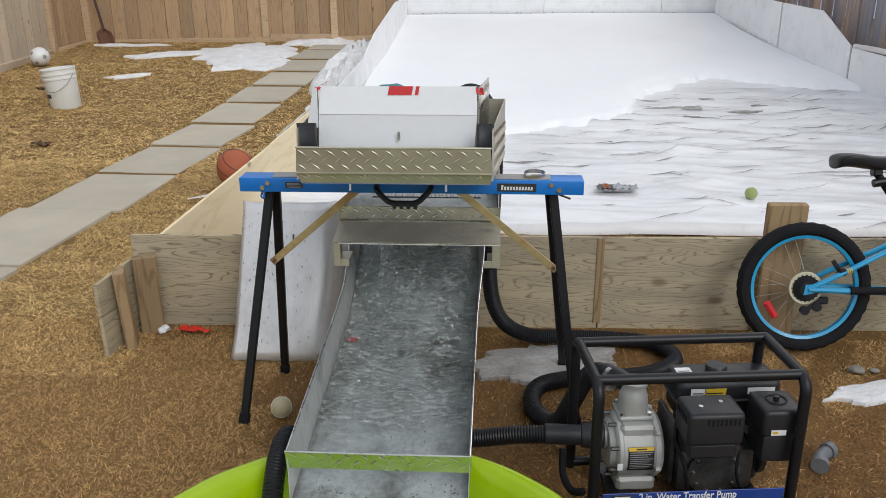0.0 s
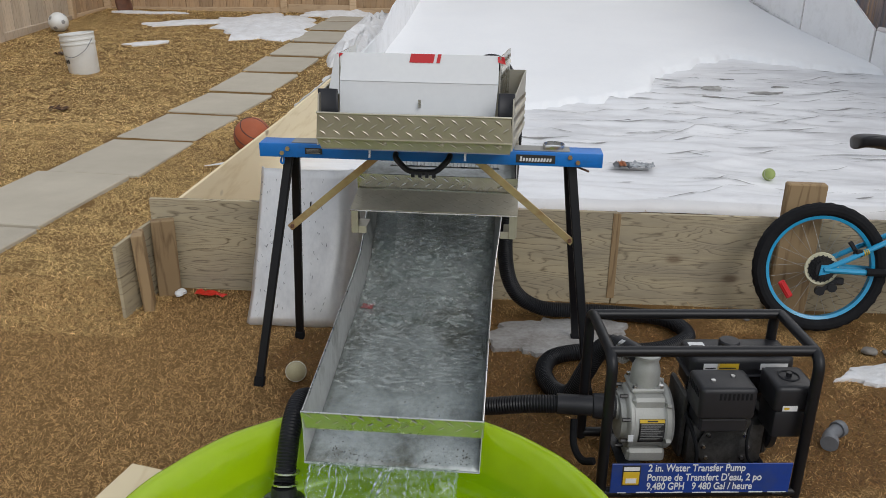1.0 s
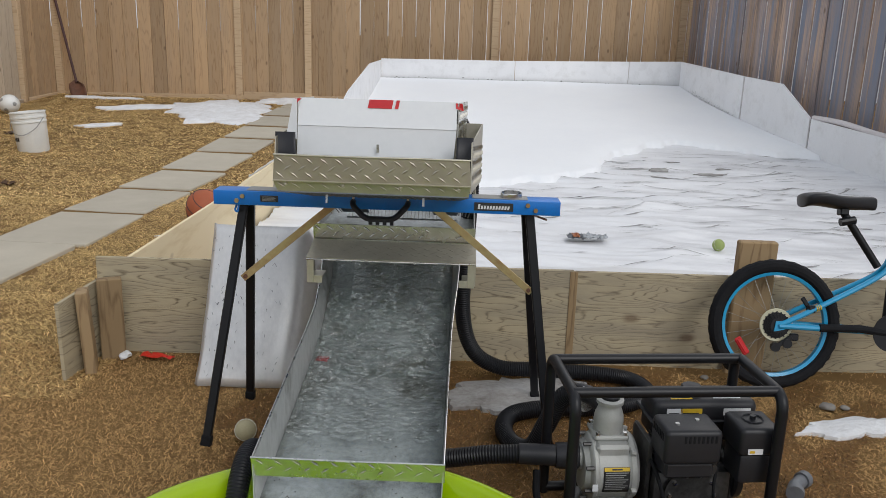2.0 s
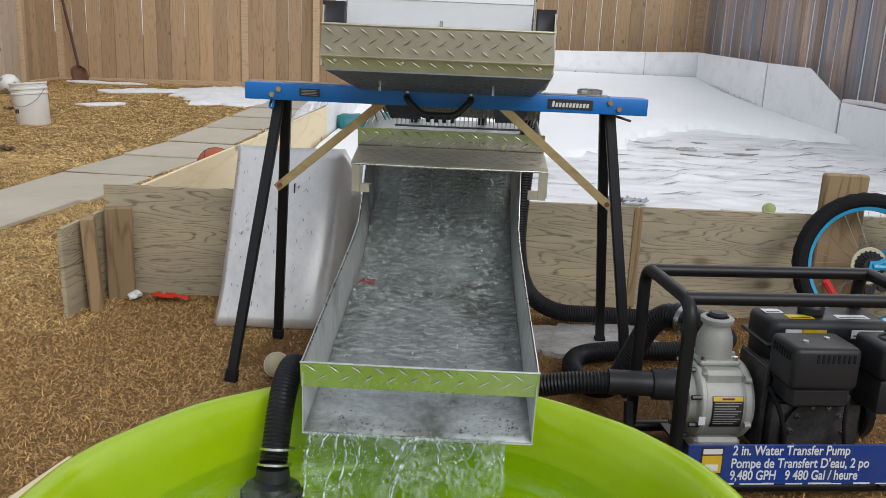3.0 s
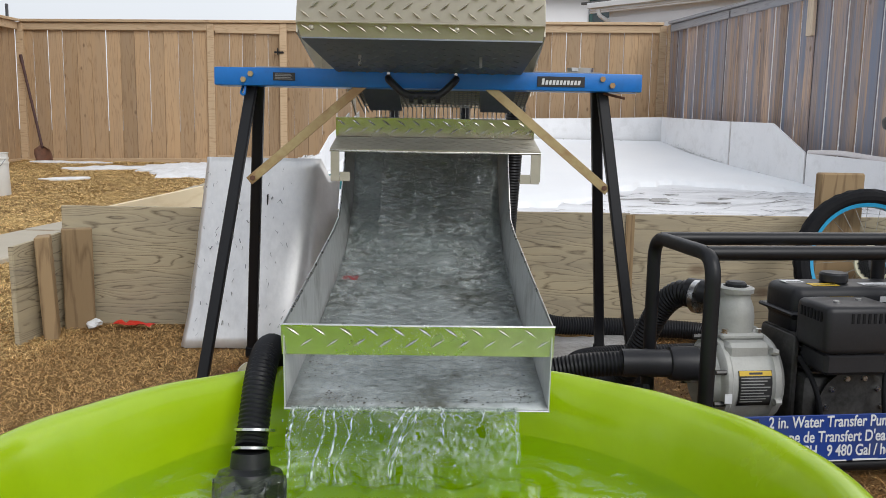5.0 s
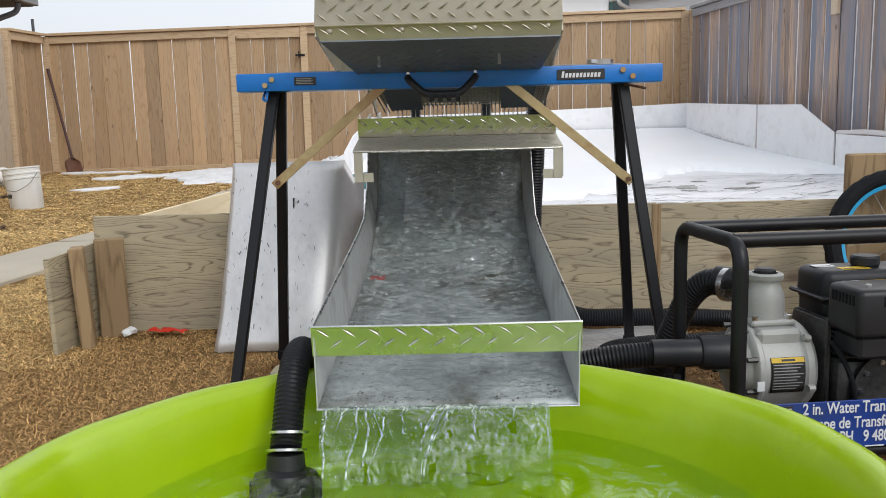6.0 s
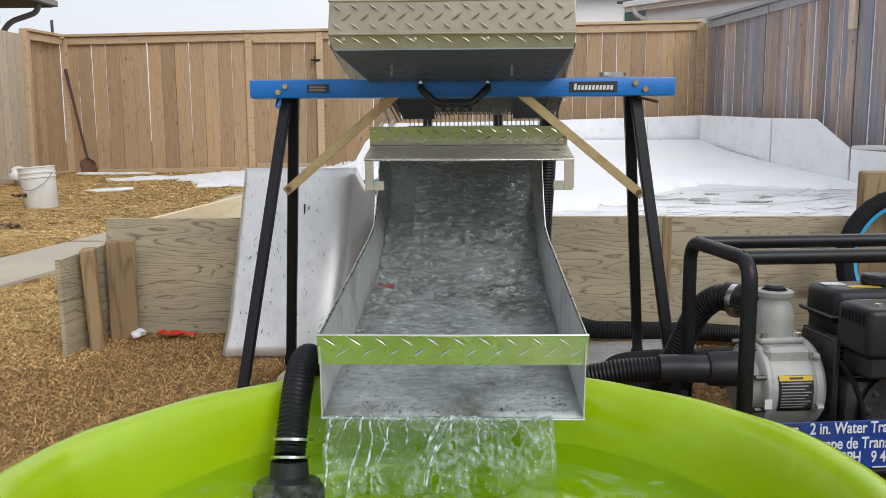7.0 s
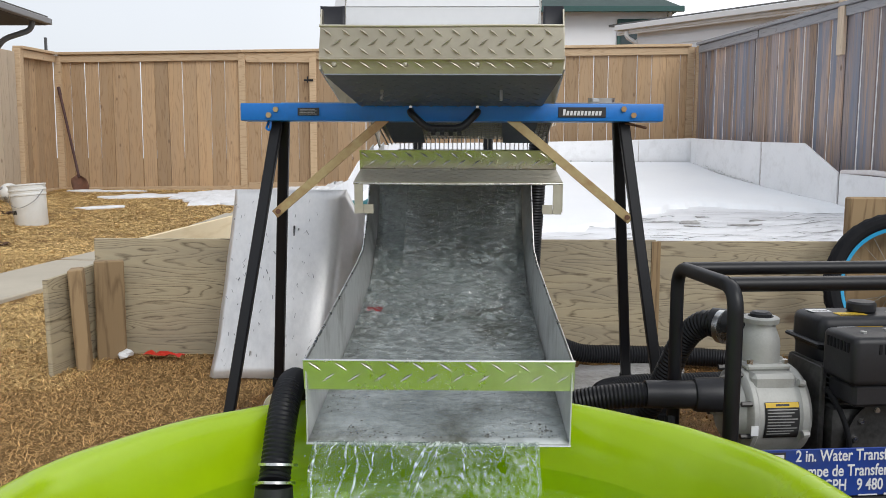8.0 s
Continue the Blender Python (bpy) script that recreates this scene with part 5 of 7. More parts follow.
# ---- discharge hose ----
dis = thing("discharge_hose", (0.6, 2.4, 0.0), "black ribbed discharge hose looped on the grass up to the hopper", "hose")
bm = bmesh.new()
sweep(bm, curve_points([(0.556, 1.868, 0.278), (0.530, 1.900, 0.276), (0.500, 1.932, 0.235), (0.472, 1.962, 0.15), (0.44, 2.00, 0.06), (0.395, 2.06, 0.034), (0.37, 2.16, 0.032), (0.40, 2.26, 0.032), (0.50, 2.31, 0.033), (0.63, 2.32, 0.035), (0.77, 2.36, 0.034), (0.865, 2.46, 0.034), (0.82, 2.575, 0.034), (0.68, 2.61, 0.036), (0.50, 2.61, 0.04), (0.365, 2.60, 0.05), (0.272, 2.585, 0.12), (0.234, 2.57, 0.27), (0.240, 2.545, 0.52), (0.246, 2.53, 0.70), (0.238, 2.51, 0.83), (0.20, 2.48, 0.915), (0.155, 2.42, 0.935), (0.13, 2.35, 0.90)], 0.0040), 0.0252, 16, rib=0.0021)
part("hose", bm, M_HOSE, dis)
bm = bmesh.new()
lathe(bm, [(0.0, 0.0), (0.036, 0.0), (0.036, 0.05), (0.030, 0.055), (0.0, 0.055)], 20, Matrix.Translation((0.13, 2.335, 0.845)) @ Matrix.Rotation(radians(12), 4, "Y"))
part("spout", bm, M_BLACKPL, dis, "black outlet spout")

# ---- pump ----
pump = thing("water_pump", (0.72, 1.74, 0), "petrol water pump in a black tube frame standing on grass", "pump")
for x in (0.484, 0.968):
    bm = bmesh.new()
    sweep(bm, rounded([(x, 1.622, 0.012), (x, 1.622, 0.399), (x, 1.882, 0.399), (x, 1.882, 0.012)], 0.045, 8), 0.0132, 14)
    part("frame_hoop", bm, M_BLACKSTEEL, pump)
for y in (1.652, 1.852):
    bm = bmesh.new()
    rod(bm, (0.484, y, 0.399), (0.968, y, 0.399), 0.0130, 14)
    part("frame_rail", bm, M_BLACKSTEEL, pump)
for y in (1.622, 1.882):
    bm = bmesh.new()
    rod(bm, (0.482, y, 0.026), (0.962, y, 0.026), 0.013, 14)
    part("frame_rail", bm, M_BLACKSTEEL, pump)
for x in (0.58, 0.90):
    part("base_plate", boxed((x - 0.03, 1.622, 0.03), (x + 0.03, 1.882, 0.036), 0.001), M_BLACKSTEEL, pump)
bm = bmesh.new()
sweep(bm, curve_points([(0.482, 1.70, 0.06), (0.455, 1.72, 0.05), (0.44, 1.76, 0.07), (0.445, 1.80, 0.12)], 0.01), 0.010, 8)
part("drain_tube", bm, M_RUBBER, pump)
sign = part("sign_plate", boxed((0.512, 1.606, 0.014), (0.950, 1.6095, 0.098), 0.001), M_SIGNBLUE, pump, "blue printed plate with white lettering")
for words, z, w in (("2 in. Water Transfer Pump", 0.0770, 0.235), ("Pompe de Transfert D'eau, 2 po", 0.0500, 0.278), ("9,480 GPH   9 480 Gal / heure", 0.0245, 0.258)):
    label_text(words, 0.0205, (0.600, 1.6058, z), sign, M_WHITE, width=w, bold=0.0004)
part("emblem", boxed((0.538, 1.6052, 0.036), (0.582, 1.6060, 0.094), 0.0003), M_DARKPRINT, sign, "black and yellow emblem")
part("emblem", boxed((0.5405, 1.6044, 0.040), (0.5795, 1.6052, 0.076), 0.0003), M_YELLOW, sign)
part("emblem", boxed((0.547, 1.6036, 0.044), (0.573, 1.6044, 0.058), 0.0003), M_WHITE, sign)
part("emblem", boxed((0.541, 1.6044, 0.079), (0.579, 1.6052, 0.090), 0.0003), M_WHITE, sign)
for i in range(9):
    x = 0.53 + i * 0.046
    part("worn_edge", boxed((x, 1.6052, 0.0145), (x + 0.022 + 0.012 * (i % 3), 1.6060, 0.0165 + 0.0012 * (i % 2))), M_WHITE, sign)
# volute
VC = (1.748, 0.142)
bm = bmesh.new()
lathe(bm, [(0.0, 0.0), (0.060, 0.0), (0.068, 0.012), (0.080, 0.016), (0.083, 0.02), (0.083, 0.028), (0.0805, 0.031), (0.080, 0.10), (0.0815, 0.106), (0.086, 0.11), (0.086, 0.122), (0.080, 0.13), (0.0, 0.13)], 40, Matrix.Translation((0.540, *VC)) @ AX_X)
box(bm, (0.565, 1.69, 0.19), (0.652, 1.79, 0.222), 0.008)
box(bm, (0.56, 1.685, 0.036), (0.66, 1.80, 0.075), 0.008)
vol = part("volute", bm, M_CAST, pump, "grey cast aluminium pump casing")
for k in range(8):
    a = 2 * math.pi * (k + 0.5) / 8
    bm = bmesh.new()
    rod(bm, (0.537, VC[0] + 0.079 * math.cos(a), VC[1] + 0.079 * math.sin(a)), (0.557, VC[0] + 0.079 * math.cos(a), VC[1] + 0.079 * math.sin(a)), 0.005, 6)
    part("bolt", bm, M_ENGINE, vol)
for k in range(6):
    a = 2 * math.pi * (k + 0.25) / 6
    bm = bmesh.new()
    rod(bm, (0.648, VC[0] + 0.090 * math.cos(a), VC[1] + 0.094 * math.sin(a)), (0.660, VC[0] + 0.090 * math.cos(a), VC[1] + 0.090 * math.sin(a)), 0.007, 8)
    part("lug", bm, M_CAST, vol)
bm = bmesh.new()
lathe(bm, [(0.032, 0), (0.032, 0.03), (0.026, 0.03)], 20, Matrix.Translation((0.512, 1.748, 0.164)) @ AX_X)
part("inlet_port", bm, M_CAST, vol)
bm = bmesh.new()
box(bm, (0.563, 1.697, 0.222), (0.650, 1.783, 0.234), 0.004)
box(bm, (0.567, 1.701, 0.160), (0.646, 1.779, 0.221), 0.006)
lathe(bm, [(0.037, 0.0), (0.0375, 0.030), (0.0355, 0.046), (0.031, 0.059), (0.028, 0.066), (0.0275, 0.074), (0.0335, 0.075), (0.0345, 0.084), (0.030, 0.087), (0.0235, 0.087), (0.0235, 0.07)], 28, Matrix.Translation((0.6065, 1.74, 0.232)))
neck = part("discharge_neck", bm, M_CAST, pump, "cast discharge neck with flange")
bm = bmesh.new()
lathe(bm, [(0.0, 0.083), (0.020, 0.083), (0.021, 0.092), (0.016, 0.096), (0, 0.096)], 8, Matrix.Translation((0.6065, 1.74, 0.232)))
part("plug", bm, M_BLACKPL, neck, "black filler plug")
for dx, dy in ((-0.034, -0.034), (0.034, -0.034), (-0.034, 0.034), (0.034, 0.034)):
    bm = bmesh.new()
    rod(bm, (0.6065 + dx, 1.74 + dy, 0.232), (0.6065 + dx, 1.74 + dy, 0.242), 0.006, 6)
    part("bolt", bm, M_BRIGHT, neck)
bm = bmesh.new()
sweep(bm, curve_points([(0.60, 1.765, 0.285), (0.585, 1.80, 0.292), (0.555, 1.84, 0.292)], 0.008), 0.024, 16)
part("hose_elbow", bm, M_BLACKPL, pump)
bm = bmesh.new()
d = Vector((-0.5, 0.66, 0)).normalized()
q = d.to_track_quat("Z", "Y").to_matrix().to_4x4()
q.translation = Vector((0.5565, 1.868, 0.278))
lathe(bm, [(0.032, -0.012), (0.0345, -0.012), (0.0345, 0.0), (0.032, 0.0)], 24, q)
part("clamp_band", bm, M_BRIGHT, dis, "bright steel clamp band")
lab = bmesh.new()
rows = []
for i in range(7):
    a = radians(-24 + 48 * i / 6)
    rows.append([lab.verts.new((x, VC[0] - 0.0815 * math.cos(a), VC[1] + 0.0 + 0.0815 * math.sin(a))) for x in (0.580, 0.645)])
for p, r in zip(rows, rows[1:]):
    lab.faces.new((p[0], p[1], r[1], r[0]))
cl = part("caution_label", lab, M_DARKPRINT, vol, "black caution label with yellow head")
cl.modifiers.new("gauge", "SOLIDIFY").thickness = 0.0006


def on_drum(bm, x0, x1, a0, a1, r=0.0824):
    rr = [[bm.verts.new((x, VC[0] - r * math.cos(a), VC[1] + r * math.sin(a))) for x in (x0, x1)] for a in (radians(a0), radians((a0 + a1) / 2), radians(a1))]
    for p, q2 in zip(rr, rr[1:]):
        bm.faces.new((p[0], p[1], q2[1], q2[0]))


bm = bmesh.new()
on_drum(bm, 0.581, 0.644, 17, 23.5)
part("label_head", bm, M_YELLOW, cl)
for i in range(9):
    bm = bmesh.new()
    on_drum(bm, 0.584, 0.641 - 0.006 * (i % 3), 13.5 - i * 4, 15 - i * 4)
    part("print_bar", bm, M_GREYPRINT, cl)
bm = bmesh.new()
on_drum(bm, 0.600, 0.626, 18.8, 21.5, 0.0830)
part("print_bar", bm, M_DARKPRINT, cl)
bm = bmesh.new()
box(bm, (0.5525, 1.6635, 0.116), (0.566, 1.665, 0.134))
part("sticker", bm, M_WHITE, vol, "small white sticker")
# engine
bm = bmesh.new()
box(bm, (0.688, 1.69, 0.05), (0.706, 1.815, 0.235), 0.012, seg=2)
box(bm, (0.706, 1.675, 0.04), (0.905, 1.83, 0.16), 0.016, seg=2)
box(bm, (0.905, 1.70, 0.05), (0.93, 1.82, 0.17), 0.01)
lathe(bm, [(0.062, 0), (0.066, 0.012), (0.07, 0.014), (0.0, 0.014)], 30, Matrix.Translation((0.80, 1.676, 0.105)) @ Matrix.Rotation(radians(90), 4, "X"))
box(bm, (0.73, 1.69, 0.16), (0.84, 1.76, 0.235), 0.006)
crank = part("crankcase", bm, M_ENGINE, pump, "grimy metal engine block with fins")
for k in range(7):
    part("fin", boxed((0.716, 1.672, 0.165 + k * 0.0095), (0.85, 1.77, 0.1695 + k * 0.0095), 0.001), M_ENGINE, crank)
for k in range(10):
    a = 2 * math.pi * k / 10
    bm = bmesh.new()
    rod(bm, (0.80 + 0.056 * math.cos(a), 1.664, 0.105 + 0.056 * math.sin(a)), (0.80 + 0.056 * math.cos(a), 1.657, 0.105 + 0.056 * math.sin(a)), 0.005, 6)
    part("bolt", bm, M_BRIGHT, crank)
bm = bmesh.new()
sweep(bm, curve_points([(0.70, 1.68, 0.20), (0.715, 1.655, 0.16), (0.73, 1.65, 0.11), (0.735, 1.655, 0.06)], 0.008), 0.005, 8)
part("cable", bm, M_RUBBER, pump)
bm = bmesh.new()
sweep(bm, curve_points([(0.86, 1.66, 0.19), (0.85, 1.645, 0.14), (0.86, 1.65, 0.09), (0.88, 1.66, 0.06)], 0.008), 0.004, 8)
part("cable", bm, M_RUBBER, pump)
bm = bmesh.new()
box(bm, (0.692, 1.758, 0.206), (0.951, 1.865, 0.275), 0.016, seg=3)
box(bm, (0.688, 1.755, 0.246), (0.955, 1.868, 0.318), 0.018, seg=3)
box(bm, (0.680, 1.748, 0.262), (0.963, 1.875, 0.270), 0.003)
bmesh.ops.transform(bm, matrix=Matrix.Translation((0, 0, 0.006)), verts=bm.verts)
tank = part("fuel_tank", bm, M_BLACKPL, pump, "black fuel tank with warning stickers")
bm = bmesh.new()
lathe(bm, [(0.024, 0.0), (0.027, 0.004), (0.027, 0.017), (0.024, 0.021), (0.0, 0.022)], 20, Matrix.Translation((0.80, 1.81, 0.324)))
part("fuel_cap", bm, M_BLACKPL, tank)
for x0, x1, mm_, yy in ((0.735, 0.79, M_YELLOW, 1.772), (0.845, 0.915, M_WHITE, 1.775), (0.70, 0.74, M_WHITE, 1.81)):
    stk = part("sticker", boxed((x0, yy, 0.3242), (x1, yy + 0.026, 0.3250)), mm_, tank, "printed warning sticker")
    part("print_bar", boxed((x0 + 0.004, yy + 0.004, 0.3250), (x1 - 0.006, yy + 0.008, 0.3254)), M_DARKPRINT, stk)
    stk = part("sticker", boxed((x0 + 0.02, 1.7542, 0.288), (x1 + 0.02, 1.7550, 0.306)), mm_, tank, "printed warning sticker")
    part("print_bar", boxed((x0 + 0.025, 1.7536, 0.292), (x1 + 0.012, 1.7542, 0.295)), M_DARKPRINT, stk)
bm = bmesh.new()
box(bm, (0.690, 1.640, 0.205), (0.828, 1.742, 0.292), 0.012, seg=3)
box(bm, (0.70, 1.650, 0.165), (0.818, 1.735, 0.206), 0.006)
muf = part("muffler_cover", bm, M_BLACKPL, pump, "black vented muffler cover")
for k in range(8):
    x = 0.735 + k * 0.0105
    part("vent_slot", boxed((x, 1.6388, 0.262), (x + 0.0055, 1.6402, 0.280), 0.0004), M_RUBBER, muf)
for k in range(7):
    y = 1.655 + k * 0.0105
    part("vent_slot", boxed((0.6888, y, 0.262), (0.6902, y + 0.0055, 0.280), 0.0004), M_RUBBER, muf)
for x, y in ((0.73, 1.68), (0.785, 1.70)):
    bm = bmesh.new()
    rod(bm, (x, y, 0.291), (x, y, 0.295), 0.006, 6)
    part("bolt", bm, M_BRIGHT, muf)
bm = bmesh.new()
box(bm, (0.848, 1.645, 0.225), (0.948, 1.752, 0.296), 0.012, seg=3)
box(bm, (0.855, 1.652, 0.15), (0.942, 1.745, 0.226), 0.01, seg=2)
air = part("air_cleaner", bm, M_BLACKPL, pump, "black air cleaner with a round knob")
bm = bmesh.new()
lathe(bm, [(0.024, 0.0), (0.026, 0.002), (0.024, 0.004), (0.022, 0.002), (0.022, 0.0)], 24, Matrix.Translation((0.897, 1.70, 0.2955)))
rod(bm, (0.897, 1.70, 0.295), (0.897, 1.70, 0.306), 0.007, 10)
part("knob", bm, M_BLACKPL, air)
stk = part("sticker", boxed((0.868, 1.6436, 0.232), (0.904, 1.6450, 0.246)), M_WHITE, air, "white warning sticker")
part("print_bar", boxed((0.872, 1.6430, 0.236), (0.884, 1.6436, 0.242)), M_YELLOW, stk)
bm = bmesh.new()
lathe(bm, [(0.0, 0.0), (0.07, 0.0), (0.075, 0.006), (0.075, 0.02), (0.0, 0.02)], 28, Matrix.Translation((0.928, 1.76, 0.125)) @ AX_X)
part("recoil_cover", bm, M_BLACKPL, pump)
bm = bmesh.new()
box(bm, (0.83, 1.645, 0.17), (0.855, 1.70, 0.215), 0.004)
rod(bm, (0.842, 1.64, 0.19), (0.842, 1.66, 0.19), 0.012, 10)
part("carburettor", bm, M_ENGINE, pump)

SETTLE = {"volute": (0.013, 0.048, -0.006), "discharge_neck": (0.015, 0.068, -0.006), "hose_elbow": (0.013, 0.06, -0.003), "fuel_tank": (0.038, 0.022, -0.010),
          "muffler_cover": (0.016, -0.004, 0.014), "air_cleaner": (0.040, -0.006, 0.012), "crankcase": (0.010, 0.035, 0), "recoil_cover": (0, 0.03, 0),
          "carburettor": (0, 0.03, 0), "cable": (0, 0.025, 0), "sign_plate": (-0.012, -0.010, 0.028)}
for o in pump.children:
    if o.name.split(".")[0] in SETTLE:
        o.location += Vector(SETTLE[o.name.split(".")[0]])
for x in (0.53, 0.90):
    part("sign_bracket", boxed((x, 1.600, 0.03), (x + 0.025, 1.625, 0.036), 0.0008), M_BLACKSTEEL, pump)
pump.matrix_basis = Matrix.Translation((0.713, 1.74, 0)) @ Matrix.Rotation(radians(6.5), 4, "Z")

# ---- leaning aluminium sheet ----
al = thing("metal_sheet", (-0.5, 2.5, 0), "scuffed bent aluminium sheet leaning on the plywood board", "metal sheet")
bm = bmesh.new()
cols = [(-0.672, 0.018), (-0.655, 0.0), (-0.60, -0.004), (-0.50, -0.006), (-0.42, -0.004), (-0.385, 0.0), (-0.362, 0.008), (-0.345, 0.026), (-0.325, 0.06), (-0.295, 0.10)]
rows = []
for j in range(18):
    v = j / 17
    row = []
    for x, back in cols:
        zz = 0.517 * v
        y = 2.455 + 0.20 * v ** 1.15 - 0.012 * max(0, 1 - v * 4) ** 2 * (x < -0.64) + back
        zz *= 1 - (0.10 if back > 0.05 else 0) * v
        row.append(bm.verts.new((x + 0.004 + 0.026 * (1 - (1 - v) ** 2) + 0.004 * noise.noise(Vector((x * 4, v * 5, 0))), y + 0.004 * noise.noise(Vector((x * 5, v * 4, 3))), zz)))
    rows.append(row)
for a, b in zip(rows, rows[1:]):
    for i in range(len(cols) - 1):
        bm.faces.new((a[i], a[i + 1], b[i + 1], b[i]))
ash = part("sheet", bm, M_ALU, al, sharp=50)
ash.modifiers.new("gauge", "SOLIDIFY").thickness = 0.0025
rnd = random.Random(11)
for k in range(95):
    x, v = rnd.uniform(-0.64, -0.385), rnd.uniform(0.06, 0.95)
    y = 2.455 + 0.20 * v ** 1.15 - 0.0115
    bm = bmesh.new()
    box(bm, (-0.0005, -0.0004, -rnd.uniform(0.001, 0.010)), (rnd.uniform(0.0002, 0.0012) * rnd.choice((0.5, 1, 2.2)), 0.0004, rnd.uniform(0.001, 0.005)), 0, Matrix.Translation((x, y, 0.517 * v)) @ Matrix.Rotation(radians(-22), 4, "X") @ Matrix.Rotation(rnd.uniform(-0.7, 0.7), 4, "Y"))
    part("scuff", bm, M_GREYPRINT if k % 3 else M_PVC, al)
part("slot", boxed((-0.455, 2.59, 0.372), (-0.452, 2.605, 0.415)), M_DARKPRINT, al)

# ---- corner brace of the board ----
cb = thing("board_corner_brace", (-1.06, 2.6, 0), "plywood offcut with two upright wooden studs", "brace")
bm = bmesh.new()
sheet(bm, (-1.118, 2.445, -0.01), (-1.092, 2.726, -0.01), (-1.092, 2.726, 0.288), (-1.124, 2.445, 0.272), 0.013)
part("panel", bm, M_PLYOLD, cb)
bm = bmesh.new()
box(bm, (-0.019, -0.042, -0.01), (0.019, 0.042, 0.292), 0.003, Matrix.Translation((-1.062, 2.545, 0)) @ Matrix.Rotation(radians(-3), 4, "Y") @ Matrix.Rotation(radians(20), 4, "Z"))
part("stud", bm, M_STUD, cb)
bm = bmesh.new()
box(bm, (-0.042, -0.019, -0.01), (0.042, 0.019, 0.300), 0.003, Matrix.Translation((-1.035, 2.668, 0)) @ Matrix.Rotation(radians(25), 4, "Z"))
part("stud", bm, M_STUD, cb)

# ---- stake ----
st = thing("wooden_stake", (1.28, 2.776, 0), "thick brown plank stake against the plywood board", "stake")
part("plank", boxed((1.214, 2.757, -0.05), (1.352, 2.795, 0.498), 0.005), M_STUD, st)


# ---- bicycle ----
bike = thing("bicycle", (1.35, 2.64, 0), "blue and black child's bicycle parked against the board", "bicycle")
BC = Vector((1.352, 2.628, 0.226))


def bike_wheel(c, name="rear_wheel"):
    bm = bmesh.new()
    R, r = 0.2025, 0.0225
    n = 72
    rows = []
    for i in range(n):
        a = 2 * math.pi * i / n
        row = []
        for k in range(12):
            b = 2 * math.pi * k / 12
            knob = 0.0038 if (k in (0, 1, 11) and (i + k) % 2) or (k in (2, 10) and i % 2) else 0.0
            rr = R + (r + knob) * math.cos(b)
            row.append(bm.verts.new((c.x + rr * math.cos(a), c.y + (r + knob) * math.sin(b), c.z + rr * math.sin(a))))
        rows.append(row)
    for i in range(n):
        for k in range(12):
            bm.faces.new((rows[i][k], rows[(i + 1) % n][k], rows[(i + 1) % n][(k + 1) % 12], rows[i][(k + 1) % 12]))
    w = part(name, bm, M_RUBBER, bike, "knobbly black tyre on a blue rim", sharp=20)
    bm = bmesh.new()
    lathe(bm, [(0.172, -0.010), (0.183, -0.013), (0.185, 0.0), (0.183, 0.013), (0.172, 0.010), (0.172, -0.010)], 64, Matrix.Translation(c) @ AX_Y, cap=False)
    part("rim", bm, M_CYAN, w)
    bm = bmesh.new()
    rnd = random.Random(3)
    for k in range(28):
        a = 2 * math.pi * k / 28
        b = a + (0.55 if k % 2 else -0.55)
        s = 0.02 if (k // 2) % 2 else -0.02
        rod(bm, c + Vector((0.022 * math.cos(b), s, 0.022 * math.sin(b))), c + Vector((0.173 * math.cos(a), 0, 0.173 * math.sin(a))), 0.0007, 5)
    part("spokes", bm, M_MESHWIRE, w)
    bm = bmesh.new()
    rod(bm, c + Vector((0, -0.04, 0)), c + Vector((0, 0.04, 0)), 0.016, 14)
    part("hub", bm, M_BLACKSTEEL, w)
    return w


rear = bike_wheel(BC)
bm = bmesh.new()
lathe(bm, [(0.045, 0), (0.058, 0.001), (0.056, 0.004), (0.045, 0.003)], 30, Matrix.Translation(BC + Vector((0, -0.021, 0))) @ Matrix.Rotation(radians(90), 4, "X"))
part("spoke_guard", bm, mat("cloudy_plastic", (0.60, 0.58, 0.42), (0.5, 0.48, 0.34), rough=0.4), rear, "yellowed plastic spoke guard")
for i, r in enumerate((0.045, 0.040, 0.035, 0.030, 0.026)):
    bm = bmesh.new()
    lathe(bm, [(0.01, 0), (r, 0), (r, 0.0022), (0.01, 0.0022)], 26, Matrix.Translation(BC + Vector((0, -0.025 - i * 0.0042, 0))) @ Matrix.Rotation(radians(90), 4, "X"))
    for k in range(20):
        a = 2 * math.pi * k / 20
        box(bm, (r - 0.001, -0.0022, 0.0002), (r + 0.0032, 0.0022, 0.0019), 0, Matrix.Translation(BC + Vector((0, -0.025 - i * 0.0042, 0))) @ Matrix.Rotation(radians(90), 4, "X") @ Matrix.Rotation(a, 4, "Z"))
    part("sprocket", bm, M_BLACKSTEEL, rear)
bm = bmesh.new()
sweep(bm, [BC + Vector((-0.128, -0.016, -0.055)), BC + Vector((-0.098, -0.016, -0.10))], 0.011, 10)
box(bm, (-0.034, -0.004, -0.012), (0.034, 0.004, 0.012), 0.004, Matrix.Translation(BC + Vector((-0.113, -0.02, -0.078))) @ Matrix.Rotation(radians(57), 4, "Y"))
part("reflector", bm, M_RED, rear, "red spoke reflector")
JS = Vector((1.76, 2.628, 0.50))
BB = Vector((1.74, 2.628, 0.215))
HT, HB = Vector((2.13, 2.628, 0.58)), Vector((2.15, 2.628, 0.47))
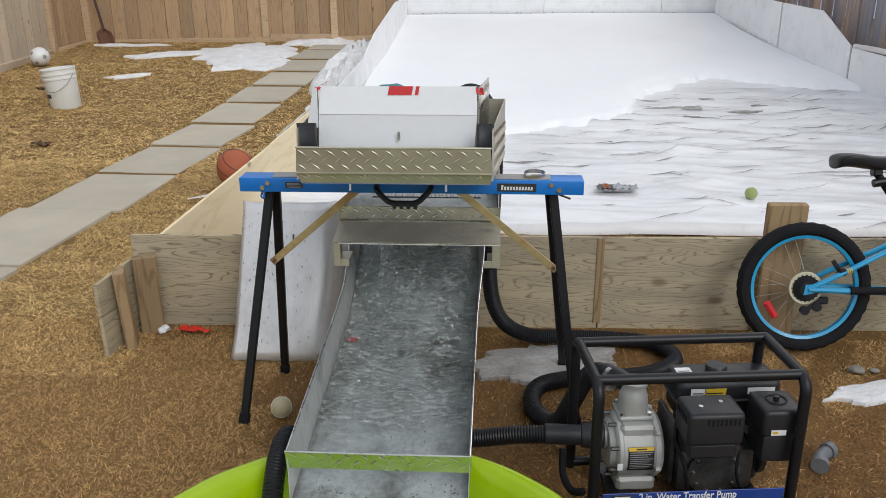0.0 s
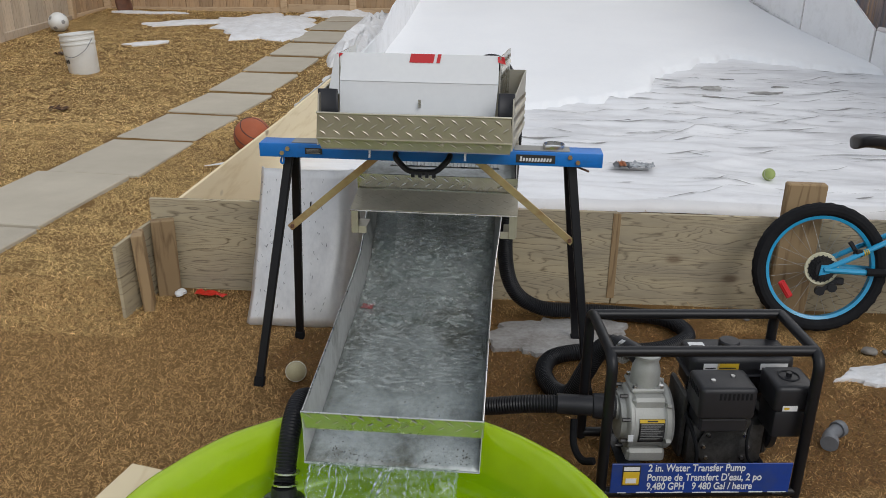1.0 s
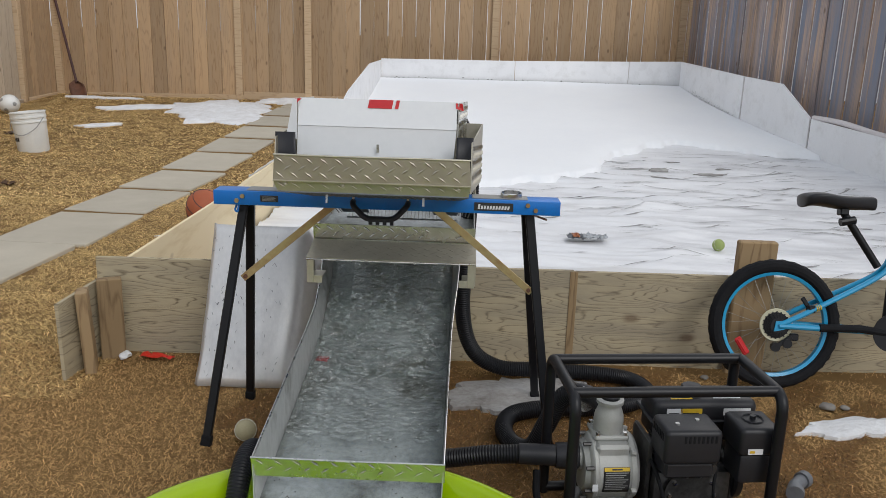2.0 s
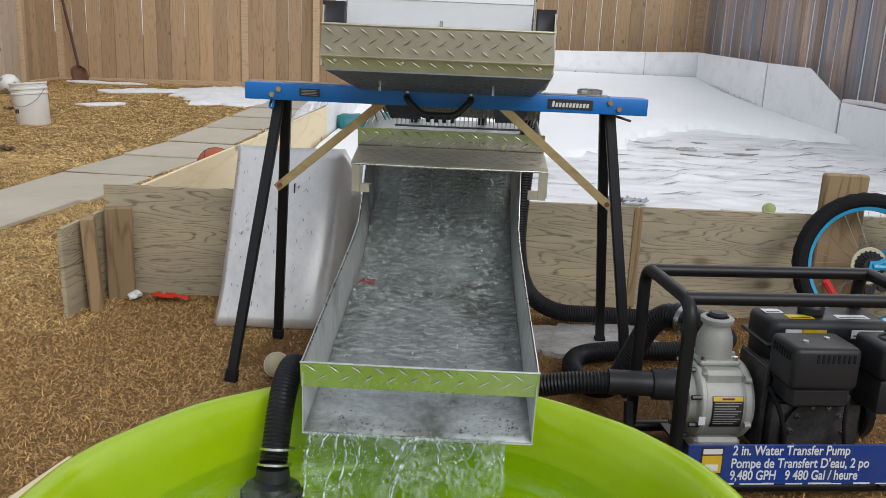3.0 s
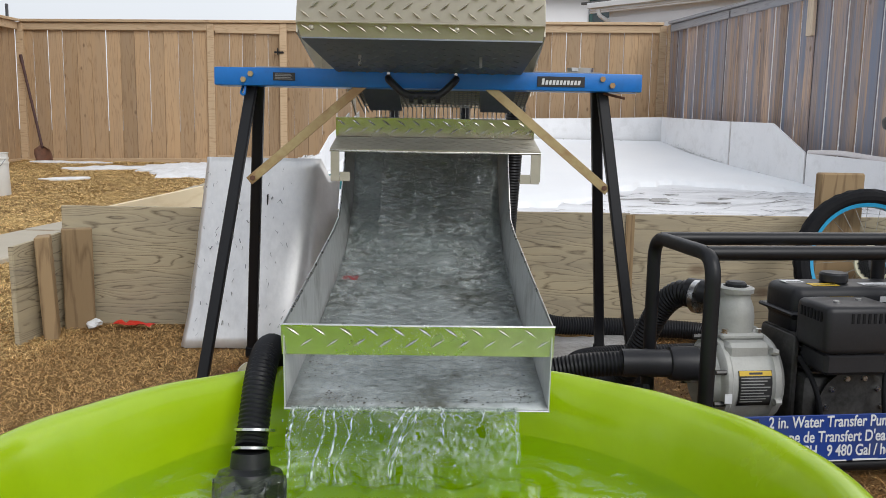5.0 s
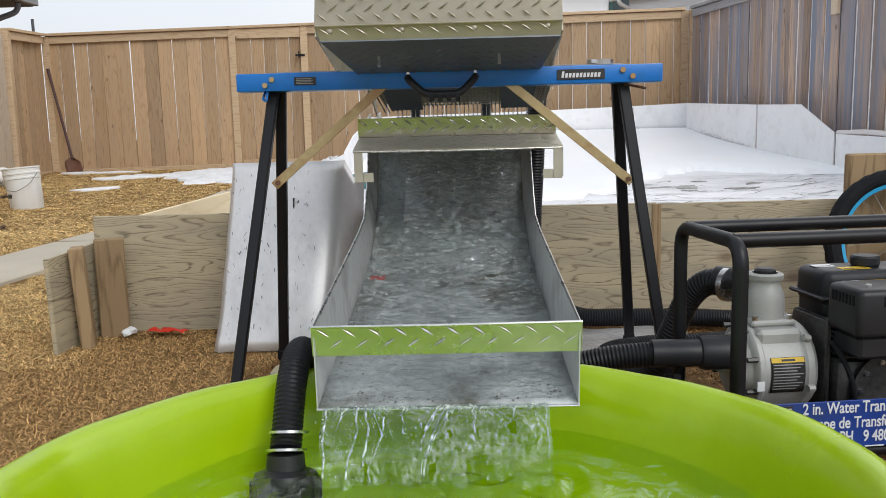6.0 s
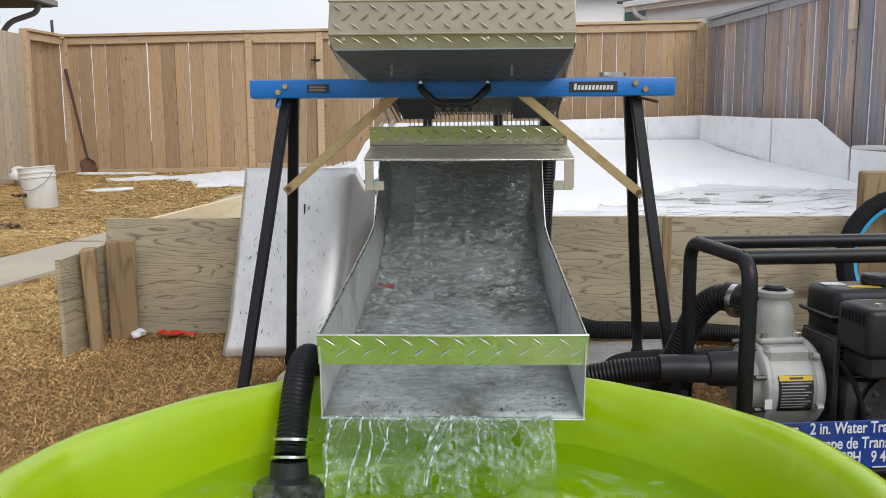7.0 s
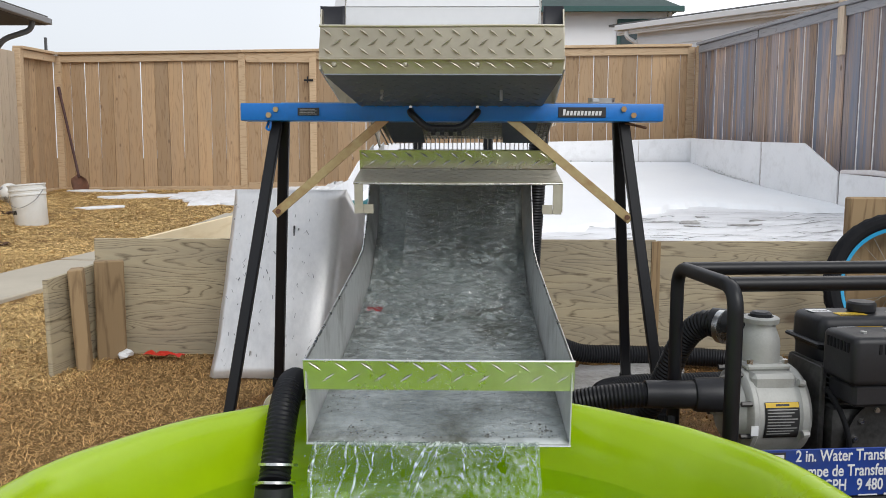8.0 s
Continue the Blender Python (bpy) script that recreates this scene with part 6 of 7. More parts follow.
for s in (-1, 1):
    o = Vector((0, 0.045 * s, 0))
    bm = bmesh.new()
    sweep(bm, curve_points([BC + o, BC + o + Vector((0.12, 0, 0.062)), JS + Vector((-0.06, 0.02 * s, -0.09)), JS + Vector((-0.01, 0.012 * s, -0.02))], 0.03), 0.0095, 10)
    part("seat_stay", bm, M_CYAN, bike)
    bm = bmesh.new()
    sweep(bm, curve_points([BC + o, BC + o * 0.95 + Vector((0.16, 0, -0.004)), BB + Vector((-0.03, 0.03 * s, 0))], 0.03), 0.0105, 10)
    part("chain_stay", bm, M_CYAN, bike)
    bm = bmesh.new()
    sheet(bm, BC + o + Vector((-0.016, 0, -0.02)), BC + o + Vector((0.02, 0, -0.012)), BC + o + Vector((0.024, 0, 0.018)), BC + o + Vector((-0.010, 0, 0.016)), 0.004)
    part("dropout", bm, M_CYAN, bike)
bm = bmesh.new()
sweep(bm, [BC + Vector((0.14, -0.046, -0.002)), BC + Vector((0.28, -0.044, 0.0)), BB + Vector((-0.02, -0.04, 0))], 0.0135, 10)
part("chain_stay_guard", bm, M_RUBBER, bike, "black chain stay guard")
for dx in (0.125, 0.131, 0.137):
    bm = bmesh.new()
    rod(bm, BC + Vector((dx, -0.046, 0.062 + (dx - 0.12) * 0.4)), BC + Vector((dx + 0.003, -0.046, 0.063 + (dx - 0.12) * 0.4)), 0.0102, 10)
    part("stripe", bm, M_YELLOW, bike)
bm = bmesh.new()
rod(bm, BB, JS, 0.016, 12)
part("seat_tube", bm, M_BLACKSTEEL, bike)
bm = bmesh.new()
rod(bm, JS, Vector((1.625, 2.628, 0.63)) + Vector((0.12, 0, 0)), 0.013, 12)
part("seat_post", bm, M_BLACKSTEEL, bike)
bm = bmesh.new()
rod(bm, JS + Vector((0, 0, -0.05)), HT, 0.015, 12)
rod(bm, BB, HB, 0.018, 12)
rod(bm, HB, HT, 0.02, 12)
part("main_frame", bm, M_CYAN, bike)
bm = bmesh.new()
prof = [(1.50, 0.050, 0.675), (1.52, 0.072, 0.690), (1.57, 0.075, 0.690), (1.62, 0.055, 0.680), (1.68, 0.032, 0.678), (1.74, 0.020, 0.682), (1.765, 0.008, 0.676)]
rows = []
for x, w, z in prof:
    rows.append([bm.verts.new((x - 0.078, 2.628 + w * math.cos(a), z - 0.012 + 0.014 * math.sin(a) - 0.02 * (math.sin(a) < -0.2) + 0.004 * abs(math.cos(a)))) for a in [2 * math.pi * k / 14 for k in range(14)]])
for p, q2 in zip(rows, rows[1:]):
    for k in range(14):
        bm.faces.new((p[k], p[(k + 1) % 14], q2[(k + 1) % 14], q2[k]))
bm.faces.new(rows[0])
bm.faces.new(rows[-1])
sad = part("saddle", bm, M_BLACKPL, bike, "shiny black saddle", sharp=70)
sad.modifiers.new("smooth", "SUBSURF").levels = 2
bm = bmesh.new()
box(bm, (1.555, 2.61, 0.615), (1.585, 2.646, 0.66), 0.004)
rod(bm, (1.55, 2.60, 0.59), (1.60, 2.60, 0.60), 0.014, 10)
part("saddle_clamp", bm, M_BLACKSTEEL, bike)
bm = bmesh.new()
rod(bm, (1.572, 2.628, 0.625), (1.70, 2.628, 0.44), 0.013, 12)
part("seat_post", bm, M_BLACKSTEEL, bike)
bm = bmesh.new()
box(bm, (1.395, 2.585, 0.175), (1.425, 2.60, 0.20), 0.004)
rod(bm, (1.385, 2.578, 0.165), (1.385, 2.592, 0.165), 0.016, 12)
rod(bm, (1.345, 2.578, 0.152), (1.345, 2.592, 0.152), 0.016, 12)
beam(bm, (1.40, 2.585, 0.19), (1.345, 2.585, 0.15), 0.008, 0.016, bevel=0.002)
part("derailleur", bm, M_BLACKSTEEL, bike, "black derailleur with small wheels")
bm = bmesh.new()
box(bm, (1.45, 2.575, 0.275), (1.475, 2.605, 0.30), 0.004)
beam(bm, (1.46, 2.60, 0.29), (1.435, 2.60, 0.325), 0.01, 0.014, bevel=0.002)
part("brake_arm", bm, M_BLACKSTEEL, bike)
bm = bmesh.new()
lathe(bm, [(0.05, 0), (0.066, 0.001), (0.066, 0.004), (0.05, 0.003)], 32, Matrix.Translation(BB + Vector((0, -0.045, 0))) @ Matrix.Rotation(radians(90), 4, "X"))
beam(bm, BB + Vector((0, -0.055, 0)), BB + Vector((0.1, -0.06, -0.08)), 0.012, 0.018, up=(0, 1, 0), bevel=0.003)
part("crank", bm, M_BLACKSTEEL, bike)
FC = Vector((2.26, 2.628, 0.226))
frontw = bike_wheel(FC, "front_wheel")
bm = bmesh.new()
for s in (-1, 1):
    rod(bm, FC + Vector((0, 0.05 * s, 0)), HB + Vector((0.01, 0.03 * s, -0.02)), 0.012, 10)
part("fork", bm, M_BLACKSTEEL, bike)
bm = bmesh.new()
rod(bm, HT, HT + Vector((-0.02, 0, 0.08)), 0.014, 10)
sweep(bm, rounded([HT + Vector((-0.03, -0.14, 0.16)), HT + Vector((-0.02, -0.06, 0.09)), HT + Vector((-0.02, 0.06, 0.09)), HT + Vector((-0.03, 0.09, 0.16))], 0.03), 0.011, 10)
part("handlebar", bm, M_BLACKSTEEL, bike)

bike.matrix_basis = Matrix.Translation((1.324, 2.628, 0.005)) @ Matrix.Rotation(radians(-12), 4, "X") @ Matrix.Translation((0, -0.018, 0))

# ---- houses beyond the fence ----
def lap_wall(parent, a, b, z0, z1, material, step=0.2):
    """Lapped siding boards from a to b, facing left of that line."""
    a, b = Vector((*a, 0)), Vector((*b, 0))
    d = (b - a).normalized()
    out = Vector((d.y, -d.x, 0))
    n = int((z1 - z0) / step)
    for i in range(n):
        z = z0 + i * step
        bm = bmesh.new()
        p = [a + out * 0.022, b + out * 0.022, b + out * 0.004, a + out * 0.004]
        lo = [bm.verts.new(q + Vector((0, 0, z))) for q in (a + out * 0.022, b + out * 0.022, b, a)]
        hi = [bm.verts.new(q + Vector((0, 0, z + step + 0.01))) for q in (a + out * 0.006, b + out * 0.006, b, a)]
        bm.faces.new(lo)
        bm.faces.new(hi)
        for k in range(4):
            bm.faces.new((lo[k], lo[(k + 1) % 4], hi[(k + 1) % 4], hi[k]))
        part("siding_board", bm, material, parent)


house = thing("house", (6.5, 16, 0), "neighbouring house with pale lap siding and white gutter", "house")
ga, gb = Vector((3.28, 18.1, 3.40)), Vector((11.0, 10.4, 3.40))
dd = (gb - ga).normalized()
oo = Vector((0.707, 0.707, 0))
wa, wb = ga + oo * 0.22 + dd * 0.35, gb + oo * 0.22
lap_wall(house, (wa.x, wa.y), (wb.x, wb.y), 0.0, 3.3, M_GREYSIDING, 0.165)
bm = bmesh.new()
sheet(bm, wa + oo * 0.03 - Vector((0, 0, 3.4)), wb + oo * 0.03 - Vector((0, 0, 3.4)), wb + oo * 0.03, wa + oo * 0.03, -0.12)
sheet(bm, wa + oo * 0.15 - Vector((0, 0, 3.4)), wa + oo * 5 - Vector((0, 0, 3.4)), wa + oo * 5, wa + oo * 0.15, 0.12)
part("wall", bm, M_GREYSIDING, house)
bm = bmesh.new()
sheet(bm, ga + Vector((0, 0, -0.13)), gb + Vector((0, 0, -0.13)), wb + Vector((0, 0, -0.07)), wa - dd * 0.3 + Vector((0, 0, -0.07)), 0.02)
part("soffit", bm, M_GUTTER, house)
bm = bmesh.new()
for off, zz, w, h in ((-0.03, -0.02, 0.10, 0.11), (0.03, -0.09, 0.02, 0.16)):
    beam(bm, ga + oo * off + Vector((0, 0, zz)), gb + oo * off + Vector((0, 0, zz)), w, h, bevel=0.008)
part("gutter", bm, M_GUTTER, house)
bm = bmesh.new()
sheet(bm, ga - dd * 0.2 + Vector((0, 0, 0.03)), gb + Vector((0, 0, 0.03)), gb + oo * 4.5 + Vector((0, 0, 0.5)), ga - dd * 0.2 + oo * 4.5 + Vector((0, 0, 0.5)), 0.05)
part("roof", bm, mat("grey_shingles", (0.16, 0.155, 0.15), (0.1, 0.1, 0.1), rough=0.9, scale=3, fine=40, bump=0.4), house)
bm = bmesh.new()
p0 = ga + dd * 0.25 + Vector((0, 0, -0.1))
sweep(bm, rounded([p0, p0 + Vector((0, 0, -0.12)), p0 + oo * 0.42 + dd * 0.25 + Vector((0, 0, -0.36)), p0 + oo * 0.42 + dd * 0.25 + Vector((0, 0, -3.2))], 0.08), 0.045, 10)
part("downspout", bm, M_GUTTER, house)

far = thing("house", (2.5, 27, 0), "white two-storey house with dark green roof", "house")
part("wall", boxed((-1.0, 25.0, 0.0), (6.0, 31, 4.95)), M_SIDING, far)
bm = bmesh.new()
E0, E1 = (0.8, 24.5, 4.98), (6.35, 24.5, 4.98)
v = [bm.verts.new(q) for q in (E0, E1, (6.35, 31.5, 4.98), (0.8, 31.5, 4.98), (2.2, 28, 6.9), (3.9, 28, 6.9))]
for f in ((0, 1, 5, 4), (1, 2, 5), (2, 3, 4, 5), (3, 0, 4), (0, 3, 2, 1)):
    bm.faces.new([v[k] for k in f])
part("roof", bm, M_SHINGLE, far, sharp=10)
bm = bmesh.new()
beam(bm, (0.8, 24.48, 4.93), (6.37, 24.48, 4.93), 0.1, 0.16, bevel=0.01)
part("gutter", bm, M_TEALTRIM, far)
bm = bmesh.new()
sheet(bm, (-1.0, 25.0, 4.95), (0.8, 25.0, 4.95), (0.8, 25.0, 6.4), (-0.99, 25.0, 4.96), -0.3)
part("gable", bm, M_SIDING, far)
bm = bmesh.new()
beam(bm, (-1.25, 24.9, 4.80), (0.9, 24.9, 6.55), 0.45, 0.12, up=(0, 1, 0))
part("gable_roof", bm, M_SHINGLE, far)
win = part("window", boxed((4.55, 24.93, 3.3), (5.75, 24.999, 4.72), 0.01), M_TEALTRIM, far, "dark green framed window")
part("pane", boxed((4.65, 24.915, 3.4), (5.12, 24.93, 4.62)), M_GLASS, win)
part("pane", boxed((5.18, 24.915, 3.4), (5.65, 24.93, 4.62)), M_GLASS, win)
part("chimney_pipe", boxed((6.02, 24.85, 0), (6.12, 24.98, 4.9), 0.01), M_GUTTER, far)

lh = thing("house", (-9.5, 9, 0), "neighbouring house with dark eave, gutter and downspout", "house")
part("wall", boxed((-13, 2.0, 0), (-7.55, 13.4, 2.72)), M_GREYSIDING, lh)
bm = bmesh.new()
sheet(bm, (-6.92, 1.5, 2.80), (-6.92, 14.0, 2.80), (-13.5, 14.0, 2.80), (-13.5, 1.5, 2.80), 0.03)
sheet(bm, (-6.9, 1.5, 2.90), (-6.9, 14.0, 2.90), (-10.0, 14.0, 3.55), (-10.0, 1.5, 3.55), 0.05)
part("roof", bm, mat("dark_eave", (0.13, 0.12, 0.115), (0.08, 0.075, 0.072), rough=0.8), lh)
bm = bmesh.new()
beam(bm, (-6.88, 1.5, 2.86), (-6.88, 14.02, 2.86), 0.11, 0.10, bevel=0.012)
part("gutter", bm, mat("grey_gutter", (0.26, 0.26, 0.27), (0.2, 0.2, 0.21), rough=0.5), lh)
bm = bmesh.new()
sweep(bm, rounded([(-6.92, 13.55, 2.80), (-6.94, 13.55, 2.66), (-7.35, 13.45, 2.50), (-7.50, 13.44, 2.3), (-7.50, 13.44, 0.1)], 0.1), 0.045, 10)
part("downspout", bm, mat("slate_downspout", (0.20, 0.21, 0.23), (0.15, 0.16, 0.17), rough=0.5), lh)
part("porch_beam", boxed((-7.54, 8.0, 2.42), (-7.30, 13.1, 2.60), 0.01), M_CEDARPALE, lh)
bm = bmesh.new()
rod(bm, (-7.15, 14.4, 0), (-7.15, 14.4, 2.66), 0.025, 10)
box(bm, (-7.21, 14.34, 2.2), (-7.09, 14.46, 2.34), 0.01)
part("mast", bm, M_PVC, lh)

# ---- things on the far lawn ----
bx, by = -3.72, 7.25
bz = ground_z(bx, by)
bucket = thing("bucket", (bx, by, bz), "white plastic pail with dark print leaning on the lawn", "bucket")
bm = bmesh.new()
lathe(bm, [(0.128, 0.0), (0.131, 0.005), (0.143, 0.27), (0.150, 0.272), (0.150, 0.285), (0.145, 0.287), (0.146, 0.31), (0.152, 0.312), (0.152, 0.325), (0.147, 0.327), (0.148, 0.355), (0.154, 0.358), (0.154, 0.368), (0.146, 0.37), (0.143, 0.34), (0.126, 0.012), (0.0, 0.012)], 40, Matrix.Translation((bx, by, bz)))
part("body", bm, M_BUCKET, bucket)
bm = bmesh.new()
sweep(bm, curve_points([(bx - 0.15, by - 0.02, bz + 0.31), (bx - 0.11, by - 0.12, bz + 0.22), (bx, by - 0.165, bz + 0.17), (bx + 0.11, by - 0.12, bz + 0.22), (bx + 0.15, by - 0.02, bz + 0.31)], 0.02), 0.0025, 6)
part("bail", bm, M_PVC, bucket)
for i, (a, w) in enumerate(((-138, 7), (-128, 8), (-118, 8))):
    bm = bmesh.new()
    rr = []
    for k in range(4):
        an = radians(a + w * k / 3)
        rr.append([bm.verts.new((bx + r * math.cos(an), by + r * math.sin(an), bz + z)) for r, z in ((0.1385, 0.115), (0.1400, 0.15))])
    for p, q in zip(rr, rr[1:]):
        bm.faces.new((p[0], q[0], q[1], p[1]))
    part("print_bar", bm, M_DARKPRINT, bucket)
bucket.matrix_basis = bucket.matrix_basis @ Matrix.Rotation(radians(-5.5), 4, "Y")


def ball_thing(name, c, r, material, label, category, seam=None, seams=()):
    t = thing(name, (c[0], c[1], c[2] - r), label, category)
    bm = bmesh.new()
    bmesh.ops.create_icosphere(bm, subdivisions=4, radius=r, matrix=Matrix.Translation(c))
    part("cover", bm, material, t, sharp=180)
    for rot, flat in seams:
        bm = bmesh.new()
        pts = [Vector(c) + Euler([radians(a) for a in rot]).to_matrix() @ Vector((r * math.cos(a) * math.sqrt(1 - flat * flat), r * math.sin(a) * math.sqrt(1 - flat * flat), r * flat)) for a in [2 * math.pi * k / 40 for k in range(41)]]
        sweep(bm, pts, r * 0.022, 6)
        part("seam", bm, seam, t)
    return t


ball_thing("basketball", (-1.36, 4.78, 0.112), 0.115, M_ORANGE, "worn orange basketball on grass by the rink board", "ball", M_DARKPRINT, (((20, 30, 0), 0), ((95, 10, 0), 0), ((20, 30, 0), 0.55), ((20, 30, 0), -0.55)))
gzb = ground_z(-5.0, 9.2)
soccer = ball_thing("soccer_ball", (-5.0, 9.2, gzb + 0.108), 0.11, M_BUCKET, "scuffed white football beside the fence", "ball")
for k in range(10):
    bm = bmesh.new()
    v = Vector((math.cos(k * 2.4) * math.sqrt(1 - (k / 5 - 0.9) ** 2), math.sin(k * 2.4) * math.sqrt(1 - (k / 5 - 0.9) ** 2), k / 5 - 0.9))
    q = v.to_track_quat("Z", "Y").to_matrix().to_4x4()
    q.translation = Vector((-5.0, 9.2, gzb + 0.108)) + v * 0.1085
    lathe(bm, [(0.0, 0.003), (0.022, 0.002), (0.026, 0.0)], 5, q, cap=False)
    part("panel", bm, M_GREYPRINT, soccer)
ball_thing("tennis_ball", (-0.393, 2.083, 0.033), 0.033, M_BALL, "dirty faded tennis ball on the grass", "ball", M_BUCKET, (((60, 20, 0), 0.35),))
ball_thing("tennis_ball", (1.66, 4.38, tarp_z(1.66, 4.38) + 0.033), 0.034, M_GREENBALL, "green tennis ball on the white liner", "ball", M_BUCKET, (((60, 20, 0), 0.35),))

shovel = thing("shovel", (-4.88, 10.8, 0.13), "rusty shovel with dark handle leaning on the fence", "shovel")
bm = bmesh.new()
sa, sb = Vector((-5.215, 10.86, 1.52)), Vector((-4.93, 10.72, 0.36))
sweep(bm, [sa, sa.lerp(sb, 0.5), sb], 0.017, 10)
sweep(bm, [sa, sa.lerp(sb, 0.09)], 0.021, 10)
part("handle", bm, mat("dark_red_handle", (0.085, 0.035, 0.032), (0.05, 0.025, 0.025), rough=0.55), shovel)
bm = bmesh.new()
d = (sb - sa).normalized()
rows = []
for j in range(7):
    c = sb + d * (0.30 * j / 6 - 0.03)
    w = (0.02, 0.10, 0.112, 0.112, 0.105, 0.08, 0.02)[j]
    rows.append([bm.verts.new(c + Vector((w * (i - 3) / 3, 0.03 * (1 - ((i - 3) / 3) ** 2) - 0.02, 0))) for i in range(7)])
for p, q in zip(rows, rows[1:]):
    for i in range(6):
        bm.faces.new((p[i], p[i + 1], q[i + 1], q[i]))
bl = part("blade", bm, M_RUST, shovel, "rusty blade", sharp=70)
bl.modifiers.new("gauge", "SOLIDIFY").thickness = 0.004

tub = thing("padded_bundle", (-0.80, 6.9, 0.09), "two dark teal rounded bundles lying on the ice", "bundle")
for dx, dy, r in ((-0.02, 0.0, 0.10), (0.19, 0.06, 0.11)):
    bm = bmesh.new()
    lathe(bm, [(0.0, -0.13), (r * 0.75, -0.12), (r, -0.07), (r * 0.96, 0.0), (r, 0.07), (r * 0.75, 0.12), (0.0, 0.13)], 24, Matrix.Translation((-0.86 + dx, 6.9 + dy, 0.125 + r * 0.72)) @ Matrix.Diagonal((1, 1, 0.75, 1)) @ Matrix.Rotation(radians(30), 4, "Z") @ AX_X)
    part("pad", bm, M_TEAL, tub, sharp=70)

# ---- litter ----
rag = thing("red_rag", (-0.868, 2.66, 0.0), "crumpled red plastic scrap on the grass", "litter")
bm = bmesh.new()
rows = []
for j in range(6):
    rows.append([bm.verts.new((-0.93 + 0.125 * i / 9 + 0.01 * noise.noise(Vector((i, j, 0))), 2.635 + 0.055 * j / 5 * (1 - i / 14), 0.018 + 0.012 * noise.noise(Vector((i * 0.7, j * 0.9, 5))))) for i in range(10)])
for p, q in zip(rows, rows[1:]):
    for i in range(9):
        bm.faces.new((p[i], p[i + 1], q[i + 1], q[i]))
part("scrap", bm, mat("red_plastic", (0.70, 0.035, 0.015), (0.58, 0.025, 0.015), rough=0.45), rag)
rag = thing("white_scrap", (-0.984, 2.648, 0.0), "crumpled white paper scrap by the studs", "litter")
bm = bmesh.new()
bmesh.ops.create_icosphere(bm, subdivisions=2, radius=0.017, matrix=Matrix.Translation((-0.984, 2.648, 0.018)) @ Matrix.Diagonal((1.25, 1, 0.8, 1)))
for v in bm.verts:
    v.co += Vector((noise.noise(v.co * 60), noise.noise(v.co * 60 + Vector((9, 0, 0))), noise.noise(v.co * 60 + Vector((0, 9, 0))))) * 0.012
part("scrap", bm, M_WHITEPL, rag, sharp=10)
rag = thing("plastic_wrapper", (0.93, 4.52, 0.06), "crumpled clear and orange plastic packaging on the liner", "litter")
for (x0, x1, mm_, sd) in ((0.83, 0.95, M_PVC, 1), (0.92, 1.06, mat("clear_wrap", (0.5, 0.52, 0.54), (0.2, 0.22, 0.24), rough=0.2, scale=30, spread=0.3), 2), (0.86, 0.90, mat("orange_print", (0.5, 0.18, 0.05), (0.35, 0.1, 0.03), rough=0.4), 3)):
    bm = bmesh.new()
    rows = []
    for j in range(8):
        rows.append([bm.verts.new((x0 + (x1 - x0) * i / 11, 4.46 + 0.10 * j / 7, tarp_z(0.93, 4.5) + 0.028 + sd * 0.004 + 0.022 * noise.noise(Vector((i * 0.8, j * 0.8, sd))))) for i in range(12)])
    for p, q in zip(rows, rows[1:]):
        for i in range(11):
            bm.faces.new((p[i], p[i + 1], q[i + 1], q[i]))
    part("film", bm, mm_, rag, sharp=20)
elbow = thing("pipe_fitting", (1.16, 1.9, 0), "grey plastic pipe elbow lying on the grass", "pipe fitting")
bm = bmesh.new()
sweep(bm, curve_points([(1.135, 1.885, 0.026), (1.148, 1.91, 0.026), (1.175, 1.935, 0.03)], 0.008), 0.018, 16)
lathe(bm, [(0.017, 0), (0.023, 0), (0.023, 0.02), (0.018, 0.021)], 20, Matrix.Translation((1.131, 1.868, 0.025)) @ Matrix.Rotation(radians(-25), 4, "Z") @ AX_Y)
lathe(bm, [(0.018, 0), (0.023, 0), (0.023, 0.02), (0.017, 0.02)], 20, Matrix.Translation((1.172, 1.932, 0.03)) @ Matrix.Rotation(radians(-50), 4, "Z") @ AX_Y)
part("fitting", bm, M_PVC, elbow)
for cx, cy, r in ((1.47, 2.462, 0.02), (1.53, 2.47, 0.012), (0.76, 2.70, 0.014), (1.12, 2.68, 0.012)):
    s = thing("stone", (cx, cy, 0), "small rough grey stone on the lawn", "stone", "loose stones")
    bm = bmesh.new()
    bmesh.ops.create_icosphere(bm, subdivisions=3, radius=r, matrix=Matrix.Translation((cx, cy, r * 0.5)) @ Matrix.Diagonal((1.3, 0.9, 0.6, 1)))
    for v in bm.verts:
        v.co += v.co.normalized() * 0 + Vector((noise.noise(v.co * 40), noise.noise(v.co * 40 + Vector((3, 0, 0))), noise.noise(v.co * 40 + Vector((0, 3, 0))))) * r * 0.35
    part("rock", bm, M_STONE, s, sharp=25)
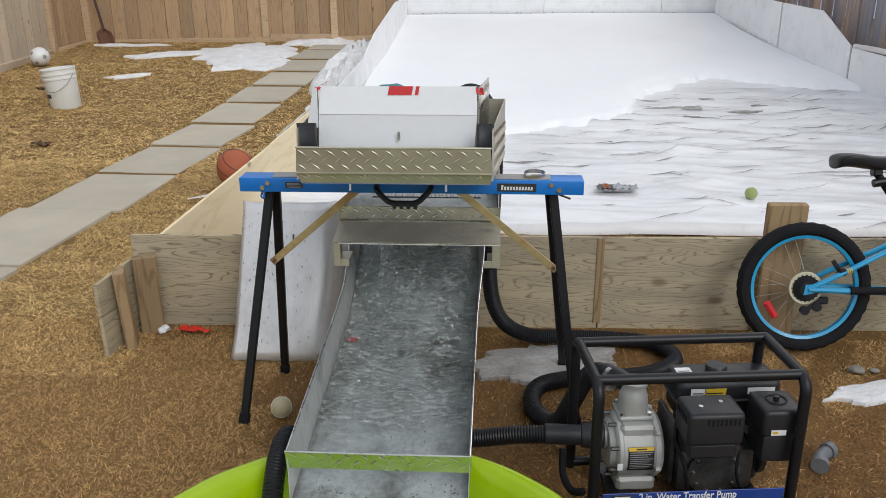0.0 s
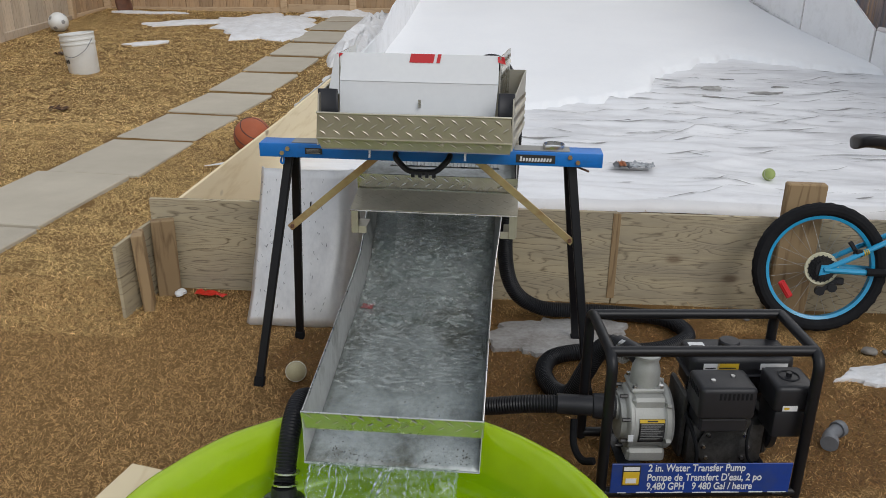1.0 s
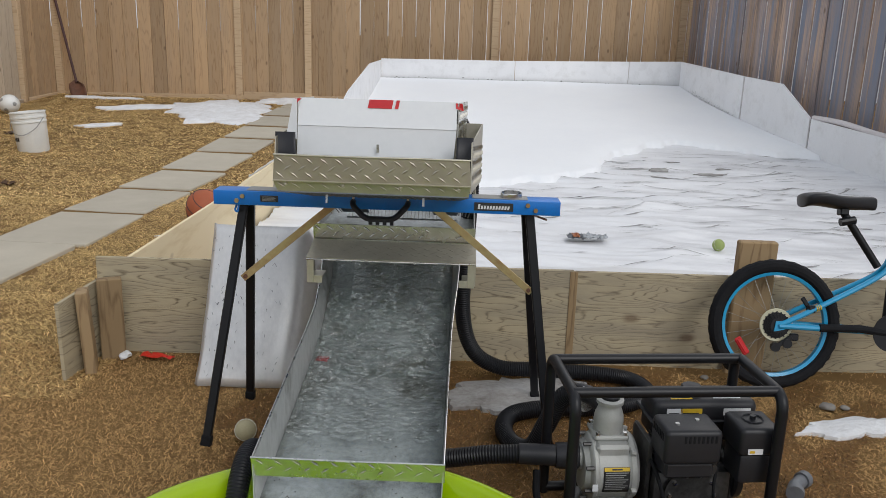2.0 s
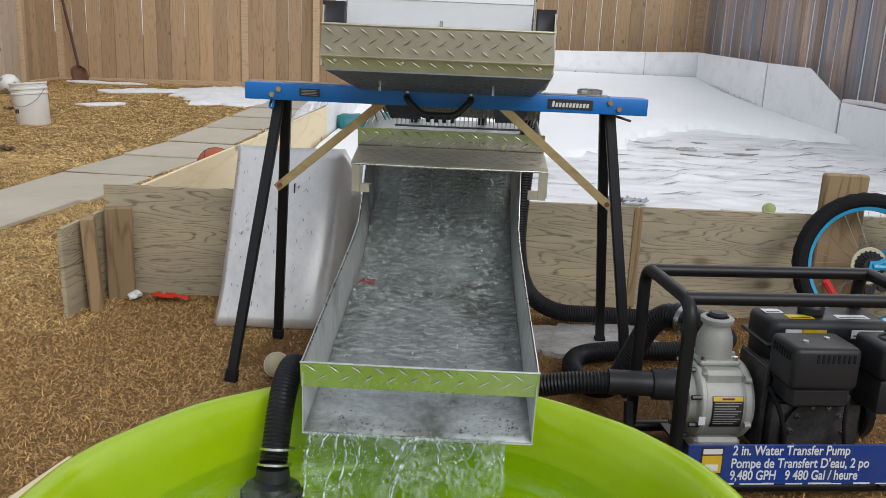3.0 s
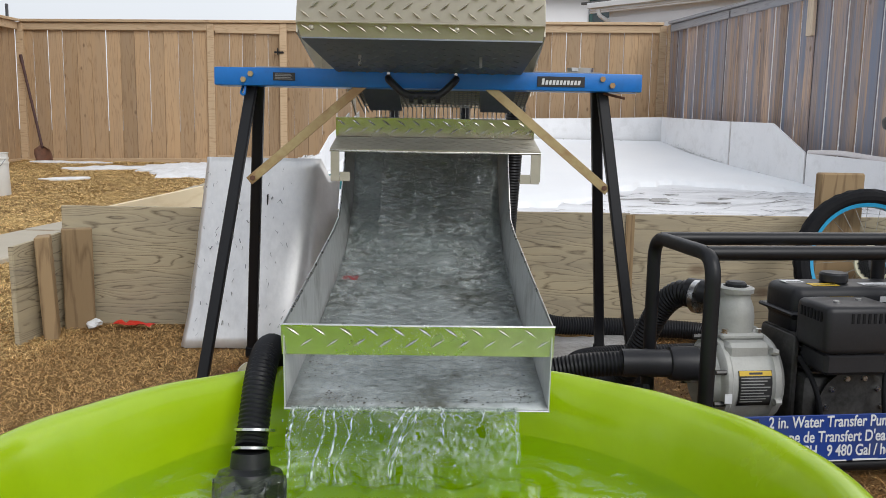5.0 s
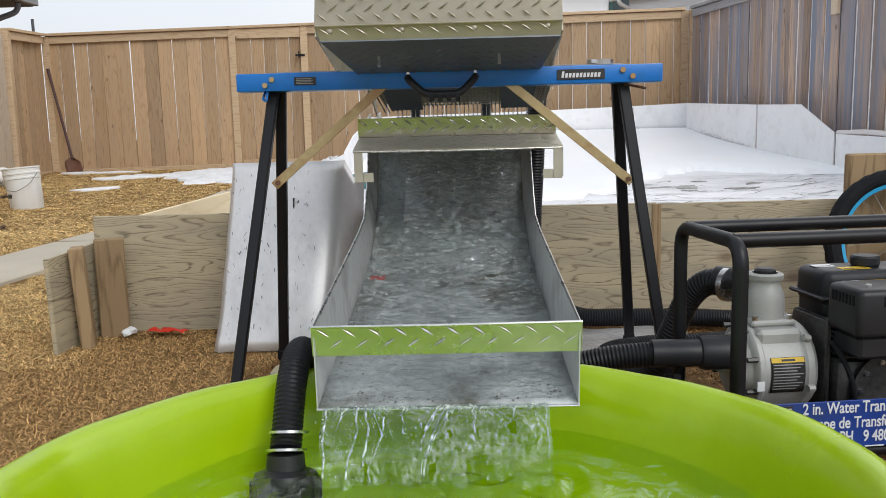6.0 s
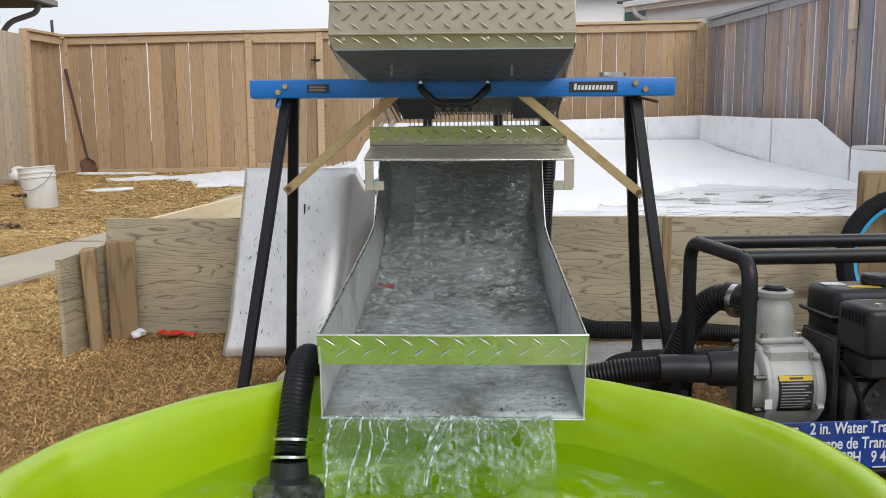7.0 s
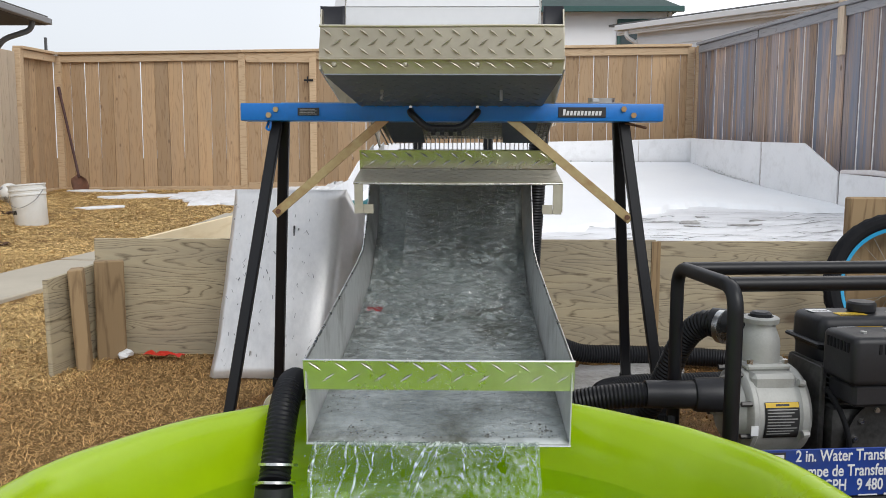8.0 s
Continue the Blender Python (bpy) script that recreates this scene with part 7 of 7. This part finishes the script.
for cx, cy in ((-3.19, 5.82), (-2.9, 4.2), (-4.3, 7.9)):
    s = thing("leaf_clump", (cx, cy, 0), "small dark clump of dead leaves on the lawn", "leaves")
    bm = bmesh.new()
    rr = random.Random(int(cx * 100))
    for k in range(16):
        c = Vector((cx + rr.uniform(-0.05, 0.05), cy + rr.uniform(-0.05, 0.05), ground_z(cx, cy) + rr.uniform(0.012, 0.035)))
        a, b2 = rr.uniform(0, 6.3), rr.uniform(-0.6, 0.6)
        u = Vector((math.cos(a), math.sin(a), b2)) * 0.028
        w = Vector((-math.sin(a), math.cos(a), rr.uniform(-0.5, 0.5))) * 0.015
        sheet(bm, c - u, c - w, c + u, c + w, 0.001)
    part("leaves", bm, mat("dead_leaf", (0.10, 0.05, 0.025), (0.05, 0.026, 0.015), rough=0.8), s)
base = thing("plywood_offcut", (-0.5, 1.3, 0), "pale plywood offcut lying under the pool edge", "plywood")
part("panel", boxed((-0.23, -0.36, 0.0), (0.23, 0.33, 0.012), 0.001, Matrix.Translation((-0.545, 1.235, 0.002)) @ Matrix.Rotation(radians(-12), 4, "Z")), M_PLYNEW, base)

# ---- snow and ice on the ground ----
patch("melting_snow", 0.44, 2.47, 0.27, 0.14, 0.013, M_GREYSNOW, "grey icy patch of melting snow on the grass", "snow", 1, 0.2)
patch("melting_snow", 1.52, 2.33, 0.21, 0.06, 0.012, M_SNOW, "thin white patch of old snow on the grass", "snow", 2, 0.25)
patch("snow_bank", -2.78, 9.85, 0.62, 0.85, 0.07, M_SNOW, "melting snow bank beside the garden fence", "snow", 3, 0.3)
patch("snow_bank", -2.05, 10.75, 0.5, 0.2, 0.06, M_SNOW, "melting snow bank beside the garden fence", "snow", 13, 0.1)
patch("snow_bank", -3.75, 9.9, 0.55, 0.16, 0.03, M_SNOW, "thin snow remains on the lawn", "snow", 4, 0.4)
patch("snow_bank", -3.7, 8.6, 0.25, 0.08, 0.02, M_SNOW, "thin snow remains on the lawn", "snow", 6, 0.5)
patch("snow_bank", -4.5, 10.55, 0.5, 0.09, 0.02, M_SNOW, "thin snow remains on the lawn", "snow", 7, 0.0)
patch("snow_bank", -1.36, 8.9, 0.32, 1.6, 0.26, M_SNOW, "long snow bank along the outside of the rink board", "snow", 5, 0.03)

flap = thing("liner_edge", (-1.2, 5.6, 0), "white liner edge folded over the side board onto grass", "liner")
bm = bmesh.new()
rows = []
for j in range(60):
    y = 4.55 + 3.3 * j / 59
    wid = 0.10 + 0.30 * min(1, max(0, (y - 5.0) / 2.0)) + 0.07 * noise.noise(Vector((y * 3, 0, 0)))
    rows.append([bm.verts.new((-1.022 - wid * (i / 6) ** 1.3, y + 0.02 * noise.noise(Vector((i, y * 4, 2))), max(ground_z(-1.2, y) + 0.02, 0.365 - 0.36 * (i / 6) ** 0.8) + 0.012 * noise.noise(Vector((i * 0.6, y * 7, 1))))) for i in range(7)])
for p, q in zip(rows, rows[1:]):
    for i in range(6):
        bm.faces.new((p[i], p[i + 1], q[i + 1], q[i]))
part("fold", bm, M_TARP, flap, sharp=60)
bm = bmesh.new()
sheet(bm, (-1.53, 4.38, 0.02), (-1.15, 4.55, 0.03), (-1.1, 4.95, 0.04), (-1.3, 4.62, 0.02), 0.004)
part("loose_corner", bm, M_TARP, flap)

# dark strips painting fold shade and dirt, and wet marks, on the liner
rnd = random.Random(21)
bm = bmesh.new()
for k in range(260):
    y = 3.9 + (rnd.random() ** 0.8) * 3.9
    x = rnd.uniform(0.3, 3.3)
    if y > ice_edge(x) - 0.05:
        continue
    L = rnd.uniform(0.08, 0.5) * (1.9 if rnd.random() < 0.2 else 0.8)
    w = rnd.uniform(0.002, 0.009)
    ang = rnd.gauss(0.05, 0.22)
    n = 12
    top, bot = [], []
    for i in range(n + 1):
        s = (i / n - 0.5) * L
        px = x + s * math.cos(ang)
        py = y + s * math.sin(ang) + 0.035 * noise.noise(Vector((px * 3.5, k, 0)))
        ww = w * math.sin(math.pi * (i + 0.15) / (n + 0.3)) * (0.6 + 0.8 * abs(noise.noise(Vector((px * 20, k, 3)))))
        for lst, o in ((top, ww), (bot, -ww)):
            lst.append(bm.verts.new((px, py + o, tarp_z(px, py + o) + 0.006)))
    for i in range(n):
        bm.faces.new((bot[i], bot[i + 1], top[i + 1], top[i]))
ob = part("dirt_streaks", bm, M_TARPDARK, sharp=180)
tagged(ob, "dark lines painted for fold shade and dirt on the liner", "dirt", kind="stuff")
M_WETDIRT = mat("grey_wet_dirt", (0.38, 0.375, 0.36), (0.17, 0.165, 0.155), rough=0.35, scale=14, spread=0.3)
for cx, cy, rx, ry, sd in ((1.88, 6.89, 0.09, 0.03, 1), (2.29, 6.8, 0.13, 0.03, 2), (1.61, 5.33, 0.06, 0.02, 3), (2.45, 6.95, 0.08, 0.02, 4), (1.80, 6.55, 0.08, 0.02, 5), (2.05, 7.2, 0.08, 0.03, 8), (2.6, 5.0, 0.08, 0.03, 9)):
    patch("wet_mark", cx, cy, rx, ry, 0.0, M_WETDIRT, "grey wet dirt mark on the liner", "dirt", sd, 0.1, base=lambda x, y: tarp_z(x, y) - 0.004)
# dirt along the foot of the white boards
rnd = random.Random(33)
bm = bmesh.new()
for k in range(260):
    y = rnd.choice((rnd.uniform(9.1, 10.1), rnd.uniform(9.1, 10.1), rnd.uniform(8.2, 10.4)))
    r = rnd.uniform(0.003, 0.011)
    h = abs(rnd.gauss(0, 0.025)) * (1.0 if y > 9.1 else 0.5)
    p = Vector((right_x(y) - 0.018, y, ice_z(y) + 0.055 + h))
    a0 = rnd.uniform(0, 6)
    bm.faces.new([bm.verts.new(p + Vector((0.234 * -r * math.cos(a0 + q * 1.257) * 0.5, r * math.cos(a0 + q * 1.257), r * 0.6 * math.sin(a0 + q * 1.257)))) for q in range(5)])
for k in range(150):
    x = rnd.uniform(-0.85, 2.8)
    r = rnd.uniform(0.003, 0.010)
    p = Vector((x, 10.4535, ice_z(10.45) + 0.05 + abs(rnd.gauss(0, 0.012))))
    a0 = rnd.uniform(0, 6)
    bm.faces.new([bm.verts.new(p + Vector((r * 1.6 * math.cos(a0 + q * 1.257), 0, r * 0.6 * math.sin(a0 + q * 1.257)))) for q in range(5)])
ob = part("dirt_specks", bm, M_WETDIRT, sharp=180)
tagged(ob, "grey dirt specks along the foot of the white boards", "dirt", kind="stuff")

# ---- path slabs ----
path = thing("garden_path", (-2.05, 6, 0), "row of grey concrete paving slabs across the lawn", "path", kind="structure")
joints = [1.65, 2.48, 3.30, 4.19, 5.01, 5.80, 6.60, 7.37, 8.1, 8.8, 9.5, 10.2, 10.85]
rnd = random.Random(4)
for i, (y0, y1) in enumerate(zip(joints, joints[1:])):
    yc = (y0 + y1) / 2
    xc = -2.13 + 0.045 * (yc - 4.5)
    bm = bmesh.new()
    box(bm, (-0.275, -(y1 - y0) / 2 + 0.018, -0.05), (0.275, (y1 - y0) / 2 - 0.018, 0.011), 0.006)
    me = to_mesh("slab", bm, M_SLAB)
    tilt = math.atan(0.045) if yc > 6.5 else 0
    piece("slab", me, path, Matrix.Translation((xc + rnd.uniform(-0.015, 0.015), yc, ground_z(xc, yc) + 0.006)) @ Matrix.Rotation(radians(rnd.uniform(-1.5, 1.5) - 2.5), 4, "Z") @ Matrix.Rotation(tilt, 4, "X"))

# ---- dead grass ----
rng = np.random.default_rng(7)


def grass_field(name, x0, x1, y0, y1, count, length, width, label, keep, material=None, flat=1.0):
    x, y = rng.uniform(x0, x1, count), rng.uniform(y0, y1, count)
    ok = keep(x, y)
    x, y = x[ok], y[ok]
    n = len(x)
    z = np.array([ground_z(a, b) for a, b in zip(x, y)])
    a = rng.uniform(0, 2 * math.pi, n)
    up = np.radians(rng.triangular(4, 22, 62, n)) * flat
    L = length * rng.uniform(0.5, 1.3, n)
    w = width * rng.uniform(0.6, 1.3, n)
    dx, dy = np.cos(a), np.sin(a)
    bend = rng.uniform(-0.5, 0.5, n)
    V = np.zeros((n, 5, 3))
    p0 = np.stack([x, y, z - 0.003], 1)
    d1 = np.stack([dx * np.cos(up), dy * np.cos(up), np.sin(up)], 1) * (L * 0.55)[:, None]
    a2, up2 = a + bend, up * rng.uniform(-0.2, 0.7, n)
    d2 = np.stack([np.cos(a2) * np.cos(up2), np.sin(a2) * np.cos(up2), np.sin(up2)], 1) * (L * 0.45)[:, None]
    side = np.stack([-dy, dx, rng.uniform(-0.5, 0.5, n)], 1) * (w / 2)[:, None]
    V[:, 0], V[:, 1] = p0 - side, p0 + side
    V[:, 2], V[:, 3] = p0 + d1 + side * 0.9, p0 + d1 - side * 0.9
    V[:, 4] = p0 + d1 + d2
    gain = 1 + 0.19 * np.clip((V[:, :1, 1:2] - 4.5) / 6.0, 0, 1) ** 1.6
    V = np.array(YARD_EYE) + (V - np.array(YARD_EYE)) * gain
    me = bpy.data.meshes.new(name)
    me.vertices.add(n * 5)
    me.vertices.foreach_set("co", V.reshape(-1))
    idx = np.arange(n)[:, None] * 5
    loops = np.concatenate([idx + np.array([[0, 1, 2, 3]]), idx + np.array([[3, 2, 4]])], 1).reshape(-1)
    starts = (np.arange(n)[:, None] * 7 + np.array([[0, 4]])).reshape(-1)
    me.loops.add(len(loops))
    me.loops.foreach_set("vertex_index", loops.astype(np.int32))
    me.polygons.add(n * 2)
    me.polygons.foreach_set("loop_start", starts.astype(np.int32))
    me.update(calc_edges=True)
    me.validate()
    me.materials.append(material or M_BLADE)
    return tagged(new(name, me), label, "grass", kind="stuff")


def off_path(x, y):
    return (np.abs(x - (-2.13 + 0.045 * (y - 4.5))) > 0.272 + 0.022 * np.sin(y * 9) + 0.012 * np.sin(y * 31 + x * 3))


def near_keep(x, y):
    ok = off_path(x, y) & (np.hypot(x - PX, y - PY) > 0.53)
    ok &= np.hypot((x - 0.44) / 0.27, (y - 2.47) / 0.15) > 0.95
    ok &= ~((np.abs(y - 2.736) < 0.02) & (x > -1.1))
    return ok


def damp(x, y):
    edge = 1 + 0.25 * np.sin(x * 9 + y * 5) + 0.18 * np.sin(x * 23 - y * 17)
    return np.hypot((x - 0.6) / 0.98, (y - 2.14) / 0.60) < edge


grass_field("dead_grass", -1.95, 1.75, 1.05, 2.76, 400000, 0.021, 0.0020, "short matted straw-coloured dead grass", lambda x, y: near_keep(x, y) & (~damp(x, y) | (rng.random(len(x)) < 0.14)), flat=0.9)
grass_field("damp_grass", -0.9, 1.75, 1.3, 2.72, 200000, 0.021, 0.0020, "short matted damp brown dead grass", lambda x, y: near_keep(x, y) & damp(x, y), M_BLADEWET, flat=0.9)
grass_field("dead_grass", -1.0, 4.4, 2.76, 3.95, 20000, 0.035, 0.0025, "short matted straw-coloured dead grass", lambda x, y: y < 3.92)
grass_field("dead_grass", -3.6, -1.02, 2.3, 5.4, 190000, 0.027, 0.0026, "short matted golden dead grass", off_path, M_BLADEFAR, flat=0.8)
grass_field("dead_grass", -5.25, -1.02, 5.2, 10.9, 150000, 0.046, 0.0048, "short matted golden dead grass", lambda x, y: off_path(x, y) & ~((x > -1.5) & (y > 7.4)), M_BLADEFAR, flat=0.55)
grass_field("dead_grass", -5.25, -3.4, 3.2, 5.4, 24000, 0.045, 0.0046, "short matted golden dead grass", lambda x, y: x < 0, M_BLADEFAR, flat=0.6)
